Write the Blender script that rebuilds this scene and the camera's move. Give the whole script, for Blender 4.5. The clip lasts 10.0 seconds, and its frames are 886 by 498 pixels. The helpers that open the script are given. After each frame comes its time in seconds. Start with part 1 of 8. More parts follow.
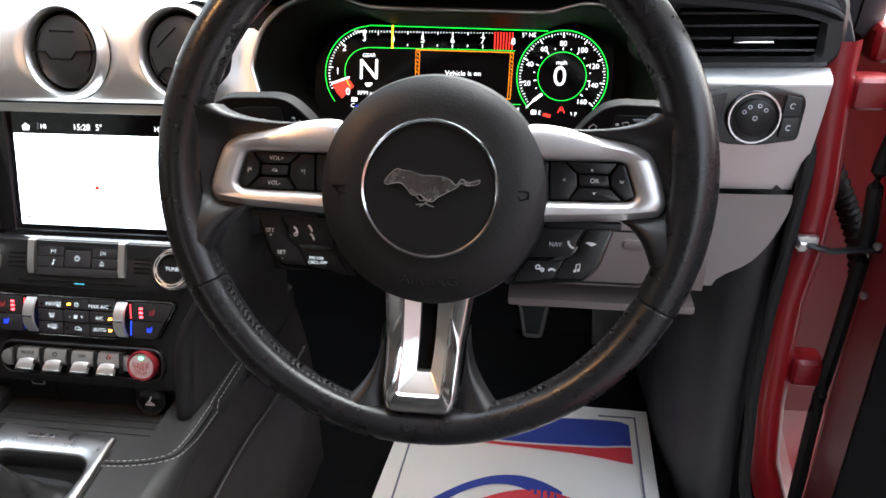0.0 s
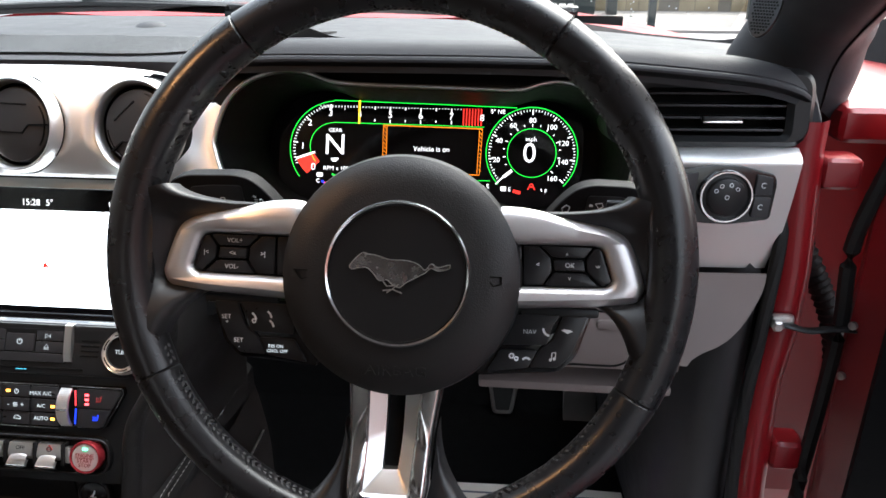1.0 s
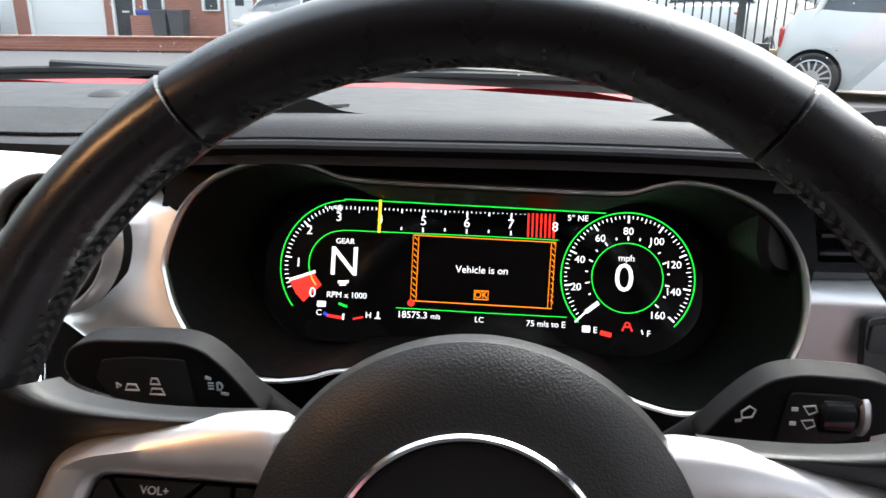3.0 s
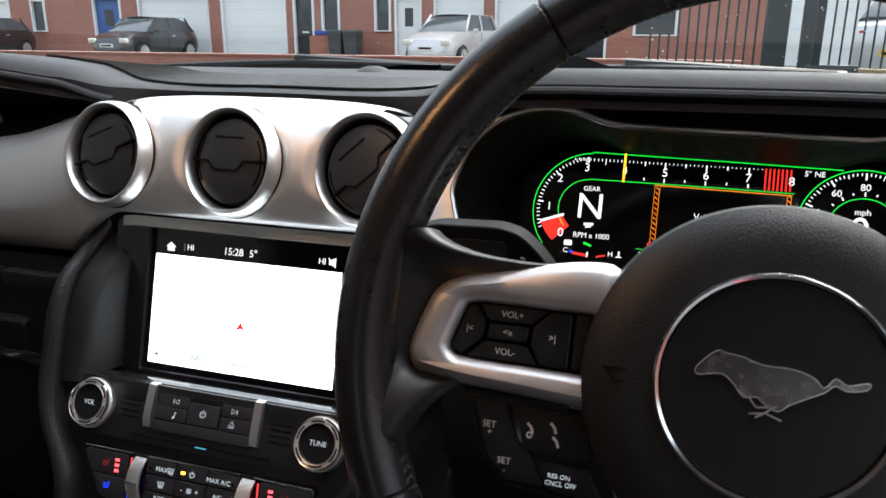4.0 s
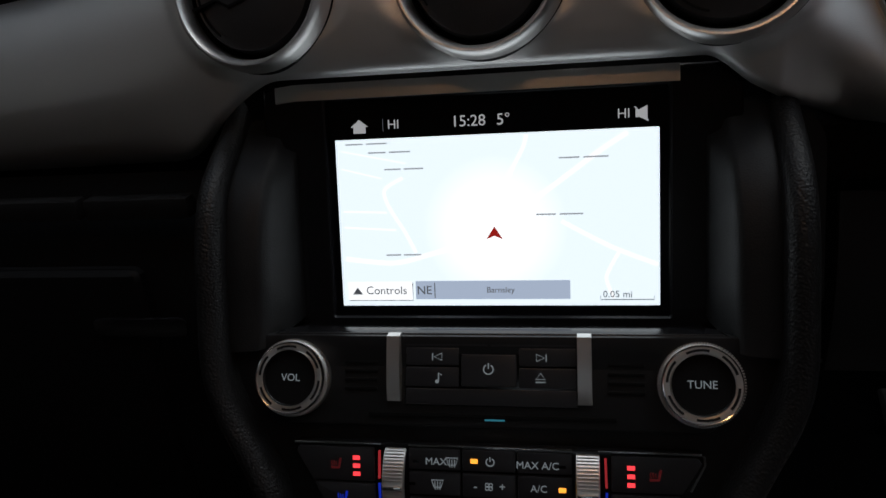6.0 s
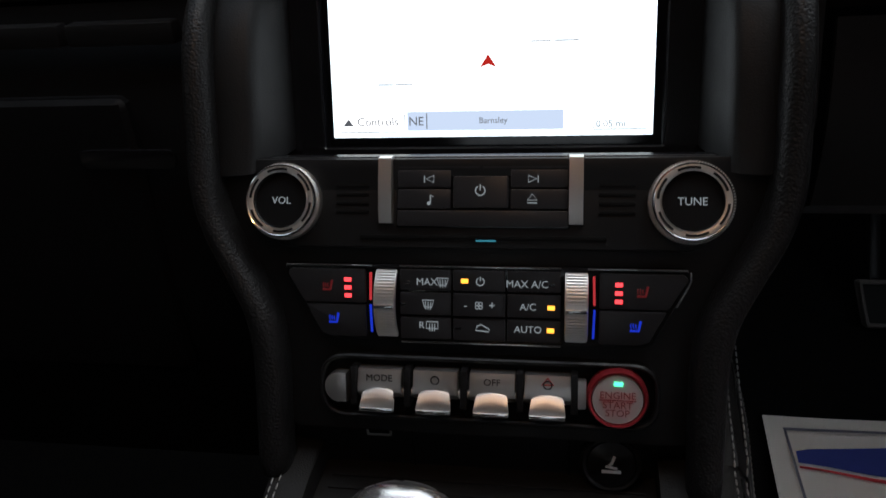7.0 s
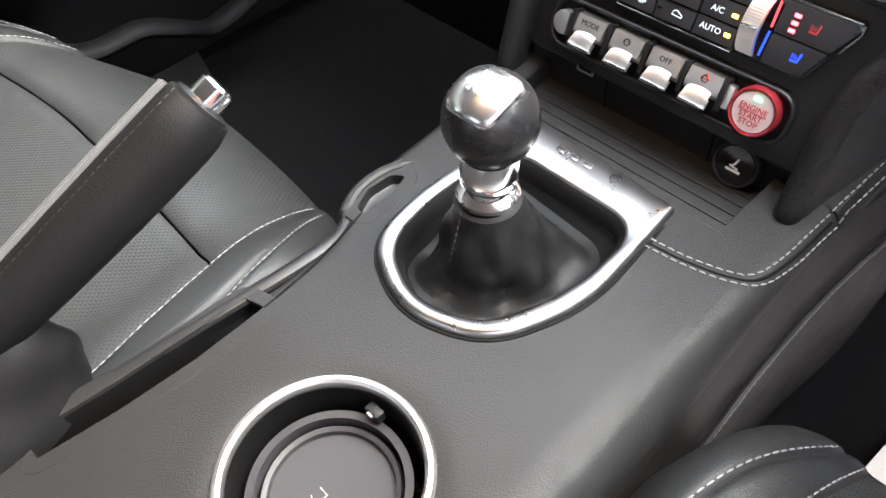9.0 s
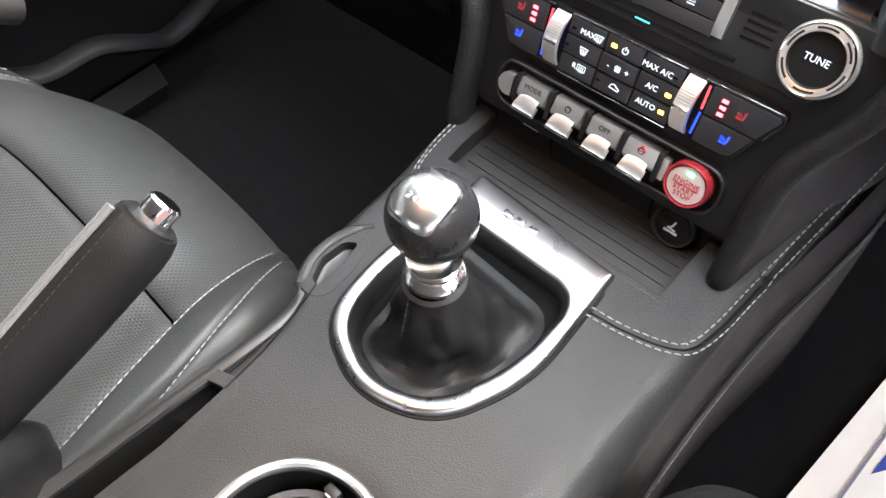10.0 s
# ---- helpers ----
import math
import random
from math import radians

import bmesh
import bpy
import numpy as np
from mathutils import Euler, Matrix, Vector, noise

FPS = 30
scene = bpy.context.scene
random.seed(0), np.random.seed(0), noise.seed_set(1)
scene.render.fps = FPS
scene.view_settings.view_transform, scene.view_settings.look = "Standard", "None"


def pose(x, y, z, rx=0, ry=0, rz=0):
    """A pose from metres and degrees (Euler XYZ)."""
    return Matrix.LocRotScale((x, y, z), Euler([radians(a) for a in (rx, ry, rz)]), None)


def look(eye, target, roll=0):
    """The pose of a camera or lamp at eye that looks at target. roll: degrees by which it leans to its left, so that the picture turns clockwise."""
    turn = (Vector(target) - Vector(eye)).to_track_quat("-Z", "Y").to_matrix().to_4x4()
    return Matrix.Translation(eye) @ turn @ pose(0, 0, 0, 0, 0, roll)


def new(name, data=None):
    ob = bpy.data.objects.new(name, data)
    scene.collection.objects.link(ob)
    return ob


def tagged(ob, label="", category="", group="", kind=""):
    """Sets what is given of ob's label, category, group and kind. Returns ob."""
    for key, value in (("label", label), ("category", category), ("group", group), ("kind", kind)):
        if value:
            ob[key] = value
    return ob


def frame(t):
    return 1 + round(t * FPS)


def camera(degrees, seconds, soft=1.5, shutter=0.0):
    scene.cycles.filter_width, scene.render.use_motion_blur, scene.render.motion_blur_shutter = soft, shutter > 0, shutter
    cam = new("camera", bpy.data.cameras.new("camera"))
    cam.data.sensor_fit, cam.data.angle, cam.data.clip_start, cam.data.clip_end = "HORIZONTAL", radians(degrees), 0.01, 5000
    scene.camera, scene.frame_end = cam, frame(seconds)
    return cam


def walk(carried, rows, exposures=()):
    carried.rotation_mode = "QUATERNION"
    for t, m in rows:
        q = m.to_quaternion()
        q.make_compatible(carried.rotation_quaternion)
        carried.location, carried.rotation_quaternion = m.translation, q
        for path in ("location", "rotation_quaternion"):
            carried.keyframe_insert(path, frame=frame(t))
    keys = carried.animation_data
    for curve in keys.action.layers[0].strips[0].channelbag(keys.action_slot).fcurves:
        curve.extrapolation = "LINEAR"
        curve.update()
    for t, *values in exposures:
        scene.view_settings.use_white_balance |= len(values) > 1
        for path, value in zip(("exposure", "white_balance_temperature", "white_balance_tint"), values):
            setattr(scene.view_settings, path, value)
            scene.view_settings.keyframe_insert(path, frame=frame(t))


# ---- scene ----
cam = camera(61.4, 10.0, 1.5, 0.15)
SKY, SUN, LAMP = 0.17, 0.35, 55.0
EXPOSURES = [(0.0, 2.35, 6300, 10), (0.5, 2.2, 6300, 10), (1.0, 2.08, 6300, 10), (1.5, 1.7, 6300, 10), (2.0, 1.57, 6300, 10), (3.5, 1.88, 6300, 10), (4.0, 1.35, 6300, 10), (4.5, 1.3, 6300, 10), (5.0, 0.35, 6300, 10), (6.5, -0.7, 6300, 10), (7.0, 0.1, 6300, 10), (7.5, 1.2, 6300, 10), (8.0, 2.2, 6300, 10), (8.5, 2.88, 6300, 10), (9.0, 3.0, 6300, 10), (10.0, 3.0, 6300, 10)]
PATH = [
    (0, (0.078, 0.099, 1.055), (-0.184, 1.847, 0.119), -1.3),
    (0.5, (0.068, 0.131, 1.054), (-0.121, 1.926, 0.192), -1.7),
    (1, (0.073, 0.128, 1.056), (-0.108, 1.961, 0.276), -0.1),
    (1.5, (0.057, 0.186, 1.059), (-0.081, 2.059, 0.371), 0.2),
    (2, (0.037, 0.332, 1.029), (-0.085, 2.233, 0.42), 0.2),
    (2.2, (0.031, 0.374, 1.023), (-0.087, 2.277, 0.418), 0.4),
    (3.3, (-0.008, 0.329, 1.031), (-0.319, 2.209, 0.425), -0.0),
    (3.5, (-0.03, 0.301, 1.026), (-0.448, 2.164, 0.428), -0.2),
    (4, (-0.04, 0.252, 0.995), (-0.629, 2.079, 0.435), 0.2),
    (4.5, (-0.157, 0.314, 0.928), (-0.737, 2.155, 0.403), -0.3),
    (5, (-0.264, 0.364, 0.923), (-0.824, 2.195, 0.347), -3.1),
    (5.2, (-0.304, 0.373, 0.934), (-0.764, 2.19, 0.236), -4.6),
    (6.3, (-0.332, 0.367, 0.894), (-0.688, 2.17, 0.106), -5.1),
    (6.5, (-0.335, 0.361, 0.885), (-0.67, 2.151, 0.057), -4.7),
    (7, (-0.333, 0.348, 0.859), (-0.664, 2.085, -0.076), -4.3),
    (7.5, (-0.333, 0.342, 0.843), (-0.664, 2.019, -0.195), -4.0),
    (8, (-0.328, 0.329, 0.823), (-0.753, 1.992, -0.203), -1.3),
    (8.5, (-0.232, 0.308, 0.845), (-1.254, 1.508, -0.386), -4.0),
    (9, (-0.176, 0.295, 0.912), (-1.166, 1.106, -0.625), -6.4),
    (9.5, (-0.188, 0.338, 0.968), (-1.096, 1.05, -0.665), -9.1),
    (10, (-0.196, 0.347, 0.974), (-1.068, 1.112, -0.655), -6.7),
]
walk(cam, [(t, look(eye, target, roll)) for t, eye, target, roll in PATH], EXPOSURES)

# ---- light ----
world = bpy.data.worlds.new("overcast")
scene.world = world
world.use_nodes = True
wn, wl = world.node_tree.nodes, world.node_tree.links
sky = wn.new("ShaderNodeTexSky")
sky.sky_type, sky.sun_disc = "NISHITA", False
sky.sun_elevation, sky.sun_rotation = radians(50), radians(32)
sky.air_density, sky.dust_density, sky.ozone_density = 1.6, 5.0, 1.0
pale = wn.new("ShaderNodeHueSaturation")
pale.inputs["Saturation"].default_value = 0.42
wl.new(sky.outputs[0], pale.inputs["Color"])
# an overcast sky is brighter overhead than at the horizon
up = wn.new("ShaderNodeTexCoord")
sep = wn.new("ShaderNodeSeparateXYZ")
lift = wn.new("ShaderNodeMapRange")
lift.inputs["To Min"].default_value, lift.inputs["To Max"].default_value = 0.85, 2.4
wl.new(up.outputs["Generated"], sep.inputs[0])
wl.new(sep.outputs["Z"], lift.inputs["Value"])
mul = wn.new("ShaderNodeMix")
mul.data_type, mul.blend_type = "RGBA", "MULTIPLY"
mul.inputs["Factor"].default_value = 1.0
wl.new(pale.outputs[0], mul.inputs["A"])
wl.new(lift.outputs["Result"], mul.inputs["B"])
wl.new(mul.outputs["Result"], wn["Background"].inputs["Color"])
wn["Background"].inputs["Strength"].default_value = SKY

sun = bpy.data.lights.new("sun", "SUN")
sun.energy, sun.angle, sun.color = SUN, radians(20), (1.0, 0.98, 0.95)
new("sun", sun).matrix_world = look((0, 0, 0), (-0.25, -0.12, -0.95))


# ---- materials ----
def mat(name, base, rough=0.5, metal=0.0, vary=0.15, vscale=30.0, bump=0.0, bscale=900.0, coat=0.0, kind="noise",
        dark=None, spec=0.5, rvary=0.1):
    """Principled surface with coarse colour variation, fine relief and uneven gloss."""
    m = bpy.data.materials.new(name)
    m.use_nodes = True
    n, l = m.node_tree.nodes, m.node_tree.links
    p = n["Principled BSDF"]
    p.inputs["Metallic"].default_value = metal
    p.inputs["Specular IOR Level"].default_value = spec
    p.inputs["Coat Weight"].default_value = coat
    p.inputs["Coat Roughness"].default_value = 0.06
    co = n.new("ShaderNodeTexCoord")
    big = n.new("ShaderNodeTexNoise")
    big.inputs["Scale"].default_value, big.inputs["Detail"].default_value = vscale, 5.0
    l.new(co.outputs["Object"], big.inputs["Vector"])
    mix = n.new("ShaderNodeMix")
    mix.data_type = "RGBA"
    low = dark if dark else tuple(c * (1 - vary) for c in base)
    mix.inputs["A"].default_value = (*low, 1)
    mix.inputs["B"].default_value = (*[min(1, c * (1 + vary)) for c in base], 1)
    l.new(big.outputs["Fac"], mix.inputs["Factor"])
    l.new(mix.outputs["Result"], p.inputs["Base Color"])
    ramp = n.new("ShaderNodeMapRange")
    ramp.inputs["To Min"].default_value = max(0.02, rough - rvary)
    ramp.inputs["To Max"].default_value = min(1.0, rough + rvary)
    mid = n.new("ShaderNodeTexNoise")
    mid.inputs["Scale"].default_value, mid.inputs["Detail"].default_value = vscale * 4.3, 3.0
    l.new(co.outputs["Object"], mid.inputs["Vector"])
    l.new(mid.outputs["Fac"], ramp.inputs["Value"])
    l.new(ramp.outputs["Result"], p.inputs["Roughness"])
    if bump:
        b = n.new("ShaderNodeBump")
        b.inputs["Strength"].default_value, b.inputs["Distance"].default_value = bump, 0.0006
        if kind == "leather":
            t = n.new("ShaderNodeTexVoronoi")
            t.feature = "SMOOTH_F1"
            t.inputs["Scale"].default_value = bscale
            out = t.outputs["Distance"]
        elif kind == "brushed":
            t = n.new("ShaderNodeTexNoise")
            mp = n.new("ShaderNodeMapping")
            mp.inputs["Scale"].default_value = (0.02, 1, 1)
            l.new(co.outputs["Object"], mp.inputs["Vector"])
            l.new(mp.outputs[0], t.inputs["Vector"])
            t.inputs["Scale"].default_value, t.inputs["Detail"].default_value = bscale, 2.0
            out = t.outputs["Fac"]
        else:
            t = n.new("ShaderNodeTexNoise")
            t.inputs["Scale"].default_value, t.inputs["Detail"].default_value = bscale, 3.0
            out = t.outputs["Fac"]
        if kind != "brushed":
            l.new(co.outputs["Object"], t.inputs["Vector"])
        l.new(out, b.inputs["Height"])
        l.new(b.outputs[0], p.inputs["Normal"])
    return m


def glow(name, color, strength):
    m = bpy.data.materials.new(name)
    m.use_nodes = True
    p = m.node_tree.nodes["Principled BSDF"]
    p.inputs["Base Color"].default_value = (*[c * 0.05 for c in color], 1)
    p.inputs["Roughness"].default_value = 0.4
    p.inputs["Emission Color"].default_value = (*color, 1)
    p.inputs["Emission Strength"].default_value = strength
    return m


def map_light(name, color, strength, centre, reach):
    """Screen light of a map: pale colour, with bloom painted in as white round the car's own place."""
    m = glow(name, color, strength)
    n, l = m.node_tree.nodes, m.node_tree.links
    co, d, r, mx = n.new("ShaderNodeTexCoord"), n.new("ShaderNodeVectorMath"), n.new("ShaderNodeMapRange"), n.new("ShaderNodeMix")
    d.operation, d.inputs[1].default_value = "DISTANCE", centre
    r.inputs["From Min"].default_value, r.inputs["From Max"].default_value = reach * 0.35, reach
    mx.data_type = "RGBA"
    mx.inputs["A"].default_value, mx.inputs["B"].default_value = (1.15, 1.15, 1.15, 1), (*color, 1)
    l.new(co.outputs["Object"], d.inputs[0])
    l.new(d.outputs["Value"], r.inputs["Value"])
    l.new(r.outputs["Result"], mx.inputs["Factor"])
    l.new(mx.outputs["Result"], n["Principled BSDF"].inputs["Emission Color"])
    return m


def perforated(name, base, pitch):
    """Leather with a regular field of small punched holes."""
    m = mat(name, base, 0.42, vary=0.2, vscale=14, bump=0.25, bscale=1500, kind="leather")
    n, l = m.node_tree.nodes, m.node_tree.links
    p = n["Principled BSDF"]
    co = n.new("ShaderNodeTexCoord")
    mp = n.new("ShaderNodeMapping")
    mp.inputs["Rotation"].default_value = (0, 0, radians(45))
    v = n.new("ShaderNodeTexVoronoi")
    v.voronoi_dimensions, v.inputs["Randomness"].default_value = "2D", 0.0
    v.inputs["Scale"].default_value = 1 / pitch
    l.new(co.outputs["Object"], mp.inputs["Vector"])
    l.new(mp.outputs[0], v.inputs["Vector"])
    step = n.new("ShaderNodeMapRange")
    step.inputs["From Min"].default_value, step.inputs["From Max"].default_value = 0.22, 0.32
    l.new(v.outputs["Distance"], step.inputs["Value"])
    src = p.inputs["Base Color"].links[0].from_socket
    mul = n.new("ShaderNodeMix")
    mul.data_type, mul.blend_type = "RGBA", "MULTIPLY"
    mul.inputs["Factor"].default_value = 1.0
    l.new(src, mul.inputs["A"])
    cr = n.new("ShaderNodeMapRange")
    cr.inputs["To Min"].default_value = 0.25
    l.new(step.outputs["Result"], cr.inputs["Value"])
    l.new(cr.outputs["Result"], mul.inputs["B"])
    l.new(mul.outputs["Result"], p.inputs["Base Color"])
    b = n.new("ShaderNodeBump")
    b.inputs["Strength"].default_value, b.inputs["Distance"].default_value = 0.5, 0.0004
    l.new(step.outputs["Result"], b.inputs["Height"])
    l.new(b.outputs[0], p.inputs["Normal"])
    return m


def pane(name, tint=(0.97, 0.99, 0.98), drops=0.0):
    """Thin clear glass: lets the view through and mirrors a little more at a slant."""
    m = bpy.data.materials.new(name)
    m.use_nodes = True
    n, l = m.node_tree.nodes, m.node_tree.links
    n.remove(n["Principled BSDF"])
    tr, gl, lw, pw, ma, mx = (n.new("ShaderNode" + k) for k in ("BsdfTransparent", "BsdfGlossy", "LayerWeight", "Math", "Math", "MixShader"))
    tr.inputs["Color"].default_value = (*tint, 1)
    gl.inputs["Roughness"].default_value = 0.02
    lw.inputs["Blend"].default_value = 0.5
    pw.operation, pw.inputs[1].default_value = "POWER", 4.0
    ma.operation, ma.inputs[1].default_value, ma.inputs[2].default_value = "MULTIPLY_ADD", 0.45, 0.03
    l.new(lw.outputs["Facing"], pw.inputs[0])
    l.new(pw.outputs[0], ma.inputs[0])
    l.new(ma.outputs[0], mx.inputs[0])
    l.new(tr.outputs[0], mx.inputs[1])
    l.new(gl.outputs[0], mx.inputs[2])
    l.new(mx.outputs[0], n["Material Output"].inputs["Surface"])
    return m


def bricks(name, c1, c2, mortar, scale):
    m = mat(name, c1, 0.85, vary=0.2, vscale=2, bump=0.3, bscale=60)
    n, l = m.node_tree.nodes, m.node_tree.links
    p = n["Principled BSDF"]
    co = n.new("ShaderNodeTexCoord")
    mp = n.new("ShaderNodeMapping")
    mp.inputs["Rotation"].default_value = (radians(90), 0, 0)
    t = n.new("ShaderNodeTexBrick")
    t.inputs["Color1"].default_value, t.inputs["Color2"].default_value = (*c1, 1), (*c2, 1)
    t.inputs["Mortar"].default_value = (*mortar, 1)
    t.inputs["Scale"].default_value = scale
    t.inputs["Mortar Size"].default_value = 0.012
    t.inputs["Brick Width"].default_value, t.inputs["Row Height"].default_value = 0.45, 0.15
    l.new(co.outputs["Object"], mp.inputs["Vector"])
    l.new(mp.outputs[0], t.inputs["Vector"])
    src = p.inputs["Base Color"].links[0].from_socket
    mul = n.new("ShaderNodeMix")
    mul.data_type, mul.blend_type = "RGBA", "MIX"
    mul.inputs["Factor"].default_value = 0.6
    l.new(src, mul.inputs["A"])
    l.new(t.outputs["Color"], mul.inputs["B"])
    l.new(mul.outputs["Result"], p.inputs["Base Color"])
    return m


LEATHER = mat("black_leather", (0.006, 0.006, 0.0062), 0.47, vary=0.25, vscale=18, bump=0.28, bscale=1100, kind="leather", spec=0.20)
RIM_LEATHER = mat("worn_rim_leather", (0.011, 0.011, 0.012), 0.28, vary=0.12, vscale=22, bump=0.03, bscale=1500, rvary=0.04, spec=0.45)
SADDLE = mat("worn_saddle_leather", (0.012, 0.012, 0.013), 0.42, vary=0.15, vscale=22, bump=0.10, bscale=1200, kind="leather", rvary=0.08, spec=0.4)
HUB = mat("grained_airbag_plastic", (0.014, 0.0138, 0.0142), 0.42, vary=0.12, vscale=25, bump=0.30, bscale=1300, kind="leather", spec=0.35)
SOFT = mat("soft_dash_vinyl", (0.037, 0.038, 0.041), 0.56, vary=0.12, vscale=9, bump=0.3, bscale=1200, kind="leather", spec=0.12)
CONSOLE = mat("console_vinyl", (0.016, 0.0156, 0.0155), 0.44, vary=0.15, vscale=12, bump=0.40, bscale=1150, kind="leather", spec=0.24)
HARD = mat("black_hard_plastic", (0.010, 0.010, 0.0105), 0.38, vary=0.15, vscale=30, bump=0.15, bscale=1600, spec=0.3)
GLOSS = mat("black_gloss_plastic", (0.008, 0.008, 0.009), 0.16, vary=0.1, vscale=30, rvary=0.05)
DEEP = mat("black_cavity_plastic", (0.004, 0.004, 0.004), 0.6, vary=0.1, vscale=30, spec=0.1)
MATT = mat("matt_black_plastic", (0.0045, 0.0045, 0.005), 0.6, vary=0.2, vscale=20, bump=0.15, bscale=1200, spec=0.15)
BUTTON = mat("button_plastic", (0.022, 0.022, 0.024), 0.38, vary=0.1, vscale=60, bump=0.1, bscale=1500, spec=0.35)
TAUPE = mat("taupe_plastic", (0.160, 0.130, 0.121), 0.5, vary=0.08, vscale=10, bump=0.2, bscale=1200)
SILVER = mat("brushed_aluminium", (0.82, 0.81, 0.795), 0.48, 0.95, vary=0.06, vscale=8, bump=0.10, bscale=2500, kind="brushed", rvary=0.05)
SATIN = mat("satin_silver", (0.76, 0.74, 0.72), 0.38, 1.0, vary=0.05, vscale=20, rvary=0.05)
CHEEK = mat("cheek_plastic", (0.009, 0.0092, 0.0096), 0.55, vary=0.12, vscale=20, bump=0.3, bscale=1100, spec=0.3)
VENT_DISC = mat("vent_disc_plastic", (0.024, 0.024, 0.025), 0.42, vary=0.12, vscale=40, bump=0.25, bscale=1400, spec=0.45)
SPOKE = mat("satin_spoke_paint", (0.66, 0.645, 0.65), 0.40, 0.85, vary=0.05, vscale=20, bump=0.03, bscale=900, rvary=0.05)
CAP_METAL = mat("worn_cap_metal", (0.90, 0.895, 0.89), 0.24, 1.0, vary=0.05, vscale=60, bump=0.03, bscale=400, rvary=0.08)
CHROME = mat("chrome", (0.88, 0.88, 0.88), 0.14, 1.0, vary=0.04, vscale=30, rvary=0.05)
KNURL = mat("knurled_silver", (0.78, 0.77, 0.75), 0.42, 1.0, vary=0.1, vscale=60)
# The body red again, duller and slightly darker to keep white sky glare off.
BONNET_PAINT = mat("glare_cut_red_paint", (0.15, 0.004, 0.007), 0.5, 0.0, vary=0.2, vscale=4, bump=0.02, bscale=300, spec=0.12)
RED_PAINT = mat("red_body_paint", (0.17, 0.003, 0.006), 0.38, 0.0, vary=0.2, vscale=4, coat=0.3, bump=0.02, bscale=300)
RAIL_LEATHER = mat("grained_rail_leather", (0.010, 0.010, 0.0104), 0.45, vary=0.25, vscale=18, bump=0.7, bscale=800, kind="leather", spec=0.3)
FLANK_THREAD = mat("dull_flank_thread", (0.16, 0.14, 0.13), 0.8, vary=0.2, vscale=200)
FLANK = mat("flank_leather", (0.016, 0.0135, 0.0127), 0.5, vary=0.12, vscale=10, bump=0.25, bscale=1300, kind="leather", spec=0.3)
WING = mat("wing_leather", (0.020, 0.0185, 0.018), 0.5, vary=0.12, vscale=10, bump=0.25, bscale=1300, kind="leather", spec=0.35)
CARPET = mat("black_carpet", (0.0055, 0.0055, 0.0058), 0.95, vary=0.5, vscale=60, bump=1.0, bscale=700, spec=0.05)
PAPER = mat("paper_mat", (0.78, 0.74, 0.69), 0.8, vary=0.06, vscale=8, bump=0.1, bscale=60)
BLUE_INK = mat("blue_ink", (0.025, 0.045, 0.28), 0.8, vary=0.1, vscale=12)
RED_INK = mat("red_ink", (0.62, 0.035, 0.05), 0.8, vary=0.1, vscale=12)
GREY_INK = mat("grey_ink", (0.16, 0.16, 0.2), 0.8, vary=0.1, vscale=12)
SEAT = mat("seat_leather", (0.016, 0.0165, 0.017), 0.46, vary=0.25, vscale=14, bump=0.35, bscale=1100, kind="leather", spec=0.32)
SEAT_PERF = perforated("perforated_seat_leather", (0.028, 0.029, 0.029), 0.0034)
THREAD = mat("grey_thread", (0.23, 0.225, 0.22), 0.8, vary=0.2, vscale=200)
RIM_THREAD = mat("rim_thread", (0.022, 0.022, 0.023), 0.5, vary=0.2, vscale=200)
GATE_METAL = mat("brushed_gate_metal", (0.42, 0.415, 0.41), 0.30, 1.0, vary=0.08, vscale=20, bump=0.06, bscale=2500, kind="brushed")
DARK_CHROME = mat("dark_chrome", (0.44, 0.42, 0.41), 0.16, 1.0, vary=0.05, vscale=20)
DARK_THREAD = mat("dark_thread", (0.05, 0.05, 0.052), 0.7, vary=0.2, vscale=200)
PIPING = mat("grey_piping_leather", (0.10, 0.10, 0.10), 0.4, vary=0.15, vscale=40)
GRIP_THREAD = mat("brown_grey_thread", (0.030, 0.018, 0.013), 0.8, vary=0.2, vscale=200)
RUBBER = mat("black_rubber", (0.008, 0.008, 0.008), 0.6, vary=0.2, vscale=30, bump=0.2, bscale=900, spec=0.3)
KICK = mat("satin_kick_plastic", (0.028, 0.027, 0.029), 0.46, vary=0.1, vscale=10, bump=0.15, bscale=1200, spec=0.35)
TRAY = mat("worn_tray_rubber", (0.015, 0.0145, 0.014), 0.62, vary=0.45, vscale=45, bump=0.4, bscale=500, spec=0.3)
WHEEL_KEY = mat("wheel_key_plastic", (0.010, 0.010, 0.011), 0.32, vary=0.1, vscale=60, bump=0.06, bscale=1500, spec=0.4)
EMBLEM = mat("smoked_emblem_metal", (0.52, 0.50, 0.49), 0.26, 1.0, vary=0.05, vscale=40)
POLISHED = mat("polished_spoke_metal", (0.74, 0.72, 0.71), 0.22, 1.0, vary=0.04, vscale=20, rvary=0.04)
PEDAL = mat("worn_pedal_rubber", (0.10, 0.088, 0.082), 0.5, vary=0.25, vscale=60, bump=0.3, bscale=900)
MARK = mat("pale_symbol_print", (0.62, 0.64, 0.66), 0.6, vary=0.05)
PRINT_RED = mat("red_symbol_print", (0.5, 0.03, 0.03), 0.5, vary=0.05)
START_CAP = mat("start_button_cap", (0.55, 0.47, 0.47), 0.35, 0.2, vary=0.08, vscale=40)
STEEL = mat("dull_steel", (0.42, 0.41, 0.40), 0.4, 1.0, vary=0.2, vscale=40)
DARK_FABRIC = mat("dark_rear_fabric", (0.03, 0.03, 0.03), 0.95, vary=0.2, vscale=40)
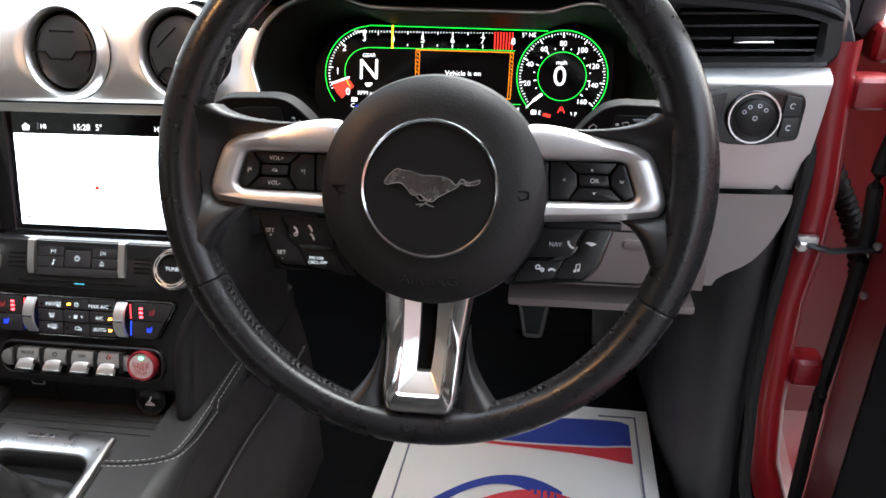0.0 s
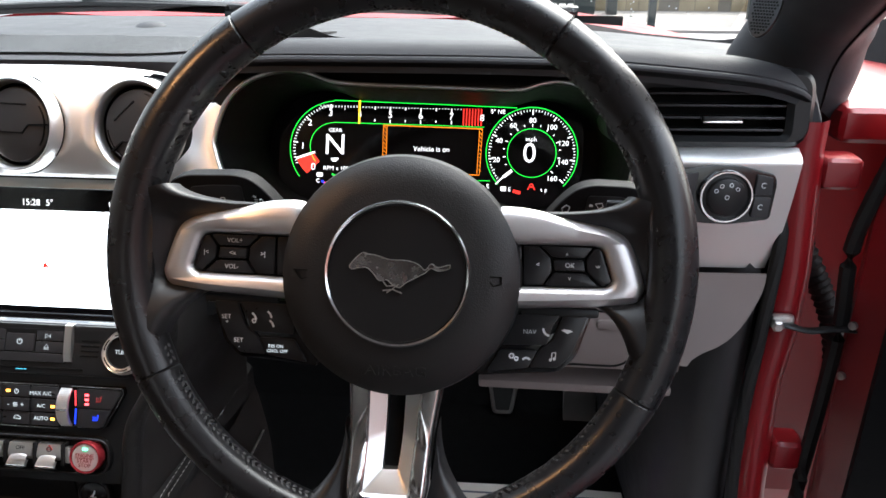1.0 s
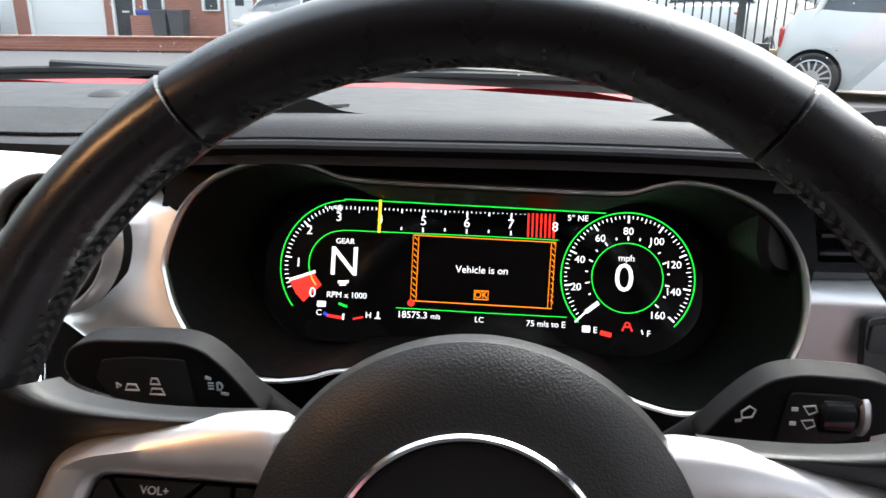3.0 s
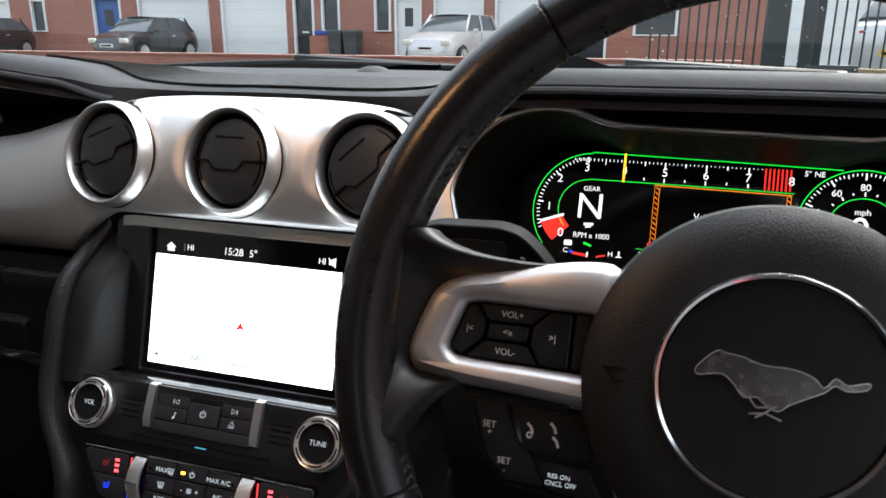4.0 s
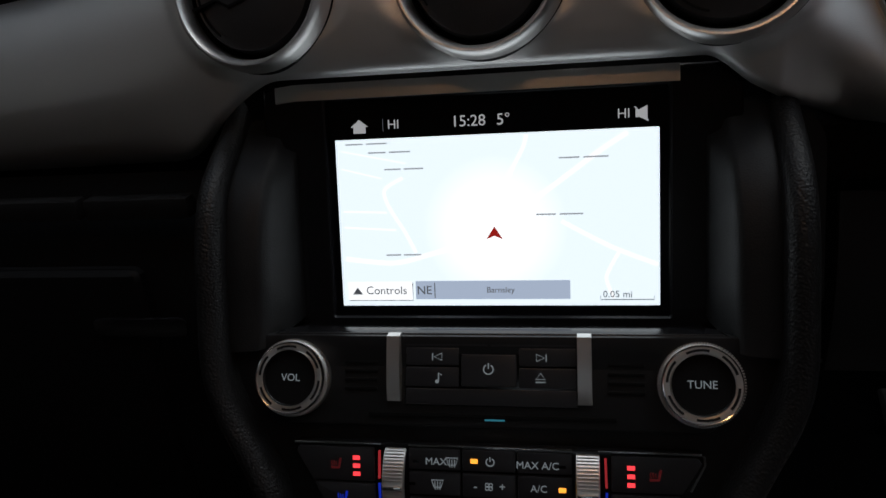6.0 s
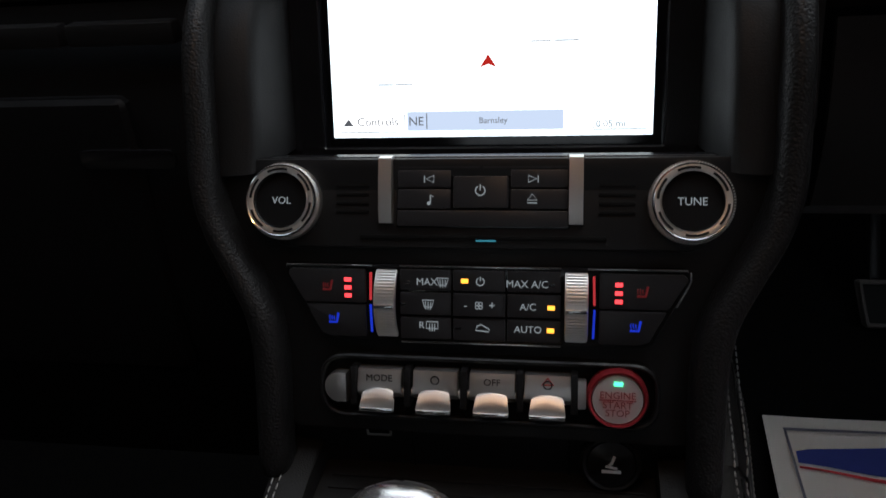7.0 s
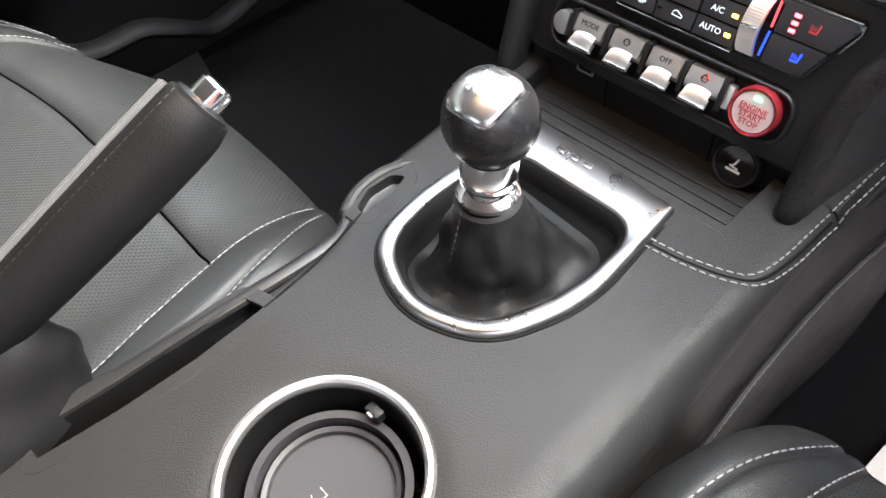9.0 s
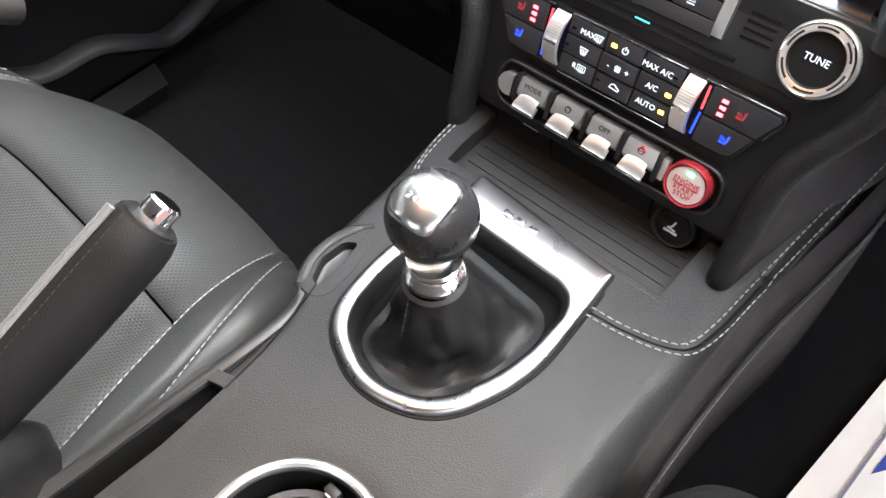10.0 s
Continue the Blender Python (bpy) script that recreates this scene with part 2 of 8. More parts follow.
GLASS = pane("clear_glass", (0.78, 0.82, 0.81))
LENS_GLASS = mat("display_glass", (0.003, 0.003, 0.004), 0.10, vary=0.1, vscale=20, rvary=0.04)
HEADLINER = mat("grey_headliner", (0.38, 0.37, 0.36), 0.95, vary=0.1, vscale=40, bump=0.3, bscale=900)

W_GLOW = glow("white_display_light", (1, 1, 1), 0.5)
MAP_GLOW = map_light("map_pale_light", (0.87, 0.96, 1.0), 1.60, (0.0, -0.004, -0.0046), 0.040)
MAP_BAR = glow("map_bar_light", (0.62, 0.72, 0.90), 0.95)
MAP_INK = glow("map_grey_light", (0.16, 0.17, 0.19), 0.6)
MAP_NAME = glow("map_name_light", (0.50, 0.52, 0.55), 0.95)
MAP_ROAD = glow("map_road_line_light", (1.0, 1.0, 1.0), 1.70)
G_GLOW = glow("green_display_light", (0.02, 0.95, 0.06), 0.38)
O_GLOW = glow("orange_display_light", (1.0, 0.25, 0.01), 0.55)
Y_GLOW = glow("amber_display_light", (1.0, 0.55, 0.02), 0.65)
R_GLOW = glow("red_display_light", (0.9, 0.03, 0.02), 0.5)
B_GLOW = glow("blue_light", (0.02, 0.06, 1.0), 0.45)
RED_LED = glow("red_lamp_light", (1.0, 0.05, 0.06), 2.2)
AMBER_LED = glow("amber_lamp_light", (1.0, 0.40, 0.04), 2.2)
GREEN_LED = glow("green_lamp_light", (0.1, 1.0, 0.45), 2.0)
LEGEND = glow("backlit_legend_light", (0.68, 0.76, 0.80), 0.303)
LEGEND_RED = glow("backlit_red_legend_light", (0.9, 0.08, 0.09), 0.07)
CYAN_LED = glow("cyan_lamp_light", (0.1, 0.6, 0.8), 0.33)


# ---- building tools ----
def part(name, bm, material, parent=None, label="", angle=35, m=None):
    """One mesh object out of a bmesh, under a thing or a part."""
    me = bpy.data.meshes.new(name)
    bm.normal_update()
    bm.to_mesh(me)
    bm.free()
    me.materials.append(material)
    me.polygons.foreach_set("use_smooth", [True] * len(me.polygons))
    me.set_sharp_from_angle(angle=radians(angle))
    ob = new(name, me)
    if parent:
        ob.parent = parent
    if m is not None:
        ob.matrix_basis = m
    if label:
        ob["label"] = label
    return ob


def thing(name, label, category, m=None, group="", kind=""):
    ob = tagged(new(name), label, category, group, kind)
    ob.empty_display_size = 0.01
    if m is not None:
        ob.matrix_basis = m
    return ob


def again(ob, parent, m, name=None):
    """Another object on the same mesh."""
    o = new(name or ob.name.split(".")[0], ob.data)
    o.parent = parent
    o.matrix_basis = m
    return o


def put_in(bm, other, m=None):
    me = bpy.data.meshes.new("tmp")
    other.to_mesh(me)
    other.free()
    if m is not None:
        me.transform(m)
    bm.from_mesh(me)
    bpy.data.meshes.remove(me)
    return bm


def box(x, y, z, sx, sy, sz, bev=0.0, seg=2, bm=None, m=None):
    b = bmesh.new()
    bmesh.ops.create_cube(b, size=1.0, matrix=Matrix.Translation((x, y, z)) @ Matrix.Diagonal((sx, sy, sz, 1)))
    if bev:
        bmesh.ops.bevel(b, geom=b.edges[:], offset=bev, segments=seg, profile=0.6, affect="EDGES")
    if m is not None:
        b.transform(m)
    return b if bm is None else put_in(bm, b)


def prism(outline, z0, z1, bev=0.0, seg=2, bm=None, m=None):
    """A flat outline drawn up from z0 to z1, its upper edge rounded."""
    b = bmesh.new()
    lo = [b.verts.new((x, y, z0)) for x, y in outline]
    hi = [b.verts.new((x, y, z1)) for x, y in outline]
    top = b.faces.new(hi)
    b.faces.new(lo[::-1])
    k = len(outline)
    for i in range(k):
        b.faces.new((lo[i], lo[(i + 1) % k], hi[(i + 1) % k], hi[i]))
    bmesh.ops.recalc_face_normals(b, faces=b.faces[:])
    if bev:
        bmesh.ops.bevel(b, geom=list(top.edges), offset=bev, segments=seg, profile=0.6, affect="EDGES", clamp_overlap=True)
    if m is not None:
        b.transform(m)
    return b if bm is None else put_in(bm, b)


def rings(loops, closed=True, cap=(False, False), bm=None, m=None):
    """A skin over rows of points; rows are closed loops unless closed is False."""
    b = bmesh.new()
    rows = [[b.verts.new(p) for p in row] for row in loops]
    k = len(rows[0])
    for a, c in zip(rows, rows[1:]):
        for i in range(k if closed else k - 1):
            j = (i + 1) % k
            b.faces.new((a[i], a[j], c[j], c[i]))
    if cap[0]:
        b.faces.new(rows[0][::-1])
    if cap[1]:
        b.faces.new(rows[-1])
    bmesh.ops.recalc_face_normals(b, faces=b.faces[:])
    if m is not None:
        b.transform(m)
    return b if bm is None else put_in(bm, b)


def lathe(profile, seg=48, cap=(False, False), bm=None, m=None):
    """Profile of (radius, z) turned about z."""
    loops = [[(r * math.cos(a), r * math.sin(a), z) for a in [2 * math.pi * i / seg for i in range(seg)]] for r, z in profile]
    return rings(loops, True, cap, bm, m)


def tube(path, radius, seg=10, closed=False, up=(0, 0, 1), bm=None, m=None, flat=1.0):
    """A round or flattened tube along a path; radius is a number or one for each point."""
    pts = [Vector(p) for p in path]
    k = len(pts)
    loops = []
    for i, p in enumerate(pts):
        a = pts[(i - 1) % k] if closed or i else p
        c = pts[(i + 1) % k] if closed or i < k - 1 else p
        t = (c - a).normalized()
        u = Vector(up)
        nrm = (u - u.dot(t) * t).normalized()
        bi = t.cross(nrm)
        r = radius[i] if isinstance(radius, (list, tuple)) else radius
        loops.append([p + (math.cos(g) * bi + flat * math.sin(g) * nrm) * r for g in [2 * math.pi * j / seg for j in range(seg)]])
    if closed:
        loops.append(loops[0])
        b = rings(loops, True)
        bmesh.ops.remove_doubles(b, verts=b.verts[:], dist=1e-7)
        bmesh.ops.recalc_face_normals(b, faces=b.faces[:])
        if m is not None:
            b.transform(m)
        return b if bm is None else put_in(bm, b)
    return rings(loops, True, (True, True), bm, m)


def spline(pts, n=8, closed=False):
    """A smooth line through points."""
    p = [Vector(q) for q in pts]
    k = len(p)
    out = []
    for i in range(k if closed else k - 1):
        if closed:
            a, b, c, d = p[i - 1], p[i], p[(i + 1) % k], p[(i + 2) % k]
        else:
            a, b, c, d = p[max(i - 1, 0)], p[i], p[i + 1], p[min(i + 2, k - 1)]
        for j in range(n):
            t = j / n
            out.append(0.5 * ((2 * b) + (c - a) * t + (2 * a - 5 * b + 4 * c - d) * t * t + (3 * b - a - 3 * c + d) * t ** 3))
    if not closed:
        out.append(p[-1])
    return out


def fillet(pts, r, n=5):
    """A closed flat outline with rounded corners; r is a number or one for each corner."""
    out = []
    k = len(pts)
    for i in range(k):
        a, b, c = Vector(pts[i - 1]), Vector(pts[i]), Vector(pts[(i + 1) % k])
        rr = r[i] if isinstance(r, (list, tuple)) else r
        d = min(rr, (a - b).length * 0.45, (c - b).length * 0.45)
        p, q = b + (a - b).normalized() * d, b + (c - b).normalized() * d
        for j in range(n + 1):
            t = j / n
            v = p * (1 - t) ** 2 + b * 2 * t * (1 - t) + q * t * t
            out.append((v.x, v.y))
    return out


def rrect(x0, y0, x1, y1, r, n=5):
    return fillet([(x0, y0), (x1, y0), (x1, y1), (x0, y1)], r, n)


def shrink(outline, d):
    """Moves a flat outline inwards by d."""
    k = len(outline)
    area = sum(outline[i][0] * outline[(i + 1) % k][1] - outline[(i + 1) % k][0] * outline[i][1] for i in range(k))
    s = 1 if area > 0 else -1
    out = []
    for i in range(k):
        a, b, c = Vector(outline[i - 1]), Vector(outline[i]), Vector(outline[(i + 1) % k])
        t = ((b - a).normalized() + (c - b).normalized())
        t = t.normalized() if t.length > 1e-9 else (c - b).normalized()
        nrm = Vector((-t.y, t.x)) * s
        out.append((b.x + nrm.x * d, b.y + nrm.y * d))
    return out


def collar(outer, inner, z0, z1, bev=0.001, bm=None, m=None):
    """A frame between two outlines of equally many points, from z0 up to z1."""
    def at(line, z):
        return [(x, y, z) for x, y in line]
    loops = [at(outer, z0), at(outer, z1 - bev), at(shrink(outer, bev), z1), at(shrink(inner, -bev), z1), at(inner, z1 - bev), at(inner, z0), at(outer, z0)]
    b = rings(loops, True)
    bmesh.ops.remove_doubles(b, verts=b.verts[:], dist=1e-7)
    bmesh.ops.recalc_face_normals(b, faces=b.faces[:])
    if m is not None:
        b.transform(m)
    return b if bm is None else put_in(bm, b)


def stitches(path, length=0.0042, gap=0.0018, r=0.00045, up=(0, 0, 1), slant=0.0):
    """Thread stitches in a row along a path."""
    pts = [Vector(p) for p in path]
    verts, faces = [], []
    wait = 0.0
    for a, c in zip(pts, pts[1:]):
        d = (c - a).length
        if d < 1e-9:
            continue
        t = (c - a) / d
        u = Vector(up)
        nrm = (u - u.dot(t) * t).normalized()
        bi = t.cross(nrm)
        s = wait
        while s < d:
            q = a + t * s
            e = q + t * length + bi * slant
            k = len(verts)
            for w, rr in ((q, 0.6 * r), (q.lerp(e, 0.5), r), (e, 0.6 * r)):
                lift = nrm * (0.3 * r if rr == r else -0.2 * r)
                verts += [w + lift + bi * rr, w + lift + nrm * rr, w + lift - bi * rr]
            for g in (0, 3):
                faces += [(k + g, k + g + 1, k + g + 4, k + g + 3), (k + g + 1, k + g + 2, k + g + 5, k + g + 4)]
            s += length + gap
        wait = s - d
    me = bpy.data.meshes.new("tmp")
    me.from_pydata(verts, [], faces)
    b = bmesh.new()
    b.from_mesh(me)
    bpy.data.meshes.remove(me)
    return b


def letters(s, size, x=0.0, y=0.0, z=0.0, align="CENTER", deep=0.0001, m=None, bm=None, spin=0.0, wide=1.0):
    """Words as a thin mesh in the built-in font."""
    cu = bpy.data.curves.new("words", "FONT")
    cu.body, cu.size, cu.align_x, cu.align_y, cu.extrude = s, size, align, "CENTER", deep
    cu.resolution_u = 3
    ob = bpy.data.objects.new("words", cu)
    scene.collection.objects.link(ob)
    me = bpy.data.meshes.new_from_object(ob.evaluated_get(bpy.context.evaluated_depsgraph_get()))
    bpy.data.objects.remove(ob)
    b = bmesh.new()
    b.from_mesh(me)
    bpy.data.meshes.remove(me)
    b.transform(pose(x, y, z, 0, 0, spin) @ Matrix.Diagonal((wide, 1, 1, 1)))
    if m is not None:
        b.transform(m)
    return b if bm is None else put_in(bm, b)


def line2(pts, w, z0=0.0, z1=0.0003, closed=False, bm=None):
    """A flat raised line of width w through flat points."""
    k = len(pts)
    left, right = [], []
    for i in range(k):
        a = Vector(pts[i - 1]) if (closed or i) else Vector(pts[0])
        c = Vector(pts[(i + 1) % k]) if (closed or i < k - 1) else Vector(pts[-1])
        t = (c - a).normalized()
        nrm = Vector((-t.y, t.x)) * (w / 2)
        p = Vector(pts[i])
        left.append((p.x + nrm.x, p.y + nrm.y))
        right.append((p.x - nrm.x, p.y - nrm.y))
    loops = [[(l[0], l[1], z0), (l[0], l[1], z1), (r[0], r[1], z1), (r[0], r[1], z0)] for l, r in zip(left, right)]
    if closed:
        loops.append(loops[0])
    return rings(loops, True, (not closed, not closed), bm)


def arc(cx, cy, r, a0, a1, n=24):
    return [(cx + r * math.cos(radians(a0 + (a1 - a0) * i / n)), cy + r * math.sin(radians(a0 + (a1 - a0) * i / n))) for i in range(n + 1)]


def sheet(fn, us, vs, thick=0.0, keep=None):
    """A surface from fn(u, v); keep(point) says which faces stay."""
    b = bmesh.new()
    grid = [[b.verts.new(fn(u, v)) for u in us] for v in vs]
    for r0, r1 in zip(grid, grid[1:]):
        for i in range(len(us) - 1):
            q = (r0[i], r0[i + 1], r1[i + 1], r1[i])
            mid = sum((v.co for v in q), Vector()) / 4
            if keep is None or keep(mid):
                b.faces.new(q)
    bmesh.ops.delete(b, geom=[v for v in b.verts if not v.link_faces], context="VERTS")
    bmesh.ops.recalc_face_normals(b, faces=b.faces[:])
    if thick:
        bmesh.ops.solidify(b, geom=b.faces[:], thickness=thick)
    return b


def spread(a, b, n):
    return [a + (b - a) * i / n for i in range(n + 1)]


def between(x, table):
    """Smooth interpolation in a short table of (x, value)."""
    if x <= table[0][0]:
        return table[0][1]
    for i in range(len(table) - 1):
        (x0, v0), (x1, v1) = table[i], table[i + 1]
        if x <= x1:
            h = x1 - x0
            slope = (v1 - v0) / h
            xa, va = table[i - 1] if i else (x0 - h, v0)
            xb, vb = table[i + 2] if i + 2 < len(table) else (x1 + h, v1)
            m0 = 0.0 if (v0 - va) * slope <= 0 else (v1 - va) / (x1 - xa)
            m1 = 0.0 if (vb - v1) * slope <= 0 else (vb - v0) / (xb - x0)
            t = (x - x0) / h
            return (2 * t ** 3 - 3 * t * t + 1) * v0 + (t ** 3 - 2 * t * t + t) * h * m0 + (3 * t * t - 2 * t ** 3) * v1 + (t ** 3 - t * t) * h * m1
    return table[-1][1]


XC = -0.377          # the car's middle line


# ---- dashboard ----
dashboard = thing("dashboard", "black soft-touch dashboard with brushed aluminium fascia and twin brows", "dashboard")

TOP = [(-1.13, 0.880), (-0.80, 0.892), (-0.71, 0.896), (-0.62, 0.907), (-0.545, 0.927), (-0.486, 0.939), (-0.37, 0.942), (-0.26, 0.937), (-0.215, 0.922), (-0.17, 0.905)]
LOW = [(-1.13, 0.790), (-0.60, 0.797), (-0.555, 0.803), (-0.515, 0.835), (-0.49, 0.846), (-0.27, 0.846), (-0.245, 0.83), (-0.20, 0.808), (-0.16, 0.80)]
VENTS = [(-0.496, 20), (-0.378, 0), (-0.262, 42)]


# two-lobed ring round the instruments, in its own leaning plane
RING_AT = pose(-0.011, 0.765, 0.881, 90 - 21.8)
ring_line = [(p.x * 0.00035, p.y * 0.00035) for p in spline([
    (-535, 20, 0), (-510, 100, 0), (-460, 155, 0), (-395, 184, 0), (-335, 190, 0), (-285, 183, 0), (-225, 164, 0), (-130, 157, 0), (20, 154, 0),
    (170, 151, 0), (250, 152, 0), (300, 166, 0), (345, 172, 0), (410, 160, 0), (475, 125, 0), (520, 65, 0), (535, -10, 0), (520, -90, 0),
    (475, -155, 0), (415, -190, 0), (345, -202, 0), (280, -190, 0), (200, -165, 0), (0, -158, 0), (-200, -162, 0), (-275, -180, 0), (-345, -186, 0), (-410, -170, 0),
    (-465, -135, 0), (-508, -78, 0), (-530, -20, 0)], 5, True)]


def fascia(x, s):
    lo, hi = between(x, LOW), between(x, TOP)
    z = lo + (hi - lo) * s
    y = between(s, [(0, 0.7600), (0.03, 0.7545), (0.08, 0.7520), (0.20, 0.7510), (0.36, 0.7512), (0.52, 0.7540), (0.68, 0.7595), (0.82, 0.7680), (0.91, 0.7765), (0.965, 0.7870), (1.0, 0.8050)])
    y += 0.012 * max(0, (-0.55 - x) / 0.5) ** 1.5
    y += 0.022 * min(1, max(0, (-0.53 - x) / 0.05) + max(0, (x + 0.235) / 0.03)) * max(0, 1 - s / 0.42) ** 1.7
    # the skin flares out to each vent, and meets the instrument ring flush
    for vx, _ in VENTS:
        r = math.hypot(x - vx, (z - 0.896) * 1.035)
        if r < 0.054:
            t = min(1, max(0, (0.054 - r) / 0.010))
            t = t * t * (3 - 2 * t) * min(1, max(0, (s - 0.05) / 0.20)) * min(1, max(0, (0.97 - s) / 0.12))
            y += (0.7575 + (z - 0.896) * 0.268 - y) * t
    if x > -0.26:
        gap = min(math.hypot(x + 0.011 - a, (z - 0.881) / 0.9285 - b) for a, b in ring_line)
        t = min(1, max(0, (0.034 - gap) / 0.028))
        t = t * t * (3 - 2 * t)
        y += (0.765 + ((z - 0.881) * 0.3714 + 0.001) / 0.9285 - y) * t
    return (x, y, z)


def off_vents(p):
    return all((p.x - x) ** 2 + ((p.z - 0.896) * 1.035) ** 2 > 0.0412 ** 2 for x, _ in VENTS)


def inside(pt, line):
    hit = False
    k = len(line)
    for i in range(k):
        (x0, y0), (x1, y1) = line[i], line[(i + 1) % k]
        if (y0 > pt[1]) != (y1 > pt[1]) and pt[0] < (x1 - x0) * (pt[1] - y0) / (y1 - y0) + x0:
            hit = not hit
    return hit


RING_INV = RING_AT.inverted()


def off_ring(p):
    q = RING_INV @ p
    return not inside((q.x, q.y), ring_line)


part("fascia", sheet(fascia, spread(-1.13, -0.56, 70)[:-1] + spread(-0.56, -0.165, 260), spread(0, 1, 84), keep=lambda p: off_vents(p) and off_ring(p)), SILVER, dashboard,
     "brushed aluminium fascia band")


def under_strip(x, s):
    lo = between(x, LOW)
    return (x, 0.7685 - 0.0025 * s, lo - 0.0045 - 0.0085 * s)


part("fascia_lip", sheet(under_strip, spread(-0.497, -0.280, 20), spread(0, 1, 4), 0.002), SATIN, dashboard, "satin strip over the screen")

# aluminium end panel with the lamp switch, on the driver's outer side
panel = thing("end_panel", "brushed aluminium end panel of the dashboard beside the door", "trim panel")


def end_face(x, s):
    z = 0.882 - 0.119 * s
    right = between(z, [(0.763, 0.313), (0.80, 0.320), (0.885, 0.3215)])
    xx = 0.150 + (right - 0.150) * (x - 0.15) / 0.18
    y = 0.772 + 0.20 * max(0, xx - 0.24) ** 1.6 + 0.20 * s * 0.12
    y += 0.018 * max(0, 1 - s / 0.10) ** 2
    return (xx, y, z)


part("face", sheet(end_face, spread(0.15, 0.33, 110), spread(0, 1, 80), 0.003, keep=lambda p: off_ring(p)), SILVER, panel)


def end_low(x, s):
    z = 0.760 - 0.090 * s
    right = between(z, [(0.67, 0.246), (0.685, 0.262), (0.692, 0.278), (0.72, 0.300), (0.76, 0.313)])
    left = 0.19
    xx = left + (right - left) * x
    y = 0.790 - 0.02 * s + 0.25 * max(0, xx - 0.24) ** 1.6
    return (xx, y, z)


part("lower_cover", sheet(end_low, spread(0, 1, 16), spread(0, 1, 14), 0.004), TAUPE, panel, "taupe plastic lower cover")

# upper pad: flat in the middle, a brow on either side
PADX = spread(2 * XC - 0.345, 0.345, 120)


def pad_height(x):
    m = x if x > XC else 2 * XC - x
    rise = 0.010 * min(1, max(0, (XC - x - 0.20) / 0.15))
    return rise + between(m, [(-0.377, 0.948), (-0.24, 0.950), (-0.19, 0.966), (-0.10, 0.971), (0.12, 0.970), (0.25, 0.960), (0.30, 0.950), (0.33, 0.934), (0.345, 0.905)])


def pad_front(x):
    m = x if x > XC else 2 * XC - x
    return between(m, [(-0.377, 0.815), (-0.265, 0.812), (-0.215, 0.785), (-0.14, 0.768), (0.15, 0.768), (0.26, 0.775), (0.33, 0.80), (0.42, 0.86)])


def pad(x, s):
    if 0 > s:
        q = pad(x, 0.0)
        return (x, q[1] + 0.002, q[2] - 0.016)
    y0 = pad_front(x)
    m = abs(x - XC)
    y1 = 1.33 - 0.55 * max(0, m - 0.25) ** 2
    y = y0 + (y1 - y0) * s
    front = pad_height(x)
    back = 0.953 - 0.04 * max(0, m - 0.3)
    t = min(1, s * 2.2)
    t = t * t * (3 - 2 * t)
    z = front + (back - front) * t - 0.019 * max(0, (s - 0.40) / 0.60) ** 1.6
    z -= (0.003 if 0.14 > m else 0.003 + 0.007 * min(1, (m - 0.14) / 0.05)) * max(0, 1 - s / 0.03) ** 2
    return (x, y, z)


part("upper_pad", sheet(pad, PADX, [-1, 0, 0.006, 0.014, 0.03] + spread(0.05, 1, 30), 0.0), SOFT, dashboard, "grained soft upper pad")


def brow(side, x0, x1):
    """The overhanging edge of a brow, with its face and two rows of thread."""
    xs = spread(x0, x1, 60)
    loops, under = [], []
    for x in xs:
        px = x if side > 0 else 2 * XC - x
        y, z = pad_front(px), pad_height(px) - 0.010
        k = min(1, max(0.05, (x - x0) / 0.06))
        loops.append([(px, y + 0.004, z), (px, y - 0.002, z - 0.002), (px, y - 0.0033, z - 0.004), (px, y - 0.0032, z - 0.006)])
        under.append([(px, y - 0.0032, z - 0.006), (px, y - 0.0015, z - 0.009), (px, y + 0.004, z - 0.012), (px, y + 0.020, z - 0.013), (px, y + 0.06, z - 0.012)])
    part("brow", rings(loops, False), SOFT, dashboard, "stitched brow edge")
    # The shade below the brow is put into a darker material here.
    part("brow_underside", rings(under, False), MATT, dashboard, "brow underside blackened to stand for shade")
    for dy, dz in ((0.003, -0.0003), (0.0065, 0.0018)):
        line = [(p, pad_front(p) + dy, pad_height(p) - 0.010 + dz + 0.0006) for p in [x if side > 0 else 2 * XC - x for x in xs]]
        part("stitching", stitches(line, 0.0045, 0.0015, 0.0006), DARK_THREAD, dashboard)


brow(1, -0.235, 0.325)
brow(-1, -0.235, 0.325)

# fine slotted loudspeaker strip behind the vents
def pad_z(x, y):
    y0, y1 = pad_front(x), 1.33 - 0.55 * max(0, abs(x - XC) - 0.25) ** 2
    return pad(x, (y - y0) / (y1 - y0))[2]


def strip(x):
    k = (abs(x - XC) / 0.262) ** 2
    return 0.828 + 0.020 * k, 0.938 - 0.028 * k


grille = bmesh.new()
for i in range(210):
    x = XC - 0.262 + 0.524 * i / 209
    y0, y1 = strip(x)
    tilt = math.degrees(math.atan2(pad_z(x, y1) - pad_z(x, y0), y1 - y0))
    box(0, 0, 0, 0.0016, y1 - y0, 0.0020, bm=grille, m=pose(x, (y0 + y1) / 2, (pad_z(x, y0) + pad_z(x, y1)) / 2 + 0.0016, tilt))
part("speaker_grille", grille, HARD, dashboard, "dark slotted speaker strip")
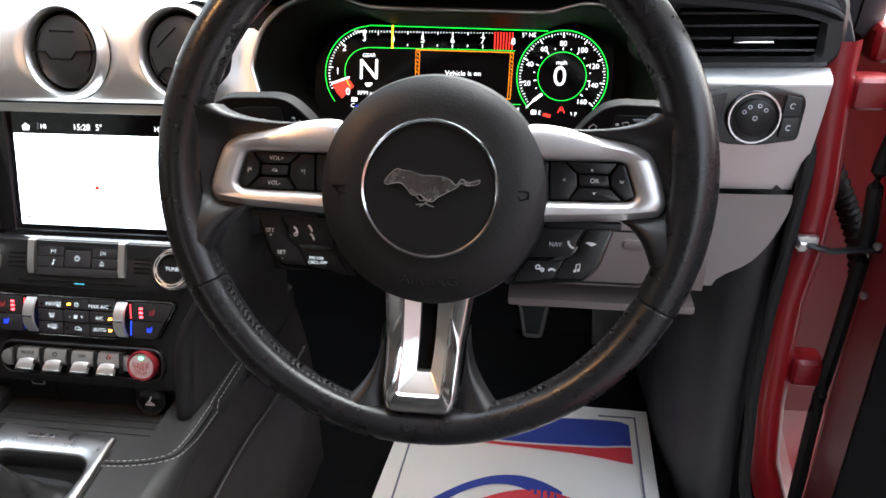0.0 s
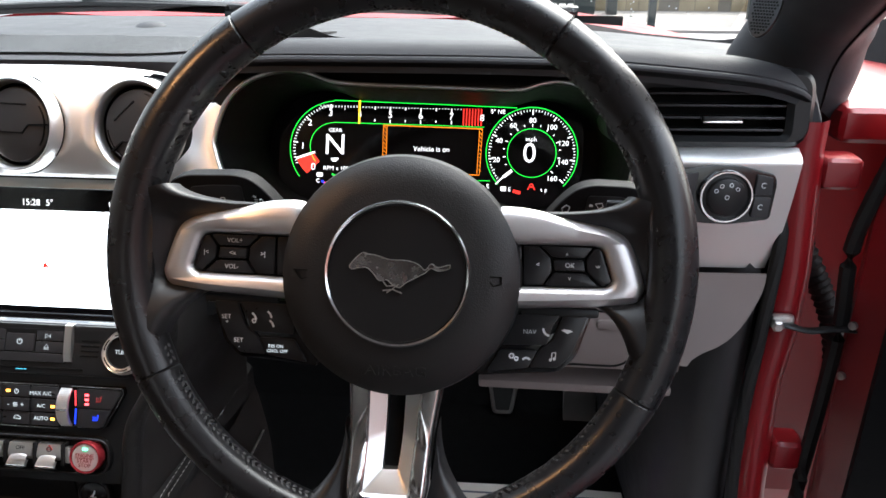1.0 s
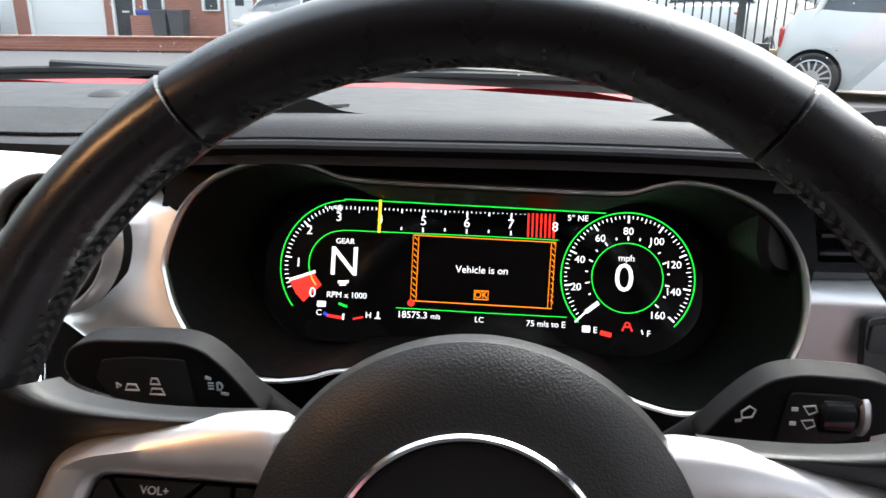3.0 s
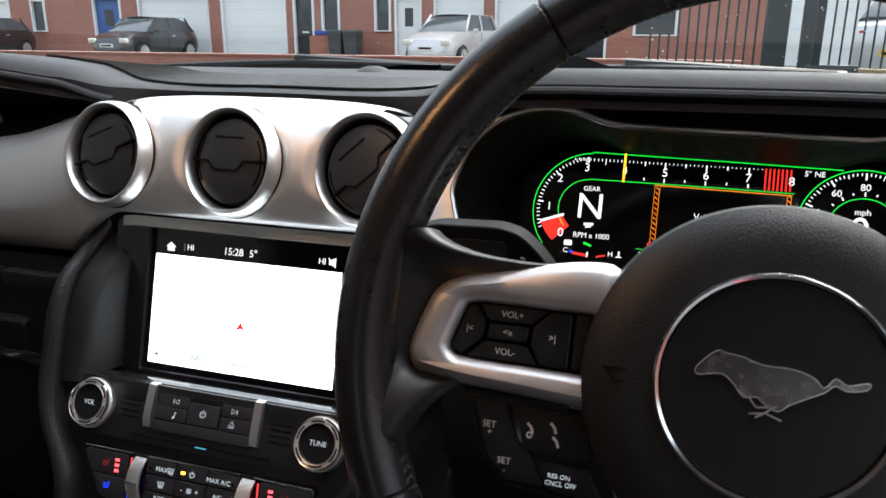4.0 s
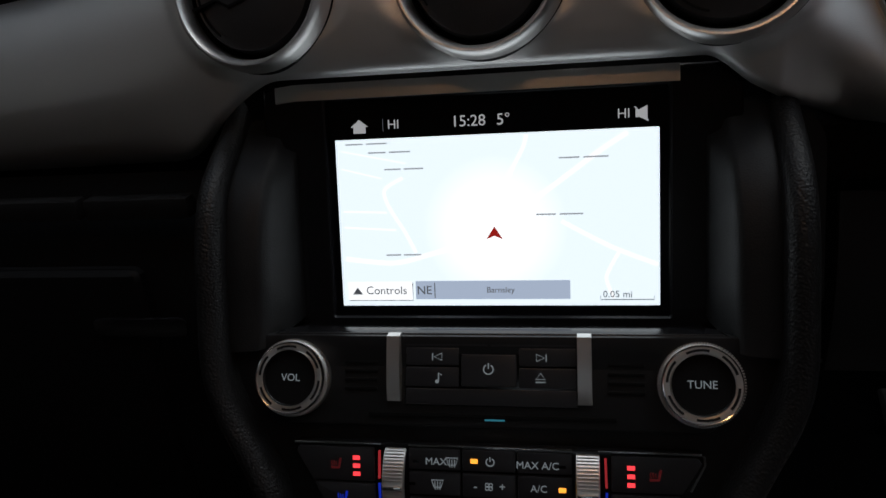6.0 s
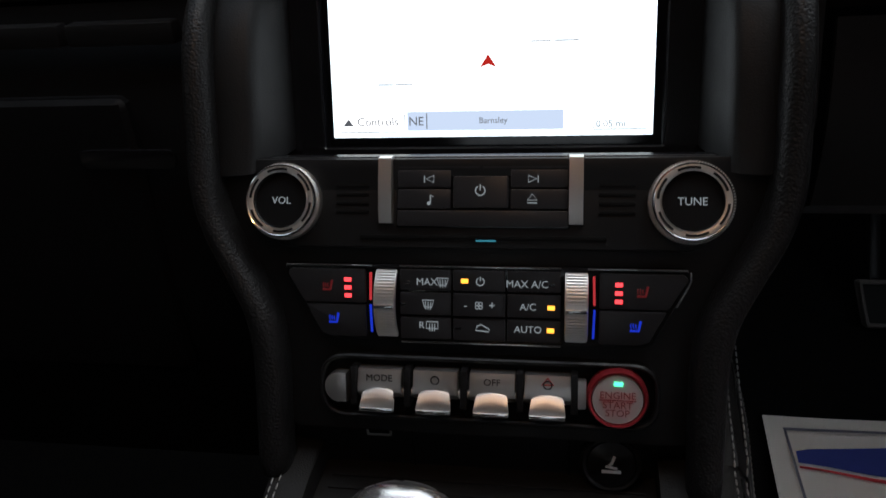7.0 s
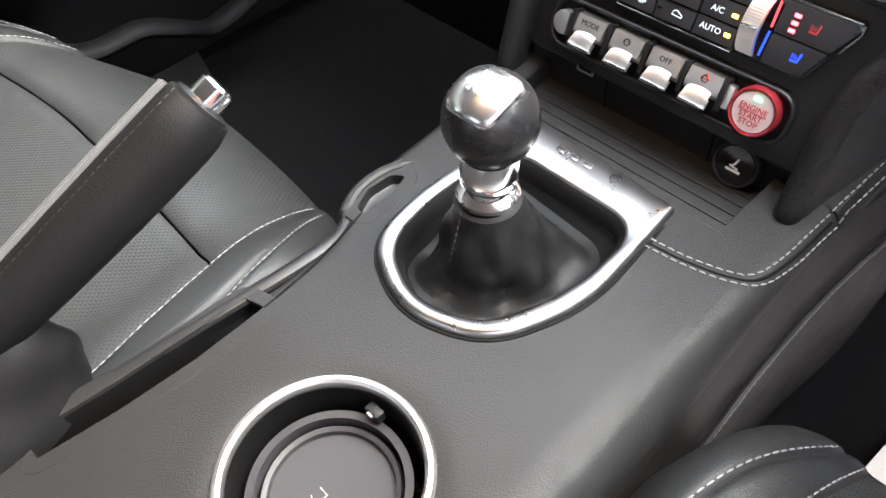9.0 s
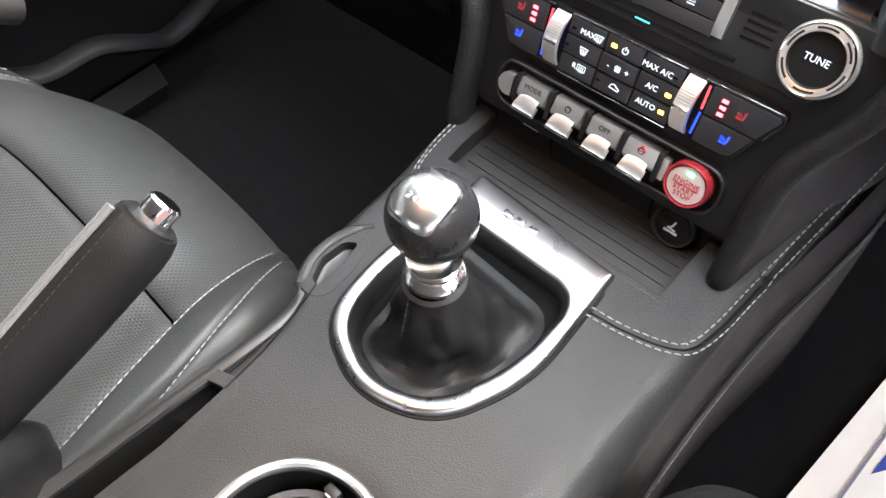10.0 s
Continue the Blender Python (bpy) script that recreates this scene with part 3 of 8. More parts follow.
part("grille_bed", sheet(lambda x, v: (x, strip(x)[0] + (strip(x)[1] - strip(x)[0]) * v, pad_z(x, strip(x)[0] + (strip(x)[1] - strip(x)[0]) * v) + 0.0010), spread(XC - 0.263, XC + 0.263, 40), spread(0, 1, 8)), DEEP, dashboard)
sensor = thing("sun_sensor", "small black domed light sensor on the dashboard", "sensor", pose(-0.372, 1.03, 0.9500))
part("dome", lathe([(0.019, 0), (0.0185, 0.003), (0.014, 0.006), (0.007, 0.008), (0.0, 0.0085)], 32), SOFT, sensor)

# passenger cavity under the brow, with a small metal plate
def cavity(x, s):
    hi = pad_height(x) - 0.030
    z = between(x, TOP) - 0.004
    return (x, pad_front(x) + 0.02 + 0.05 * (1 - abs(2 * s - 1)) , z + (hi - z) * s)


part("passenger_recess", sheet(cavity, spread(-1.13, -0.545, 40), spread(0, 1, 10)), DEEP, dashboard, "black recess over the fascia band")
plate = thing("name_plate", "small brushed metal plate with illegible writing on the dashboard", "plate", pose(-0.702, 0.815, 0.922, 80, 0, 0))
part("plate", prism(fillet([(-0.03, -0.014), (0.036, -0.014), (0.024, 0.014), (-0.03, 0.014)], 0.003), 0, 0.003, 0.0008), STEEL, plate)
for k in range(2):
    part("bar", box(-0.002, 0.004 - 0.009 * k, 0.0032, 0.036, 0.003, 0.0006), HARD, plate, m=None)

# lower dashboard and glovebox on the passenger side
def lower(x, s):
    z = 0.792 - 0.34 * s
    y = 0.775 - 0.045 * math.sin(min(1, s * 3) * math.pi / 2) + 0.10 * max(0, s - 0.55) ** 1.4
    return (x, y, z)


part("lower_panel", sheet(lower, spread(-1.13, -0.53, 20), spread(0, 1, 24), 0.004), MATT, dashboard, "dark lower panel")
glove = thing("glovebox", "black plastic glovebox lid with a recessed catch below the fascia", "glovebox")
part("lid", box(-0.83, 0.728, 0.655, 0.50, 0.012, 0.19, 0.008, 3), MATT, glove)
part("catch", prism(rrect(-0.03, -0.006, 0.03, 0.006, 0.006), 0, 0.003, 0.001), GLOSS, glove, m=pose(-0.585, 0.7215, 0.715, 90))
ledge = thing("passenger_ledge", "dark grey plastic ledge strip under the aluminium band", "trim")
for a, b in ((-1.12, -0.618), (-0.614, -0.548)):
    part("strip", box((a + b) / 2, 0.742, 0.782, b - a, 0.012, 0.013, 0.003), HARD, ledge)

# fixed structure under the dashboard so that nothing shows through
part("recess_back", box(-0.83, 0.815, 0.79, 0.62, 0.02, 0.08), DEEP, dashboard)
part("bulkhead", box(XC, 1.52, 0.58, 1.56, 0.02, 0.50), DEEP, dashboard)


# ---- round vents ----
def vent(x, turn):
    v = thing("round_air_vent", "round black air vent with silver ring in the aluminium fascia", "air vent", pose(x, 0.7565, 0.896, 90 - 15, 0, -7), "three round vents")
    part("skirt", lathe([(0.0452, -0.012), (0.0446, -0.0045), (0.0436, -0.004)], 64), DEEP, v)
    part("ring", lathe([(0.0446, -0.006), (0.0436, 0.0030), (0.0424, 0.0070), (0.0412, 0.0084), (0.0402, 0.0082), (0.0390, 0.0066), (0.0380, 0.003), (0.0370, -0.012)], 64), SATIN, v, "polished silver ring")
    part("barrel", lathe([(0.0371, -0.001), (0.0368, -0.010), (0.034, -0.022), (0.0, -0.022)], 48), DEEP, v)
    ball = part("disc", lathe([(0.0345, -0.013), (0.0345, -0.006), (0.033, -0.002), (0.026, 0.0005), (0.014, 0.002), (0.0, 0.0024)], 48), VENT_DISC, v, m=pose(0, 0, 0.0035, 0, 0, turn))
    seam = line2([(-0.0335, -0.0005), (-0.019, -0.001), (-0.013, -0.007), (0.010, -0.007), (0.016, 0.0005), (0.0335, 0.0015)], 0.0014, -0.0012, 0.0030)
    part("split_line", seam, DEEP, ball)
    part("tab", box(0, 0.0185, 0.0008, 0.027, 0.0016, 0.0024, 0.0004), GLOSS, ball)
    for s in (-1, 1):
        part("side_line", line2(arc(0, 0, 0.0305, 90 - s * 55, 90 - s * 125, 14), 0.0009, -0.003, -0.0001), DEEP, ball)
    return v


for vx, turn in VENTS:
    vent(vx, turn)

# ---- rectangular side vent by the driver's door ----
side_vent = thing("side_air_vent", "rectangular black side air vent with horizontal blades", "air vent", pose(0.247, 0.797, 0.912, 90 - 8, 0, 3))
part("housing", collar(rrect(-0.095, -0.031, 0.083, 0.037, 0.022, 6), rrect(-0.062, -0.021, 0.060, 0.020, 0.006, 6), -0.05, 0.008, 0.005), HARD, side_vent)
part("back", box(0, 0, -0.03, 0.15, 0.055, 0.002), DEEP, side_vent)
for k in range(4):
    part("blade", box(0, 0.0155 - 0.0105 * k, -0.006, 0.118, 0.0022, 0.020, 0.0008), BUTTON, side_vent, m=pose(0, 0, 0, 0, 0, 0))
tab = part("slider", box(0.004, -0.006, 0.006, 0.034, 0.005, 0.008, 0.0015), HARD, side_vent)
part("slider_edge", box(0.004, -0.0085, 0.0102, 0.034, 0.0016, 0.0016, 0.0005), CHROME, tab, "chrome edge")

# ---- headlamp switch ----
lamp_switch = thing("headlamp_switch", "black rotary headlamp switch with a chrome ring in the end panel", "switch", pose(0.257, 0.7712, 0.8436, 90 - 6, 0, 4))
part("plate", prism(fillet([(-0.046, 0.0215), (-0.012, 0.027), (0.012, 0.0265), (0.0425, 0.0185), (0.045, 0.011), (0.0420, -0.0215), (0.006, -0.0262), (-0.020, -0.0250), (-0.044, -0.016)], 0.005), -0.004, 0.0022, 0.001), GLOSS, lamp_switch)
part("ring", lathe([(0.0236, 0.002), (0.0234, 0.0075), (0.0226, 0.0092), (0.0212, 0.0092), (0.0204, 0.0078), (0.0200, 0.004)], 48), CHROME, lamp_switch)
part("knob", lathe([(0.0200, 0.0058), (0.0170, 0.0066), (0.0163, 0.0092), (0.0150, 0.0100), (0.0, 0.0100)], 48), HARD, lamp_switch)
syms = bmesh.new()
for a in (150, 118, 75, 40):
    p = arc(0, 0, 0.0112, a, a + 1, 1)[0]
    put_in(syms, line2(arc(p[0], p[1], 0.0016, 0, 360, 10), 0.0005, 0.0100, 0.0102))
put_in(syms, line2(arc(0, 0, 0.0018, 0, 360, 10), 0.0006, 0.0100, 0.0102))
part("symbols", syms, MARK, lamp_switch)
for q in ([(0.0255, 0.0010), (0.0405, 0.0010), (0.0405, 0.0165), (0.0265, 0.0195), (0.0265, 0.010)], [(0.0255, -0.0010), (0.0255, -0.009), (0.0240, -0.0190), (0.0390, -0.0185), (0.0402, -0.0010)],
          [(-0.0270, 0.0010), (-0.0440, 0.0030), (-0.0430, 0.0180), (-0.0240, 0.0210)]):
    btn = part("button", prism(fillet(q, 0.002), 0.002, 0.0046, 0.0007), BUTTON, lamp_switch)
    mx, my = sum(p[0] for p in q) / len(q) + 0.001, sum(p[1] for p in q) / len(q)
    if mx > 0:
        part("symbol", line2(arc(mx, my, 0.0022, 40, 300, 8), 0.0007, 0.0046, 0.0049), MARK, btn)

# ---- instrument cluster ----
cluster = thing("instrument_cluster", "lit digital instrument cluster with green dials inside a chrome-edged hood", "instrument cluster", RING_AT)
part("chrome_ring", collar(shrink(ring_line, -0.0015), shrink(ring_line, 0.0012), -0.006, 0.0030, 0.0014), SATIN, cluster, "thin satin ring")
face_line = [(x * (1.03 if y > 0 else 1.0), y + (0.040 * min(1, (y + 0.02) / 0.05) if y > -0.02 else 0.0)) for x, y in shrink(ring_line, -0.001)]
part("hood_face", rings([[(x, y, -0.001) for x, y in ring_line], [(x, y, -0.003) for x, y in face_line]], True), DEEP, cluster, "black face under the brow")
DISP = RING_INV @ pose(-0.010, 0.8485, 0.8565, 90 - 21.8)
deep = DISP.translation
funnel = []
for s in spread(0, 1, 8):
    z = -0.003 + (deep.z - 0.002 + 0.003) * s
    k = 1 - 0.10 * s ** 1.3
    funnel.append([(deep.x * s + x * k, deep.y * s + y * (k - 0.02 * s), z) for x, y in shrink(ring_line, 0.0020)])
part("hood_wall", rings(funnel, True, (False, True)), DEEP, cluster, "black hood wall")

screen = part("display", prism(fillet([(-0.155, -0.05), (-0.155, 0.035), (-0.125, 0.058), (0.118, 0.058), (0.150, 0.035), (0.150, -0.03), (0.12, -0.054), (-0.12, -0.054)], 0.022), -0.002, 0.0006), LENS_GLASS, cluster, "glossy display", m=DISP)
U = 0.00042


def c(px, py):
    return ((px - 757) * U, (460 - py) * U)


def cs(*pts):
    return [c(*p) for p in pts]


def lit(name, bm, material):
    return part(name, bm, material, screen)


Z0, Z1 = 0.0007, 0.0011
lx, ly = c(509, 461)
sx, sy = c(995, 462)
green = line2(cs((958, 357), (760, 352), (520, 347)) + arc(*c(527, 461), 112 * U, 93, 219, 30), 1.9 * U, Z0, Z1)
put_in(green, line2(cs((882, 404), (760, 402), (520, 400)) + arc(*c(520, 457), 56 * U, 92, 222, 20), 1.6 * U, Z0, Z1))
put_in(green, line2(cs((617, 527), (760, 529), (900, 530)), 1.5 * U, Z0, Z1))
put_in(green, line2(arc(sx, sy, 107 * U, -45, 225, 60), 2.1 * U, Z0, Z1))
put_in(green, line2(arc(sx, sy, 57 * U, 0, 360, 40), 1.7 * U, Z0, Z1))
lit("dial_outline", green, G_GLOW)
white = bmesh.new()
for s, px, py, h in (("0", 473, 508, 24), ("1", 446, 458, 22), ("2", 462, 402, 22), ("3", 512, 378, 22), ("4", 583, 380, 20), ("5", 657, 380, 22), ("6", 730, 381, 22), ("7", 803, 381, 22), ("8", 876, 383, 22),
                     ("GEAR", 525, 419, 13), ("N", 525, 455, 70), ("RPM x 1000", 532, 510, 14), ("5\u00b0 NE", 913, 367, 14), ("Vehicle is on", 758, 459, 17),
                     ("LC", 757, 541, 13), ("18575.3", 645, 538, 16), ("mls", 684, 539, 12), ("75 mls to E", 866, 543, 14), ("C", 486, 541, 14), ("H", 571, 542, 14), ("E", 946, 549, 14), ("F", 1031, 551, 14),
                     ("mph", 993, 430, 15), ("0", 990, 464, 66), ("20", 913, 480, 17), ("40", 918, 435, 17), ("60", 950, 399, 17), ("80", 995, 386, 17), ("100", 1040, 401, 17), ("120", 1068, 438, 17), ("140", 1068, 482, 17), ("160", 1044, 521, 17)):
    x, y = c(px, py)
    lit("figure" if len(s) < 4 else "word", letters(s, h * U, x, y, 0.0010, deep=0.0001), W_GLOW)
for i in range(61):
    px = 583 + (877 - 583) * i / 40 - (73.5 if i > 60 else 0)
    if px > 830:
        break
    big = i % 10 == 0
    mid = i % 5 == 0
    line2([c(px, 360 + 0.008 * (px - 583)), c(px, 360 + (12 if big else 8 if mid else 4))], (2.4 if mid else 1.4) * U, Z0, Z1, bm=white)
    if mid:
        line2([c(px, 391), c(px, 399 if big else 396)], 2.2 * U, Z0, Z1, bm=white)
for i in range(14):
    px = 583 - 73.5 * i / 10
    line2([c(px, 359), c(px, 364 if i % 5 else 370)], 1.4 * U, Z0, Z1, bm=white)
for i in range(26):
    a = 98 + 104 * i / 25
    r1 = 95 - (11 if i % 9 == 0 else 6)
    line2([arc(*c(527, 461), 105 * U, a, a + 1, 1)[0], arc(*c(527, 461), (r1 + 10) * U, a, a + 1, 1)[0]], (2.6 if i % 9 == 0 else 1.5) * U, Z0, Z1, bm=white)
line2(cs((431, 488), (476, 472)), 5 * U, Z0, Z1, bm=white)
for i in range(65):
    a = 222 - 264 * i / 64
    long = i % 8 == 0
    line2([arc(sx, sy, 102 * U, a, a + 1, 1)[0], arc(sx, sy, (90 if long else 97 if i % 4 else 94) * U, a, a + 1, 1)[0]], (2.8 if long else 1.4) * U, Z0, Z1, bm=white)
    if i % 4 == 0:
        line2([arc(sx, sy, 68 * U, a, a + 1, 1)[0], arc(sx, sy, (61 if long else 64) * U, a, a + 1, 1)[0]], 2.2 * U, Z0, Z1, bm=white)
line2(cs((913, 537), (932, 518)), 3 * U, Z0, Z1, bm=white)
line2(cs((930, 520), (950, 504)), 7 * U, Z0, Z1, bm=white)
line2(cs((516, 488), (534, 487)), 5 * U, Z0, Z1, bm=white)
line2(cs((519, 493), (530, 492)), 3 * U, Z0, Z1, bm=white)
prism(rrect(*c(482, 531), *c(497, 521), 2 * U), Z0, Z1, bm=white)
prism(rrect(*c(925, 553), *c(938, 542), 2 * U), Z0, Z1, bm=white)
line2(cs((582, 546), (592, 546)), 2 * U, Z0, Z1, bm=white)
line2(cs((587, 545), (587, 535)), 3 * U, Z0, Z1, bm=white)
line2(cs((1020, 545), (1022, 552)), 2 * U, Z0, Z1, bm=white)
line2(cs((528, 541), (528, 551)), 3 * U, Z0, Z1, bm=white)
tagged(lit("tick_scale", white, W_GLOW), kind="stuff")
orange = line2(cs((641, 404), (878, 408), (874, 517), (641, 514)), 1.8 * U, Z0, Z1, True)
line2(cs((650, 406), (650, 513)), 1.1 * U, Z0, Z1, bm=orange)
line2(cs((871, 408), (868, 516)), 1.1 * U, Z0, Z1, bm=orange)
for i in range(11):
    for px in (643, 872):
        line2(cs((px, 407 + 9.6 * i), (px + 5, 412 + 9.6 * i)), 1.3 * U, Z0, Z1, bm=orange)
line2([c(*p) for p in ((747, 493), (770, 493), (770, 507), (747, 507))], 2 * U, Z0, Z1, True, bm=orange)
lit("message_frame", orange, O_GLOW)
lit("message_button", letters("OK", 15 * U, *c(758, 500), 0.001), O_GLOW)
amber = line2(cs((582, 346), (582, 402)), 4.4 * U, 0.0011, 0.0015)
lit("rev_marker", amber, Y_GLOW)
red = bmesh.new()
for i in range(7):
    line2(cs((832 + 7 * i, 361), (832 + 7 * i, 401)), 3.0 * U, Z0, Z1, bm=red)
prism(cs((433, 491), (474, 476), (488, 494), (458, 524), (444, 510)), 0.0006, 0.0009, bm=red)
prism([(p[0], p[1]) for p in arc(*c(642, 518), 6 * U, 0, 360, 14)][:-1], Z0, 0.0013, bm=red)
line2(arc(*c(997, 538), 4 * U, 0, 360, 10), 2.4 * U, Z0, Z1, bm=red)
line2(cs((989, 548), (992, 541), (1002, 541), (1005, 548)), 3 * U, Z0, Z1, bm=red)
line2(cs((954, 552), (972, 556)), 8 * U, Z0, Z1, bm=red)
line2(cs((500, 545), (526, 548)), 5 * U, Z0, Z1, bm=red)
line2(cs((545, 549), (562, 545)), 3 * U, Z0, Z1, bm=red)
tagged(lit("red_scale", red, R_GLOW), kind="stuff")
lit("cold_mark", line2(cs((494, 541), (501, 545)), 5 * U, Z0, Z1), B_GLOW)
lit("lamp_symbol", line2(cs((519, 524), (534, 529)), 4 * U, Z0, Z1), G_GLOW)


# ---- steering column and wheel ----
column = thing("steering_column", "black plastic steering column shroud with two control stalks", "steering column", pose(0.001, 0.66, 0.825, 90 - 20))
part("shroud", rings([[(x * k, y * k - 0.012, z) for x, y in fillet([(-0.062, 0.040), (0.062, 0.040), (0.055, -0.06), (-0.055, -0.06)], 0.03)] for z, k in ((-0.16, 1.12), (-0.05, 1.06), (0.03, 0.95), (0.05, 0.80))], True, (False, True)), HARD, column)
COL_INV = column.matrix_basis.inverted()


def stalk(s, tip):
    """One control stalk: a hooded lever with a recessed grip, ringed barrel and pale symbols."""
    at = COL_INV @ pose(-0.001, 0.640, 0.0, 90)
    line = [(0.092, 0.856), (0.100, 0.868), (0.110, 0.8800), (0.120, 0.8885), (0.132, 0.8915), (tip - 0.012, 0.8905), (tip, 0.886), (tip + 0.004, 0.876), (tip, 0.868), (tip - 0.018, 0.862), (0.130, 0.857)]
    st = part("stalk", prism(fillet([(s * x, z) for x, z in line][::s], 0.008, 5), -0.015, 0.0, 0.0065, 5), MATT, column, "matt black lever", m=at)
    part("arm", tube([(s * 0.045, 0.795, -0.05), (s * 0.088, 0.832, -0.030), (s * 0.116, 0.866, -0.016)], 0.009, 12), MATT, st)
    inset = [(0.124, 0.8600), (0.1275, 0.8835), (0.150, 0.8835), (tip - 0.016, 0.8815), (tip - 0.012, 0.872), (tip - 0.018, 0.8640), (0.140, 0.8600)]
    part("grip_face", prism(fillet([(s * x, z) for x, z in inset][::s], 0.0025, 4), -0.004, 0.0012, 0.0008), HARD, st, "satin grip face")
    marks = bmesh.new()
    if s > 0:
        for x0, x1, r, m_ in ((0.1395, 0.1535, 0.0098, GLOSS), (0.1545, 0.1590, 0.0100, STEEL)):
            seg = part("barrel", lathe([(r * 0.85, x0), (r, x0 + 0.0012), (r, x1 - 0.0012), (r * 0.85, x1)], 28, (True, True)), m_, st, m=pose(0, 0.8735, -0.0052, 0, 90, 0))
            if m_ is GLOSS:
                for k in range(6):
                    part("rib", box(0, 0, 0, 0.0006, 0.0012, x1 - x0 - 0.004), HARD, seg, m=pose(0, 0, (x0 + x1) / 2) @ pose(0, 0, 0, 0, 0, 60 * k + 20) @ pose(r, 0, 0))
        for y in (0.8765, 0.8700):
            line2([(0.1330, y + 0.0014), (0.1375, y + 0.0020), (0.1385, y - 0.0006), (0.1355, y - 0.0022)], 0.0007, 0.0010, 0.0017, True, bm=marks)
            line2([(0.1285, y), (0.1310, y)], 0.0016, 0.0010, 0.0017, bm=marks)
        line2([(0.1095, 0.8735), (0.1125, 0.8760), (0.1150, 0.8745), (0.1140, 0.8712), (0.1100, 0.8705)], 0.0007, -0.0002, 0.0006, True, bm=marks)
        line2([(0.1075, 0.8690), (0.1100, 0.8695)], 0.0012, -0.0002, 0.0006, bm=marks)
    else:
        for x, y, w in ((-0.1530, 0.8690, 0.0032), (-0.1420, 0.8725, 0.0022), (-0.1415, 0.8675, 0.0036)):
            line2([(x - w, y - 0.0014), (x - 0.6 * w, y + 0.0014), (x + 0.6 * w, y + 0.0014), (x + w, y - 0.0014)], 0.0008, 0.0010, 0.0017, True, bm=marks)
        line2([(-0.1600, 0.8682), (-0.1580, 0.8695), (-0.1600, 0.8708)], 0.0006, 0.0010, 0.0017, True, bm=marks)
        line2(arc(-0.1135, 0.8712, 0.0019, -100, 100, 8), 0.0008, -0.0002, 0.0006, True, bm=marks)
        for k in range(3):
            line2([(-0.1180, 0.8698 + 0.0014 * k), (-0.1155, 0.8698 + 0.0014 * k)], 0.0006, -0.0002, 0.0006, bm=marks)
        line2([(-0.1190, 0.8755), (-0.1165, 0.8745)], 0.0013, -0.0002, 0.0006, bm=marks)
        line2([(-0.1125, 0.8680), (-0.1090, 0.8675)], 0.0013, -0.0002, 0.0006, bm=marks)
    part("symbols", marks, MARK, st)


stalk(-1, 0.182)
stalk(1, 0.172)

wheel = thing("steering_wheel", "black leather steering wheel with satin silver spokes and round airbag cover", "steering wheel", pose(0.0005, 0.5605, 0.861, 90 - 19.8))
RR, RX = 0.1750, -0.0022


def rim_r(a):
    return 0.0145 - 0.0020 * max(0, -math.sin(radians(a))) + 0.0010 * abs(math.cos(radians(a)))


def rim_point(a, g, k=1.0):
    """A point on the rim's skin: a round the wheel, g round the tube (0 outside, 90 to the driver)."""
    r = rim_r(a) * k
    d = RR + r * math.cos(radians(g))
    return (RX + d * math.cos(radians(a)), d * math.sin(radians(a)), 1.12 * r * math.sin(radians(g)))


def rim_piece(a0, a1):
    """One leather length of the rim; its ends dip into the seams."""
    n = max(10, int(abs(a1 - a0) / 3))
    loops = []
    for i in range(n + 1):
        a = a0 + (a1 - a0) * i / n
        if i == 1:
            a = a0 + 0.35
        if i == n - 1:
            a = a1 - 0.35
        k = 0.93 if i in (0, n) else 1.0
        loops.append([rim_point(a, 15 * j, k) for j in range(24)])
    return rings(loops, True, (True, True))


for a0, a1 in ((55, 125), (125, 207), (207, 333), (-27, 55)):
    part("rim_section", rim_piece(a0, a1), RIM_LEATHER, wheel, "worn smooth rim leather")
for a in (55, 125, 207, 333):
    r = rim_r(a) * 0.95
    part("rim_seam", lathe([(r, -0.0004), (r, 0.0004)], 20, (True, True)), DARK_THREAD, wheel, m=Matrix.Translation((RX + RR * math.cos(radians(a)), RR * math.sin(radians(a)), 0)) @ pose(0, 0, 0, 90, 0, a))


def lacing(a0, a1):
    """Crossed thread over the leather's joint on the inner side of the rim."""
    verts, faces = [], []
    n = int((a1 - a0) / 1.55)
    for i in range(n):
        a = a0 + (a1 - a0) * (i + 0.5) / n
        for g0, g1 in ((170, 157), (170, 183)):
            k = len(verts)
            for t in (0.0, 0.5, 1.0):
                lift = 1.05 if t == 0.5 else 1.01
                wide = 0.42 if t == 0.5 else 0.30
                for e in (-1, 1):
                    verts.append(rim_point(a + 0.75 * t + e * wide, g0 + (g1 - g0) * t, lift if e < 0 else lift * 0.992))
            faces += [(k, k + 1, k + 3, k + 2), (k + 2, k + 3, k + 5, k + 4)]
    me = bpy.data.meshes.new("tmp")
    me.from_pydata(verts, [], faces)
    b = bmesh.new()
    b.from_mesh(me)
    bpy.data.meshes.remove(me)
    return b


for a0, a1 in ((57, 123), (127, 162), (201, 206), (209, 253), (287, 331), (-26, -21), (18, 53)):
    part("rim_stitching", lacing(a0, a1), RIM_THREAD, wheel, "dark crossed thread")

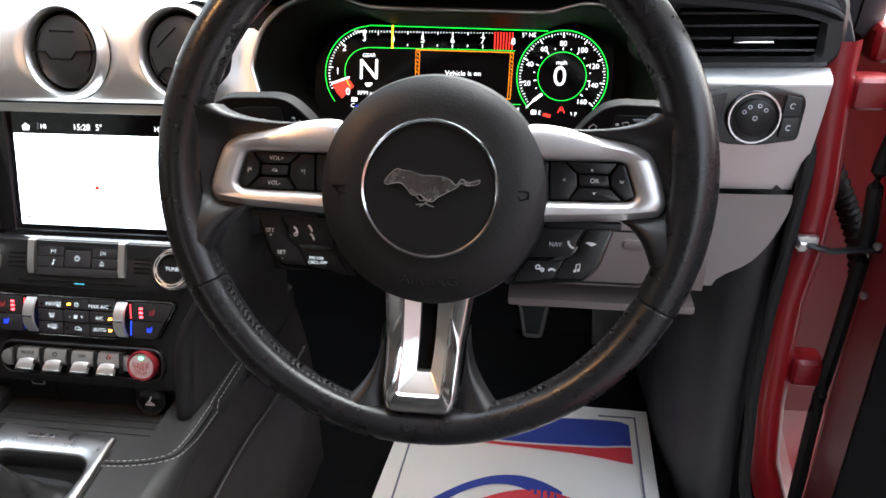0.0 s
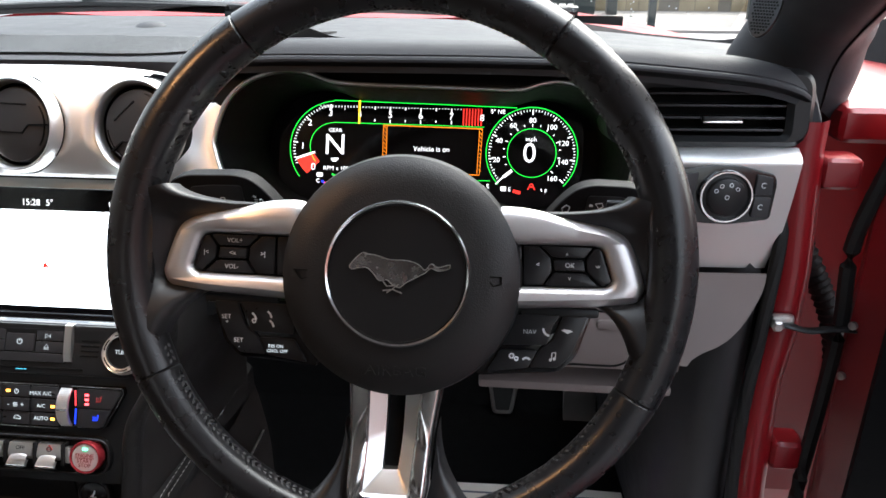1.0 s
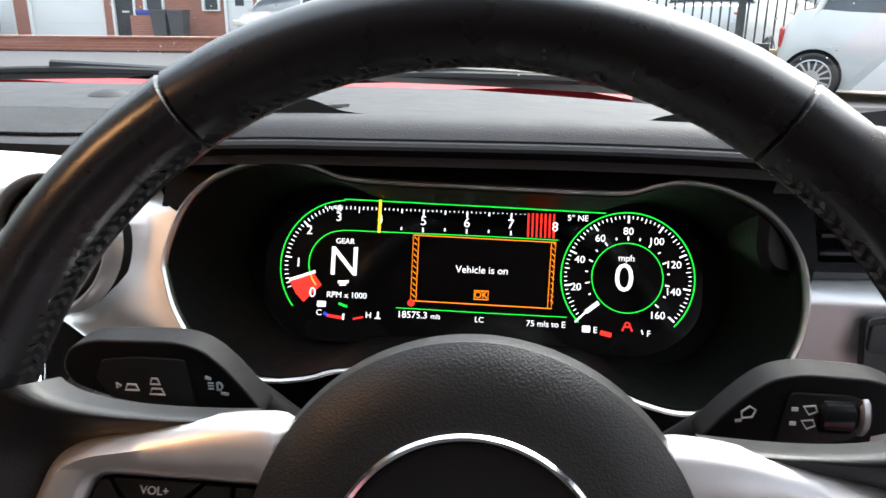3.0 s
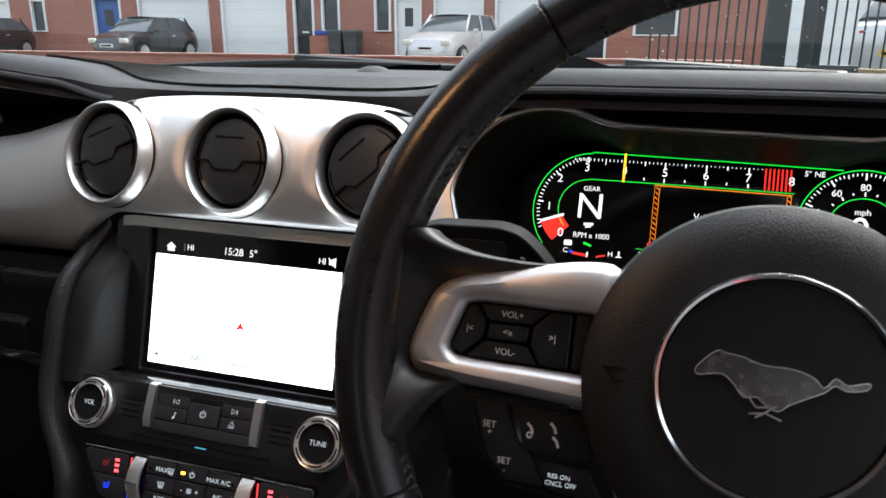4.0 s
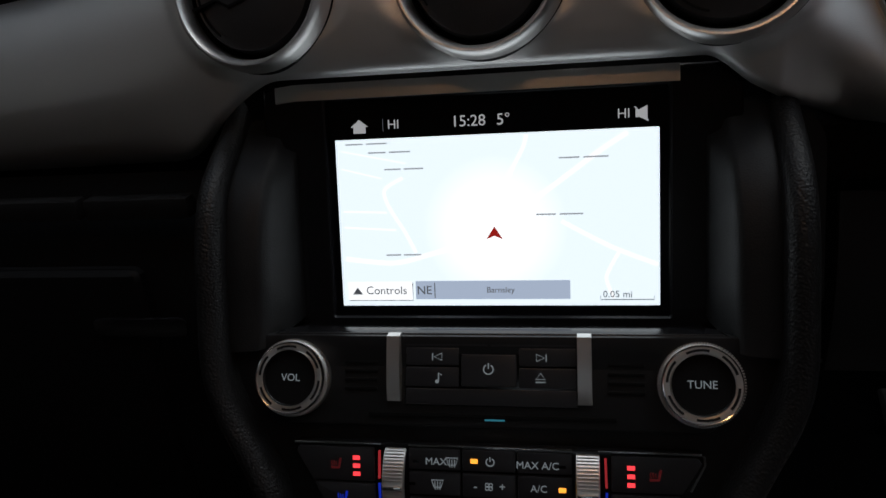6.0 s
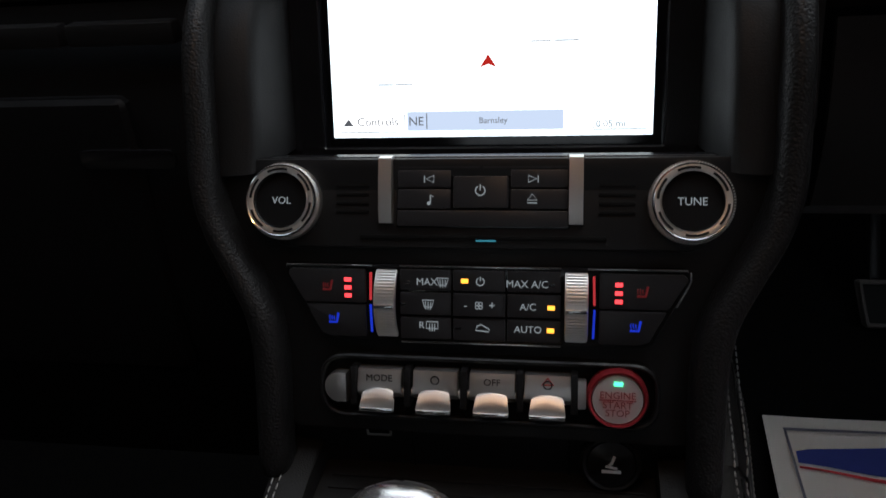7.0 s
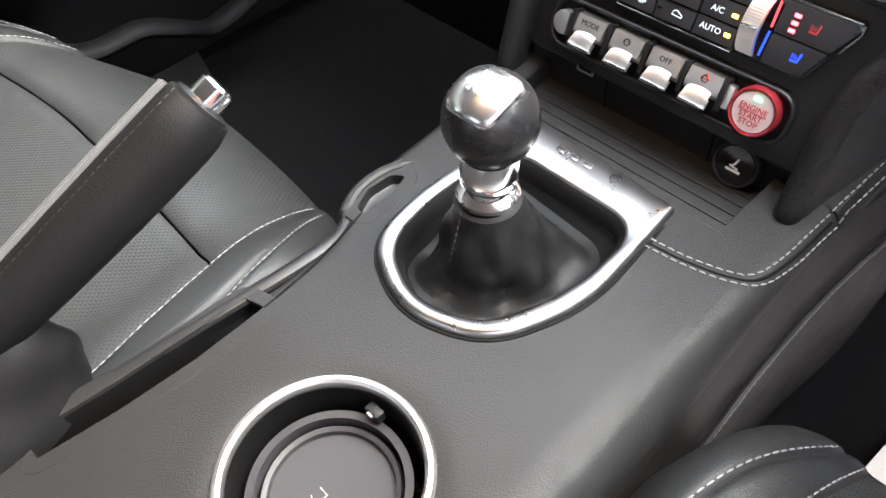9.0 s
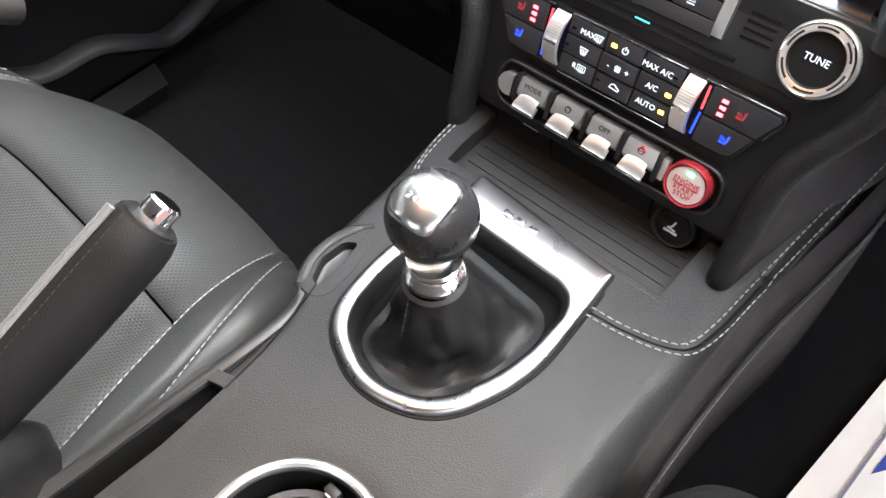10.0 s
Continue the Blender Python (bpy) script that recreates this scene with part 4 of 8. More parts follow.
# airbag cover
hub = part("airbag_cover", lathe([(0.058, -0.050), (0.072, -0.034), (0.0772, -0.018), (0.0785, -0.006), (0.0765, 0.003), (0.070, 0.0085), (0.057, 0.0115), (0.040, 0.0118), (0.0, 0.0118)], 96), HUB, wheel, "grained airbag cover", m=pose(0.0025, -0.0085, 0))
EMB = pose(-0.0005, 0.0025, 0)
part("emblem_ring", lathe([(0.0462, 0.0095), (0.0462, 0.0135), (0.0452, 0.0146), (0.0440, 0.0140), (0.0434, 0.0115)], 96), CHROME, hub, "thin chrome ring", m=EMB)
part("emblem_plate", lathe([(0.0436, 0.0100), (0.0429, 0.0124), (0.0, 0.0124)], 64), HARD, hub, "smooth dark disc", m=EMB)
# plain long swept emblem: dark body with a thin bright edge, tail and strokes
body = [(-0.0300, 0.0020), (-0.0270, 0.0062), (-0.0220, 0.0105), (-0.0180, 0.0098), (-0.0120, 0.0090), (-0.0045, 0.0068), (0.0060, 0.0066), (0.0135, 0.0045), (0.0178, 0.0010), (0.0215, 0.0050), (0.0260, 0.0030), (0.0330, 0.0048),
        (0.0325, 0.0022), (0.0260, 0.0008), (0.0215, 0.0022), (0.0180, -0.0008), (0.0130, -0.0035), (0.0060, -0.0075), (0.0020, -0.0105), (-0.0030, -0.0085), (-0.0060, -0.0060), (-0.0110, -0.0065), (-0.0150, -0.0020), (-0.0190, 0.0012), (-0.0240, 0.0010), (-0.0285, 0.0000)]
smooth = [(p.x, p.y + 0.0022) for p in spline([(x, y, 0) for x, y in body], 4, True)]
part("emblem", prism(smooth, 0.0122, 0.0130), EMBLEM, hub, "flat polished swept emblem", 15, m=EMB)
part("emblem_edge", line2(smooth, 0.00050, 0.0126, 0.0134, True), SATIN, hub, "thin chrome edge", m=EMB)
for ln in ([(-0.0085, -0.0070), (-0.0060, -0.0100), (-0.0015, -0.0095)], [(0.0015, -0.0085), (-0.0030, -0.0120), (-0.0085, -0.0128)], [(-0.0060, -0.0140), (-0.0025, -0.0118), (0.0035, -0.0140)]):
    part("emblem_stroke", line2([(x, y + 0.0022) for x, y in ln], 0.0007, 0.0122, 0.0133), SATIN, hub, m=EMB)
part("raised_word", letters("AIRBAG", 0.0092, 0.0, -0.0595, 0.0110, m=None, deep=0.0007, wide=1.25), HUB, hub, "moulded word")
for s in (-1, 1):
    part("horn_mark", line2([(s * 0.061 - 0.006, 0.003), (s * 0.061 + 0.004, 0.0028), (s * 0.061 + 0.004, -0.0015), (s * 0.061 - 0.001, -0.0030), (s * 0.061 - 0.006, 0.003)], 0.0008, 0.0096, 0.0113), DEEP, hub)


def mirror(pts, s):
    q = [(x * s, y) for x, y in pts]
    return q if s > 0 else q[::-1]


def bridge(rows_, zs, zr, s, edges):
    """A smooth leather saddle from the rim to a spoke; each row runs from the spoke by a control point to the rim."""
    n = 10
    grid = []
    for j in range(n + 1):
        t = j / n
        pts = [Vector(a) * (1 - t) ** 2 + Vector(c) * 2 * t * (1 - t) + Vector(b) * t * t for a, c, b in rows_]
        grid.append(spline([(p.x, p.y, 0) for p in pts], 6))
    k = len(grid[0])
    loops = []
    for i in range(k):
        loops.append([(s * grid[j][i].x + (RX if j else 0) * j / n, grid[j][i].y, zs + (zr - zs) * (lambda t: t * t * (3 - 2 * t) * 0.75 + 0.25 * t)(j / n)) for j in range(n + 1)])
    for end, nxt, first in ((0, 1, True), (-1, -2, False)):
        if not edges[0 if first else 1]:
            continue
        skirt = []
        for dn, dz in ((0.0028, 0.0010), (0.0052, 0.0036), (0.0066, 0.0085), (0.0068, 0.022)):
            row = []
            for j in range(n + 1):
                p, q = Vector(loops[end][j]), Vector(loops[nxt][j])
                d = (p - q)
                d.z = 0
                d = d.normalized() if d.length > 1e-9 else d
                row.append((p.x + d.x * dn, p.y + d.y * dn, p.z - dz))
            skirt.append(row)
        loops = skirt[::-1] + loops if first else loops + skirt
    return rings(loops, False)


FRAME = [(0.060, 0.0390), (0.085, 0.0378), (0.112, 0.0308), (0.134, 0.0270), (0.1465, 0.0205), (0.1530, 0.0050), (0.1580, -0.0115), (0.1535, -0.0205), (0.132, -0.0235), (0.105, -0.0250), (0.060, -0.0275)]
WINDOW_LINE = [(0.070, 0.0145), (0.085, 0.0148), (0.112, 0.0150), (0.1240, 0.0150), (0.1295, 0.0138), (0.1325, 0.0065), (0.1372, -0.0070), (0.1335, -0.0110), (0.120, -0.0114), (0.100, -0.0118), (0.070, -0.0125)]


def spoke(s):
    """One side spoke: silver frame, key pads and the black saddle to the rim."""
    side = lambda a: (RR * math.cos(radians(a)), RR * math.sin(radians(a)))
    saddle = [((0.086, 0.0352), (0.1430, 0.0318), (0.1540, 0.0450)), ((0.112, 0.0300), (0.148, 0.0295), side(13)), ((0.134, 0.0262), (0.153, 0.0262), side(10.5)), ((0.1440, 0.0195), (0.158, 0.0195), side(7.5)),
              ((0.1510, 0.0045), (0.160, 0.0040), side(2)), ((0.1560, -0.0110), (0.163, -0.0110), side(-4)), ((0.1520, -0.0185), (0.158, -0.0190), side(-8)), ((0.140, -0.0205), (0.156, -0.0215), side(-12)), ((0.1240, -0.0222), (0.1500, -0.0215), (0.1570, -0.0490))]
    part("saddle", bridge(saddle, -0.0050, 0.0125, s, (True, True)), SADDLE, wheel, "smooth black leather saddle", 60)
    outer = fillet(mirror(FRAME, s), 0.010, 4)
    inner = fillet(mirror(WINDOW_LINE, s), 0.003, 4)
    skins = [(outer, 0, -0.014), (outer, 0, -0.0050), (outer, 0.0012, -0.0020), (outer, 0.0055, 0.0022), (inner, -0.0042, 0.0016), (inner, -0.0022, 0.0004), (inner, 0, -0.0035), (inner, 0, -0.010)]
    part("spoke_frame", rings([[(x, y, z) for x, y in shrink(ln, d)] for ln, d, z in skins], True), SPOKE, wheel, "satin silver spoke frame", 50)
    part("under_edge", box(s * 0.105, -0.0285, -0.012, 0.05, 0.006, 0.010, 0.002), HARD, wheel)
    pad_ = part("key_pad", prism(fillet(mirror(WINDOW_LINE, s), 0.002), -0.014, -0.0062, 0.0004), DEEP, wheel, "black key pad")
    keys = [[(0.1185, 0.0060), (0.0995, 0.0060), (0.1003, -0.0013), (0.1198, -0.0013)],
            [(0.1240, 0.0143), (0.0915, 0.0143), (0.0990, 0.0071), (0.1189, 0.0071)],
            [(0.1292, 0.0132), (0.1252, 0.0140), (0.1202, 0.0066), (0.1210, -0.0016), (0.1306, -0.0104), (0.1365, -0.0075)],
            [(0.1200, -0.0025), (0.1003, -0.0025), (0.0945, -0.0110), (0.1286, -0.0106)],
            [(0.0900, 0.0140), (0.0805, 0.0140), (0.0810, -0.0110), (0.0935, -0.0110), (0.0991, -0.0018), (0.0980, 0.0068)],
            [(0.0795, 0.0140), (0.0720, 0.0140), (0.0720, -0.0110), (0.0800, -0.0110)]]
    for q in keys:
        part("key", prism(fillet(shrink(mirror(q, s), 0.00035), 0.0012, 3), -0.009, -0.0022, 0.0009, 2), WHEEL_KEY, pad_)
    tags = (("VOL+", 0.1080, 0.0106), ("VOL-", 0.1100, -0.0066), ("|<", 0.1275, 0.0025), (">|", 0.0890, 0.0022), ("<x", 0.1095, 0.0024)) if s < 0 else (("^", 0.1080, 0.0086), ("v", 0.1100, -0.0056), ("OK", 0.1100, 0.0023), ("<", 0.0900, 0.0022), ("w", 0.1275, 0.0025))
    for w, x, y in tags:
        part("key_word", letters(w, 0.0042, s * x, y, -0.0020), MARK, pad_)
    pod = part("lower_pod", prism(fillet(mirror([(0.1262, -0.0275), (0.066, -0.0285), (0.052, -0.072), (0.087, -0.0688), (0.1065, -0.0675), (0.1170, -0.0570)], s), [0.003, 0.004, 0.004, 0.004, 0.008, 0.008]), -0.030, -0.0085, 0.0018), GLOSS, wheel, "glossy lower key pod")
    low = [[(0.1234, -0.0296), (0.1071, -0.0299), (0.1007, -0.0462), (0.0931, -0.0519), (0.0867, -0.0650), (0.1053, -0.0647), (0.1142, -0.0554)],
           [(0.1059, -0.0299), (0.0700, -0.0305), (0.0680, -0.0510), (0.0981, -0.0500), (0.1015, -0.0377)],
           [(0.0923, -0.0531), (0.0680, -0.0534), (0.0590, -0.0690), (0.0866, -0.0655)]]
    for q in low:
        part("key", prism(fillet(shrink(mirror(q, s), 0.0006), 0.0016, 3), -0.012, -0.0060, 0.0009), WHEEL_KEY, pod)
    if s < 0:
        words = (("SET", 0.1145, -0.0405), ("+", 0.1140, -0.0440), ("SET", 0.1060, -0.0560), ("-", 0.1055, -0.0600))
        for w, x, y in (("RES ON", 0.0805, -0.0590), ("CNCL OFF", 0.0795, -0.0622)):
            part("key_word", letters(w, 0.0030, s * x, y, -0.0058), LEGEND, pod)
    else:
        words = (("NAV", 0.0865, -0.0415),)
    for w, x, y in words:
        part("key_word", letters(w, 0.0042, s * x, y, -0.0058), MARK, pod)
    if s < 0:
        for x, y in ((0.0955, -0.0395), (0.0850, -0.0380), (0.0835, -0.0440)):
            part("symbol", line2([(s * x - 0.0014, y + 0.0022), (s * x + 0.0004, y + 0.0005), (s * x + 0.0014, y - 0.0022)], 0.0012, -0.0062, -0.0056), MARK, pod)
        part("symbol", line2(arc(s * 0.0955, -0.0425, 0.0012, 0, 340, 10), 0.0008, -0.0062, -0.0056), MARK, pod)
    else:
        # handset, galloping emblem, two cogs, lowered handset and a note
        part("symbol", line2([(0.0950, -0.0388), (0.0956, -0.0410), (0.0972, -0.0428), (0.0990, -0.0434)], 0.0014, -0.0062, -0.0056), MARK, pod)
        part("symbol", prism([(0.1062, -0.0395), (0.1085, -0.0388), (0.1120, -0.0392), (0.1140, -0.0402), (0.1122, -0.0408), (0.1105, -0.0418), (0.1090, -0.0408)], -0.0062, -0.0056), MARK, pod)
        for x, y, r in ((0.0755, -0.0575, 0.0014), (0.0785, -0.0592, 0.0011)):
            part("symbol", line2(arc(x, y, r, 0, 345, 14), 0.0009, -0.0062, -0.0056), MARK, pod)
        part("symbol", line2(arc(0.0850, -0.0610, 0.0026, 30, 150, 10), 0.0013, -0.0062, -0.0056), MARK, pod)
        part("symbol", line2([(0.1010, -0.0590), (0.1012, -0.0545), (0.1036, -0.0540), (0.1034, -0.0582)], 0.0006, -0.0062, -0.0056), MARK, pod)
        for x, y in ((0.1003, -0.0590), (0.1027, -0.0583)):
            part("symbol", lathe([(0.0010, -0.0062), (0.0010, -0.0056), (0, -0.0056)], 10, m=pose(x, y, 0)), MARK, pod)


spoke(-1)
spoke(1)
# lower spoke
def lower_z(y, z):
    """The lower spoke climbs over the rim's inner edge."""
    t = min(1, max(0, (-0.108 - y) / 0.045))
    return z + 0.0115 * t * t * (3 - 2 * t)


o = fillet([(-0.0305, -0.066), (0.0345, -0.066), (0.0272, -0.112), (0.0255, -0.130), (0.0245, -0.150), (0.0195, -0.1630), (-0.0245, -0.1630), (-0.0285, -0.150), (-0.0280, -0.130), (-0.0285, -0.112)], 0.006)
i_ = fillet([(-0.0150, -0.070), (0.0185, -0.070), (0.0168, -0.094), (0.0150, -0.116), (0.0138, -0.132), (0.0122, -0.1480), (-0.0168, -0.1480), (-0.0160, -0.132), (-0.0155, -0.116), (-0.0152, -0.094)], 0.002)
part("lower_spoke", rings([[(x, y, lower_z(y, z)) for x, y in shrink(ln, d)] for ln, d, z in ((o, 0, -0.020), (o, 0, -0.0050), (o, 0.0008, -0.0015), (o, 0.0026, 0.0004), (o, 0.0036, 0.0008), (i_, -0.0016, 0.0006), (i_, 0, -0.0010), (i_, 0, -0.0060))], True), POLISHED, wheel, "polished silver lower spoke", 40)
hole = fillet([(-0.0042, -0.072), (0.0080, -0.072), (0.0072, -0.094), (0.0064, -0.112), (0.0056, -0.124), (0.0044, -0.1350), (-0.0058, -0.1350), (-0.0055, -0.124), (-0.0052, -0.112), (-0.0046, -0.094)], 0.001)
part("spoke_tray", rings([[(x, y, lower_z(y, z)) for x, y in ln] for ln, z in ((shrink(i_, -0.0006), -0.0012), (shrink(hole, -0.0012), -0.0065), (hole, -0.0072), (hole, -0.016))], True), SATIN, wheel, "bright inner tray", 20)
part("slot_floor", rings([[(x, y, lower_z(y, z)) for x, y in hole] for z in (-0.018, -0.0145)], True, (False, True)), DEEP, wheel)
for s in (-1, 1):
    foot = lambda a: (RR * math.sin(radians(a)), -RR * math.cos(radians(a)))
    rows_ = [((0.0300 - 0.001 * s, -0.1120), (0.0310, -0.1580), foot(19)), ((0.0280, -0.1270), (0.0310, -0.1590), foot(15)), ((0.0268 - 0.001 * s, -0.1430), (0.0290, -0.1620), foot(11.5)), ((0.0235 - 0.002 * s, -0.1590), (0.0250, -0.1670), foot(8.5)), ((0.016, -0.1640), (0.017, -0.1690), foot(5))]
    part("lower_saddle", bridge(rows_, -0.0040, 0.0120, s, (True, False)), SADDLE, wheel, "smooth black leather saddle", 60)



# ---- centre stack: screen, radio, climate and switch rows ----
STACK_AT = pose(XC, 0.686, 0.705, 90 - 20.3)
RADIO_AT = STACK_AT @ pose(0, -0.0010, -0.0050, -10)
SCREEN_AT = pose(XC, 0.747, 0.7665, 90 - 16)
stack = thing("centre_stack", "black centre stack with padded leather side rails", "centre console", STACK_AT)
half = [(-0.147, 0.021), (-0.137, -0.010), (-0.120, -0.048), (-0.110, -0.080), (-0.106, -0.126)]
outline = half + [(-x, y) for x, y in half[::-1]]
part("panel", prism(fillet(outline, 0.008), -0.03, -0.006, 0.002), HARD, stack, "black panel")


RAIL = [(0.838, 0.1480, 0.0070, 0.782), (0.800, 0.1460, 0.0072, 0.722), (0.775, 0.1460, 0.0075, 0.7030), (0.735, 0.1460, 0.0075, 0.6880), (0.708, 0.1445, 0.0076, 0.6780), (0.688, 0.1380, 0.0080, 0.6710), (0.668, 0.1270, 0.0084, 0.6640),
        (0.650, 0.1175, 0.0088, 0.6570), (0.632, 0.1135, 0.0090, 0.6505), (0.610, 0.1127, 0.0090, 0.6425), (0.588, 0.1127, 0.0088, 0.6345), (0.568, 0.1127, 0.0084, 0.6280)]


def rail(s):
    """A padded roll down the stack's edge, with a leather side wing running forward from it."""
    zs_ = spread(0.838, 0.566, 52)
    row_ = lambda z, k: between(z, sorted((q[0], q[k]) for q in RAIL))
    r = thing("side_rail", "padded black leather side rail with stitching beside the centre stack", "trim rail")
    loops, wing = [], []
    for z in zs_:
        x, w, y = row_(z, 1), row_(z, 2), row_(z, 3)
        roll = [(XC + s * (x + w * math.cos(g)), y + 0.009 - 0.0115 * math.sin(g) ** 0.8, z + 0.002 * math.sin(g)) for g in [math.pi * j / 12 for j in range(13)]][::-1]
        loops.append([(XC + s * (x - w + 0.0005), y + 0.018, z + 0.002)] + roll)
        t = (z - 0.566) / 0.234
        ox = XC + s * (x + w)
        reach = 0.145 + 0.02 * t
        wing.append([(ox - s * 0.0006, y + 0.008, z), (ox + s * 0.0006, y + 0.011, z), (ox + s * 0.0030, y + 0.030, z), (ox + s * (0.012 - 0.006 * t), y + 0.075, z + 0.001), (ox + s * (0.030 - 0.022 * t), y + reach, z + 0.002), (ox + s * (0.036 - 0.024 * t), y + reach + 0.05, z + 0.002)])
    foot = loops[-1]
    loops.append([(p[0] * 0.6 + (XC + s * 0.1127) * 0.4, p[1] + 0.004, p[2] - 0.004) for p in foot])
    part("padding", rings(loops, False), RAIL_LEATHER, r, "grained leather roll", 60)
    line = [(XC + s * (row_(z, 1) + 0.55 * row_(z, 2)), row_(z, 3) - 0.0006, z) for z in zs_[2:-1]]
    part("stitching", stitches(line, 0.0030, 0.0016, 0.00042, (0, -1, 0)), RIM_THREAD, r)
    part("seam", tube([(x - s * 0.0011, y + 0.0008, z) for x, y, z in line], 0.0005, 5), DEEP, r)
    part("wing", rings(wing, False), WING, r, "smooth leather side wing", 60)


rail(-1)
rail(1)

nav = thing("touchscreen", "lit touchscreen showing a pale street map in a black frame", "screen", SCREEN_AT)
part("frame", prism(fillet([(-0.170, -0.050), (-0.170, 0.040), (-0.140, 0.083), (0.140, 0.083), (0.170, 0.040), (0.170, -0.050)], 0.008), -0.035, -0.0100), HARD, nav)
CHEEK_INV = SCREEN_AT.inverted()
for s in (-1, 1):
    rows_ = []
    for z in spread(0.716, 0.836, 14):
        y = between(z, sorted((q[0], q[3]) for q in RAIL)) + 0.010
        t = (z - 0.716) / 0.120
        ys = 0.7335 + 0.2867 * (z - 0.7195)
        rows_.append([CHEEK_INV @ Vector(q) for q in ((XC + s * 0.141, y + 0.002, z), (XC + s * 0.1365, y, z), (XC + s * (0.1235 - 0.002 * t), y + 0.002, z), (XC + s * (0.1205 - 0.002 * t), y + 0.004, z), (XC + s * (0.1185 - 0.002 * t), y + 0.012, z), (XC + s * 0.1110, max(y + 0.016, ys - 0.006), z), (XC + s * 0.1090, ys + 0.006, z))])
    part("cheek", rings(rows_, False), CHEEK, nav, "grey-black cheek", 50)
part("bezel", collar(rrect(-0.128, -0.060, 0.128, 0.078, 0.004), rrect(-0.0925, -0.0525, 0.0925, 0.0685, 0.001), -0.012, 0.0, 0.001), GLOSS, nav, "gloss black bezel")
glass = part("glass", box(0, 0.008, -0.0065, 0.187, 0.123, 0.003), LENS_GLASS, nav)
V = -0.0046


def px(u, v):
    """Screen place from millimetres right of and up from its lower left corner."""
    return (-0.0885 + u / 1000, -0.0473 + v / 1000)


part("map", prism(rrect(*px(0, 0), *px(176, 94.2), 0.0004, 2), V - 0.0003, V), MAP_GLOW, nav, "pale blue map with a white bloom painted at its middle")
for w, pts in ((0.0026, [(3, 27), (15, 25.5), (33, 24.5), (52, 29), (70, 34), (85, 39.5), (97, 46), (108, 56), (126, 69), (147, 84), (160, 92)]), (0.0020, [(96, 67), (99, 75), (105, 86), (107, 93)]),
               (0.0022, [(125, 46), (143, 36), (155, 30), (175, 22)]), (0.0018, [(155, 29), (149, 18), (148.5, 13), (152, 4)]), (0.0018, [(44, 30), (38, 42), (30, 55), (27, 64), (30, 68), (38, 72)]),
               (0.0009, [(3, 54), (28, 53)]), (0.0009, [(3, 45), (33, 43)]), (0.0006, [(3, 88), (40, 80)]), (0.0006, [(3, 78), (26, 72)])):
    part("map_road", line2([(p.x, p.y) for p in spline([(*px(*q), 0) for q in pts], 5)], w, V, V + 0.00025), MAP_ROAD, nav)
part("control_key", prism(rrect(*px(3.5, 3.2), *px(41, 13.6), 0.0006, 2), V + 0.0001, V + 0.0004), MAP_ROAD, nav)
part("heading_bar", prism(rrect(*px(43, 3.6), *px(129, 14), 0.0004, 2), V + 0.0001, V + 0.0004), MAP_BAR, nav)
ink = bmesh.new()
for u, v, w in ((18, 91.5, 24), (31, 86.5, 24), (39, 77, 22), (137, 80, 26), (124, 50, 25), (37, 29, 20)):
    for a, b in ((-0.5, -0.08), (0.0, 0.5)):
        part("name_bar", box(*px(u + w * (a + b) / 2, v), V + 0.0005, w * (b - a) / 1000, 0.0008, 0.0003), MAP_NAME, nav)
prism([px(6, 6.5), px(12, 6.5), px(9, 10.5)], V, V + 0.0007, bm=ink)
letters("Controls", 0.0066, *px(26, 8.6), V + 0.0006, bm=ink)
letters("NE", 0.0068, *px(48, 8.6), V + 0.0006, bm=ink)
letters("Barnsley", 0.0046, *px(91, 8.7), V + 0.0006, bm=ink)
line2([px(54, 4.5), px(54, 13)], 0.0005, V, V + 0.0006, bm=ink)
letters("0.05 mi", 0.0052, *px(154, 6.0), V + 0.0004, bm=ink)
line2([px(145, 5), px(145, 3.2), px(173, 3.2), px(173, 5)], 0.0004, V, V + 0.0005, bm=ink)
line2([px(4, 3.0), px(41.3, 3.0), px(41.3, 13)], 0.0004, V, V + 0.0004, bm=ink)
tagged(part("map_lettering", ink, MAP_INK, nav), kind="stuff")
arrow = prism([px(84, 37), px(88.5, 44), px(93, 37), px(88.5, 38.8)], V + 0.0002, V + 0.0006)
part("map_arrow", arrow, R_GLOW, nav)
part("status_word", letters("15:28", 0.0086, *px(76, 101.5), V), W_GLOW, nav)
bar = bmesh.new()
part("status_word", letters("5\u00b0", 0.0086, *px(95, 101.5), V), W_GLOW, nav)
part("status_word", letters("HI", 0.0070, *px(34, 101.5), V), W_GLOW, nav)
part("status_word", letters("HI", 0.0070, *px(158, 101.5), V), W_GLOW, nav)
prism([px(11, 97.5), px(18, 97.5), px(18, 101), px(19.5, 101), px(14.5, 105), px(9.5, 101), px(11, 101)], V - 0.0002, V + 0.0001, bm=bar)
mute = prism([px(164, 99.5), px(166, 99.5), px(170, 97.5), px(170, 105.5), px(166, 103.5), px(164, 103.5)], V - 0.0002, V + 0.0001)
line2([px(163.5, 105), px(170.5, 97.5)], 0.0006, V, V + 0.0004, bm=mute)
part("mute_symbol", mute, W_GLOW, nav)
part("status_symbol", bar, W_GLOW, nav)
part("status_rule", line2([px(28, 98), px(28, 105)], 0.0003, V - 0.0002, V), MAP_INK, nav)

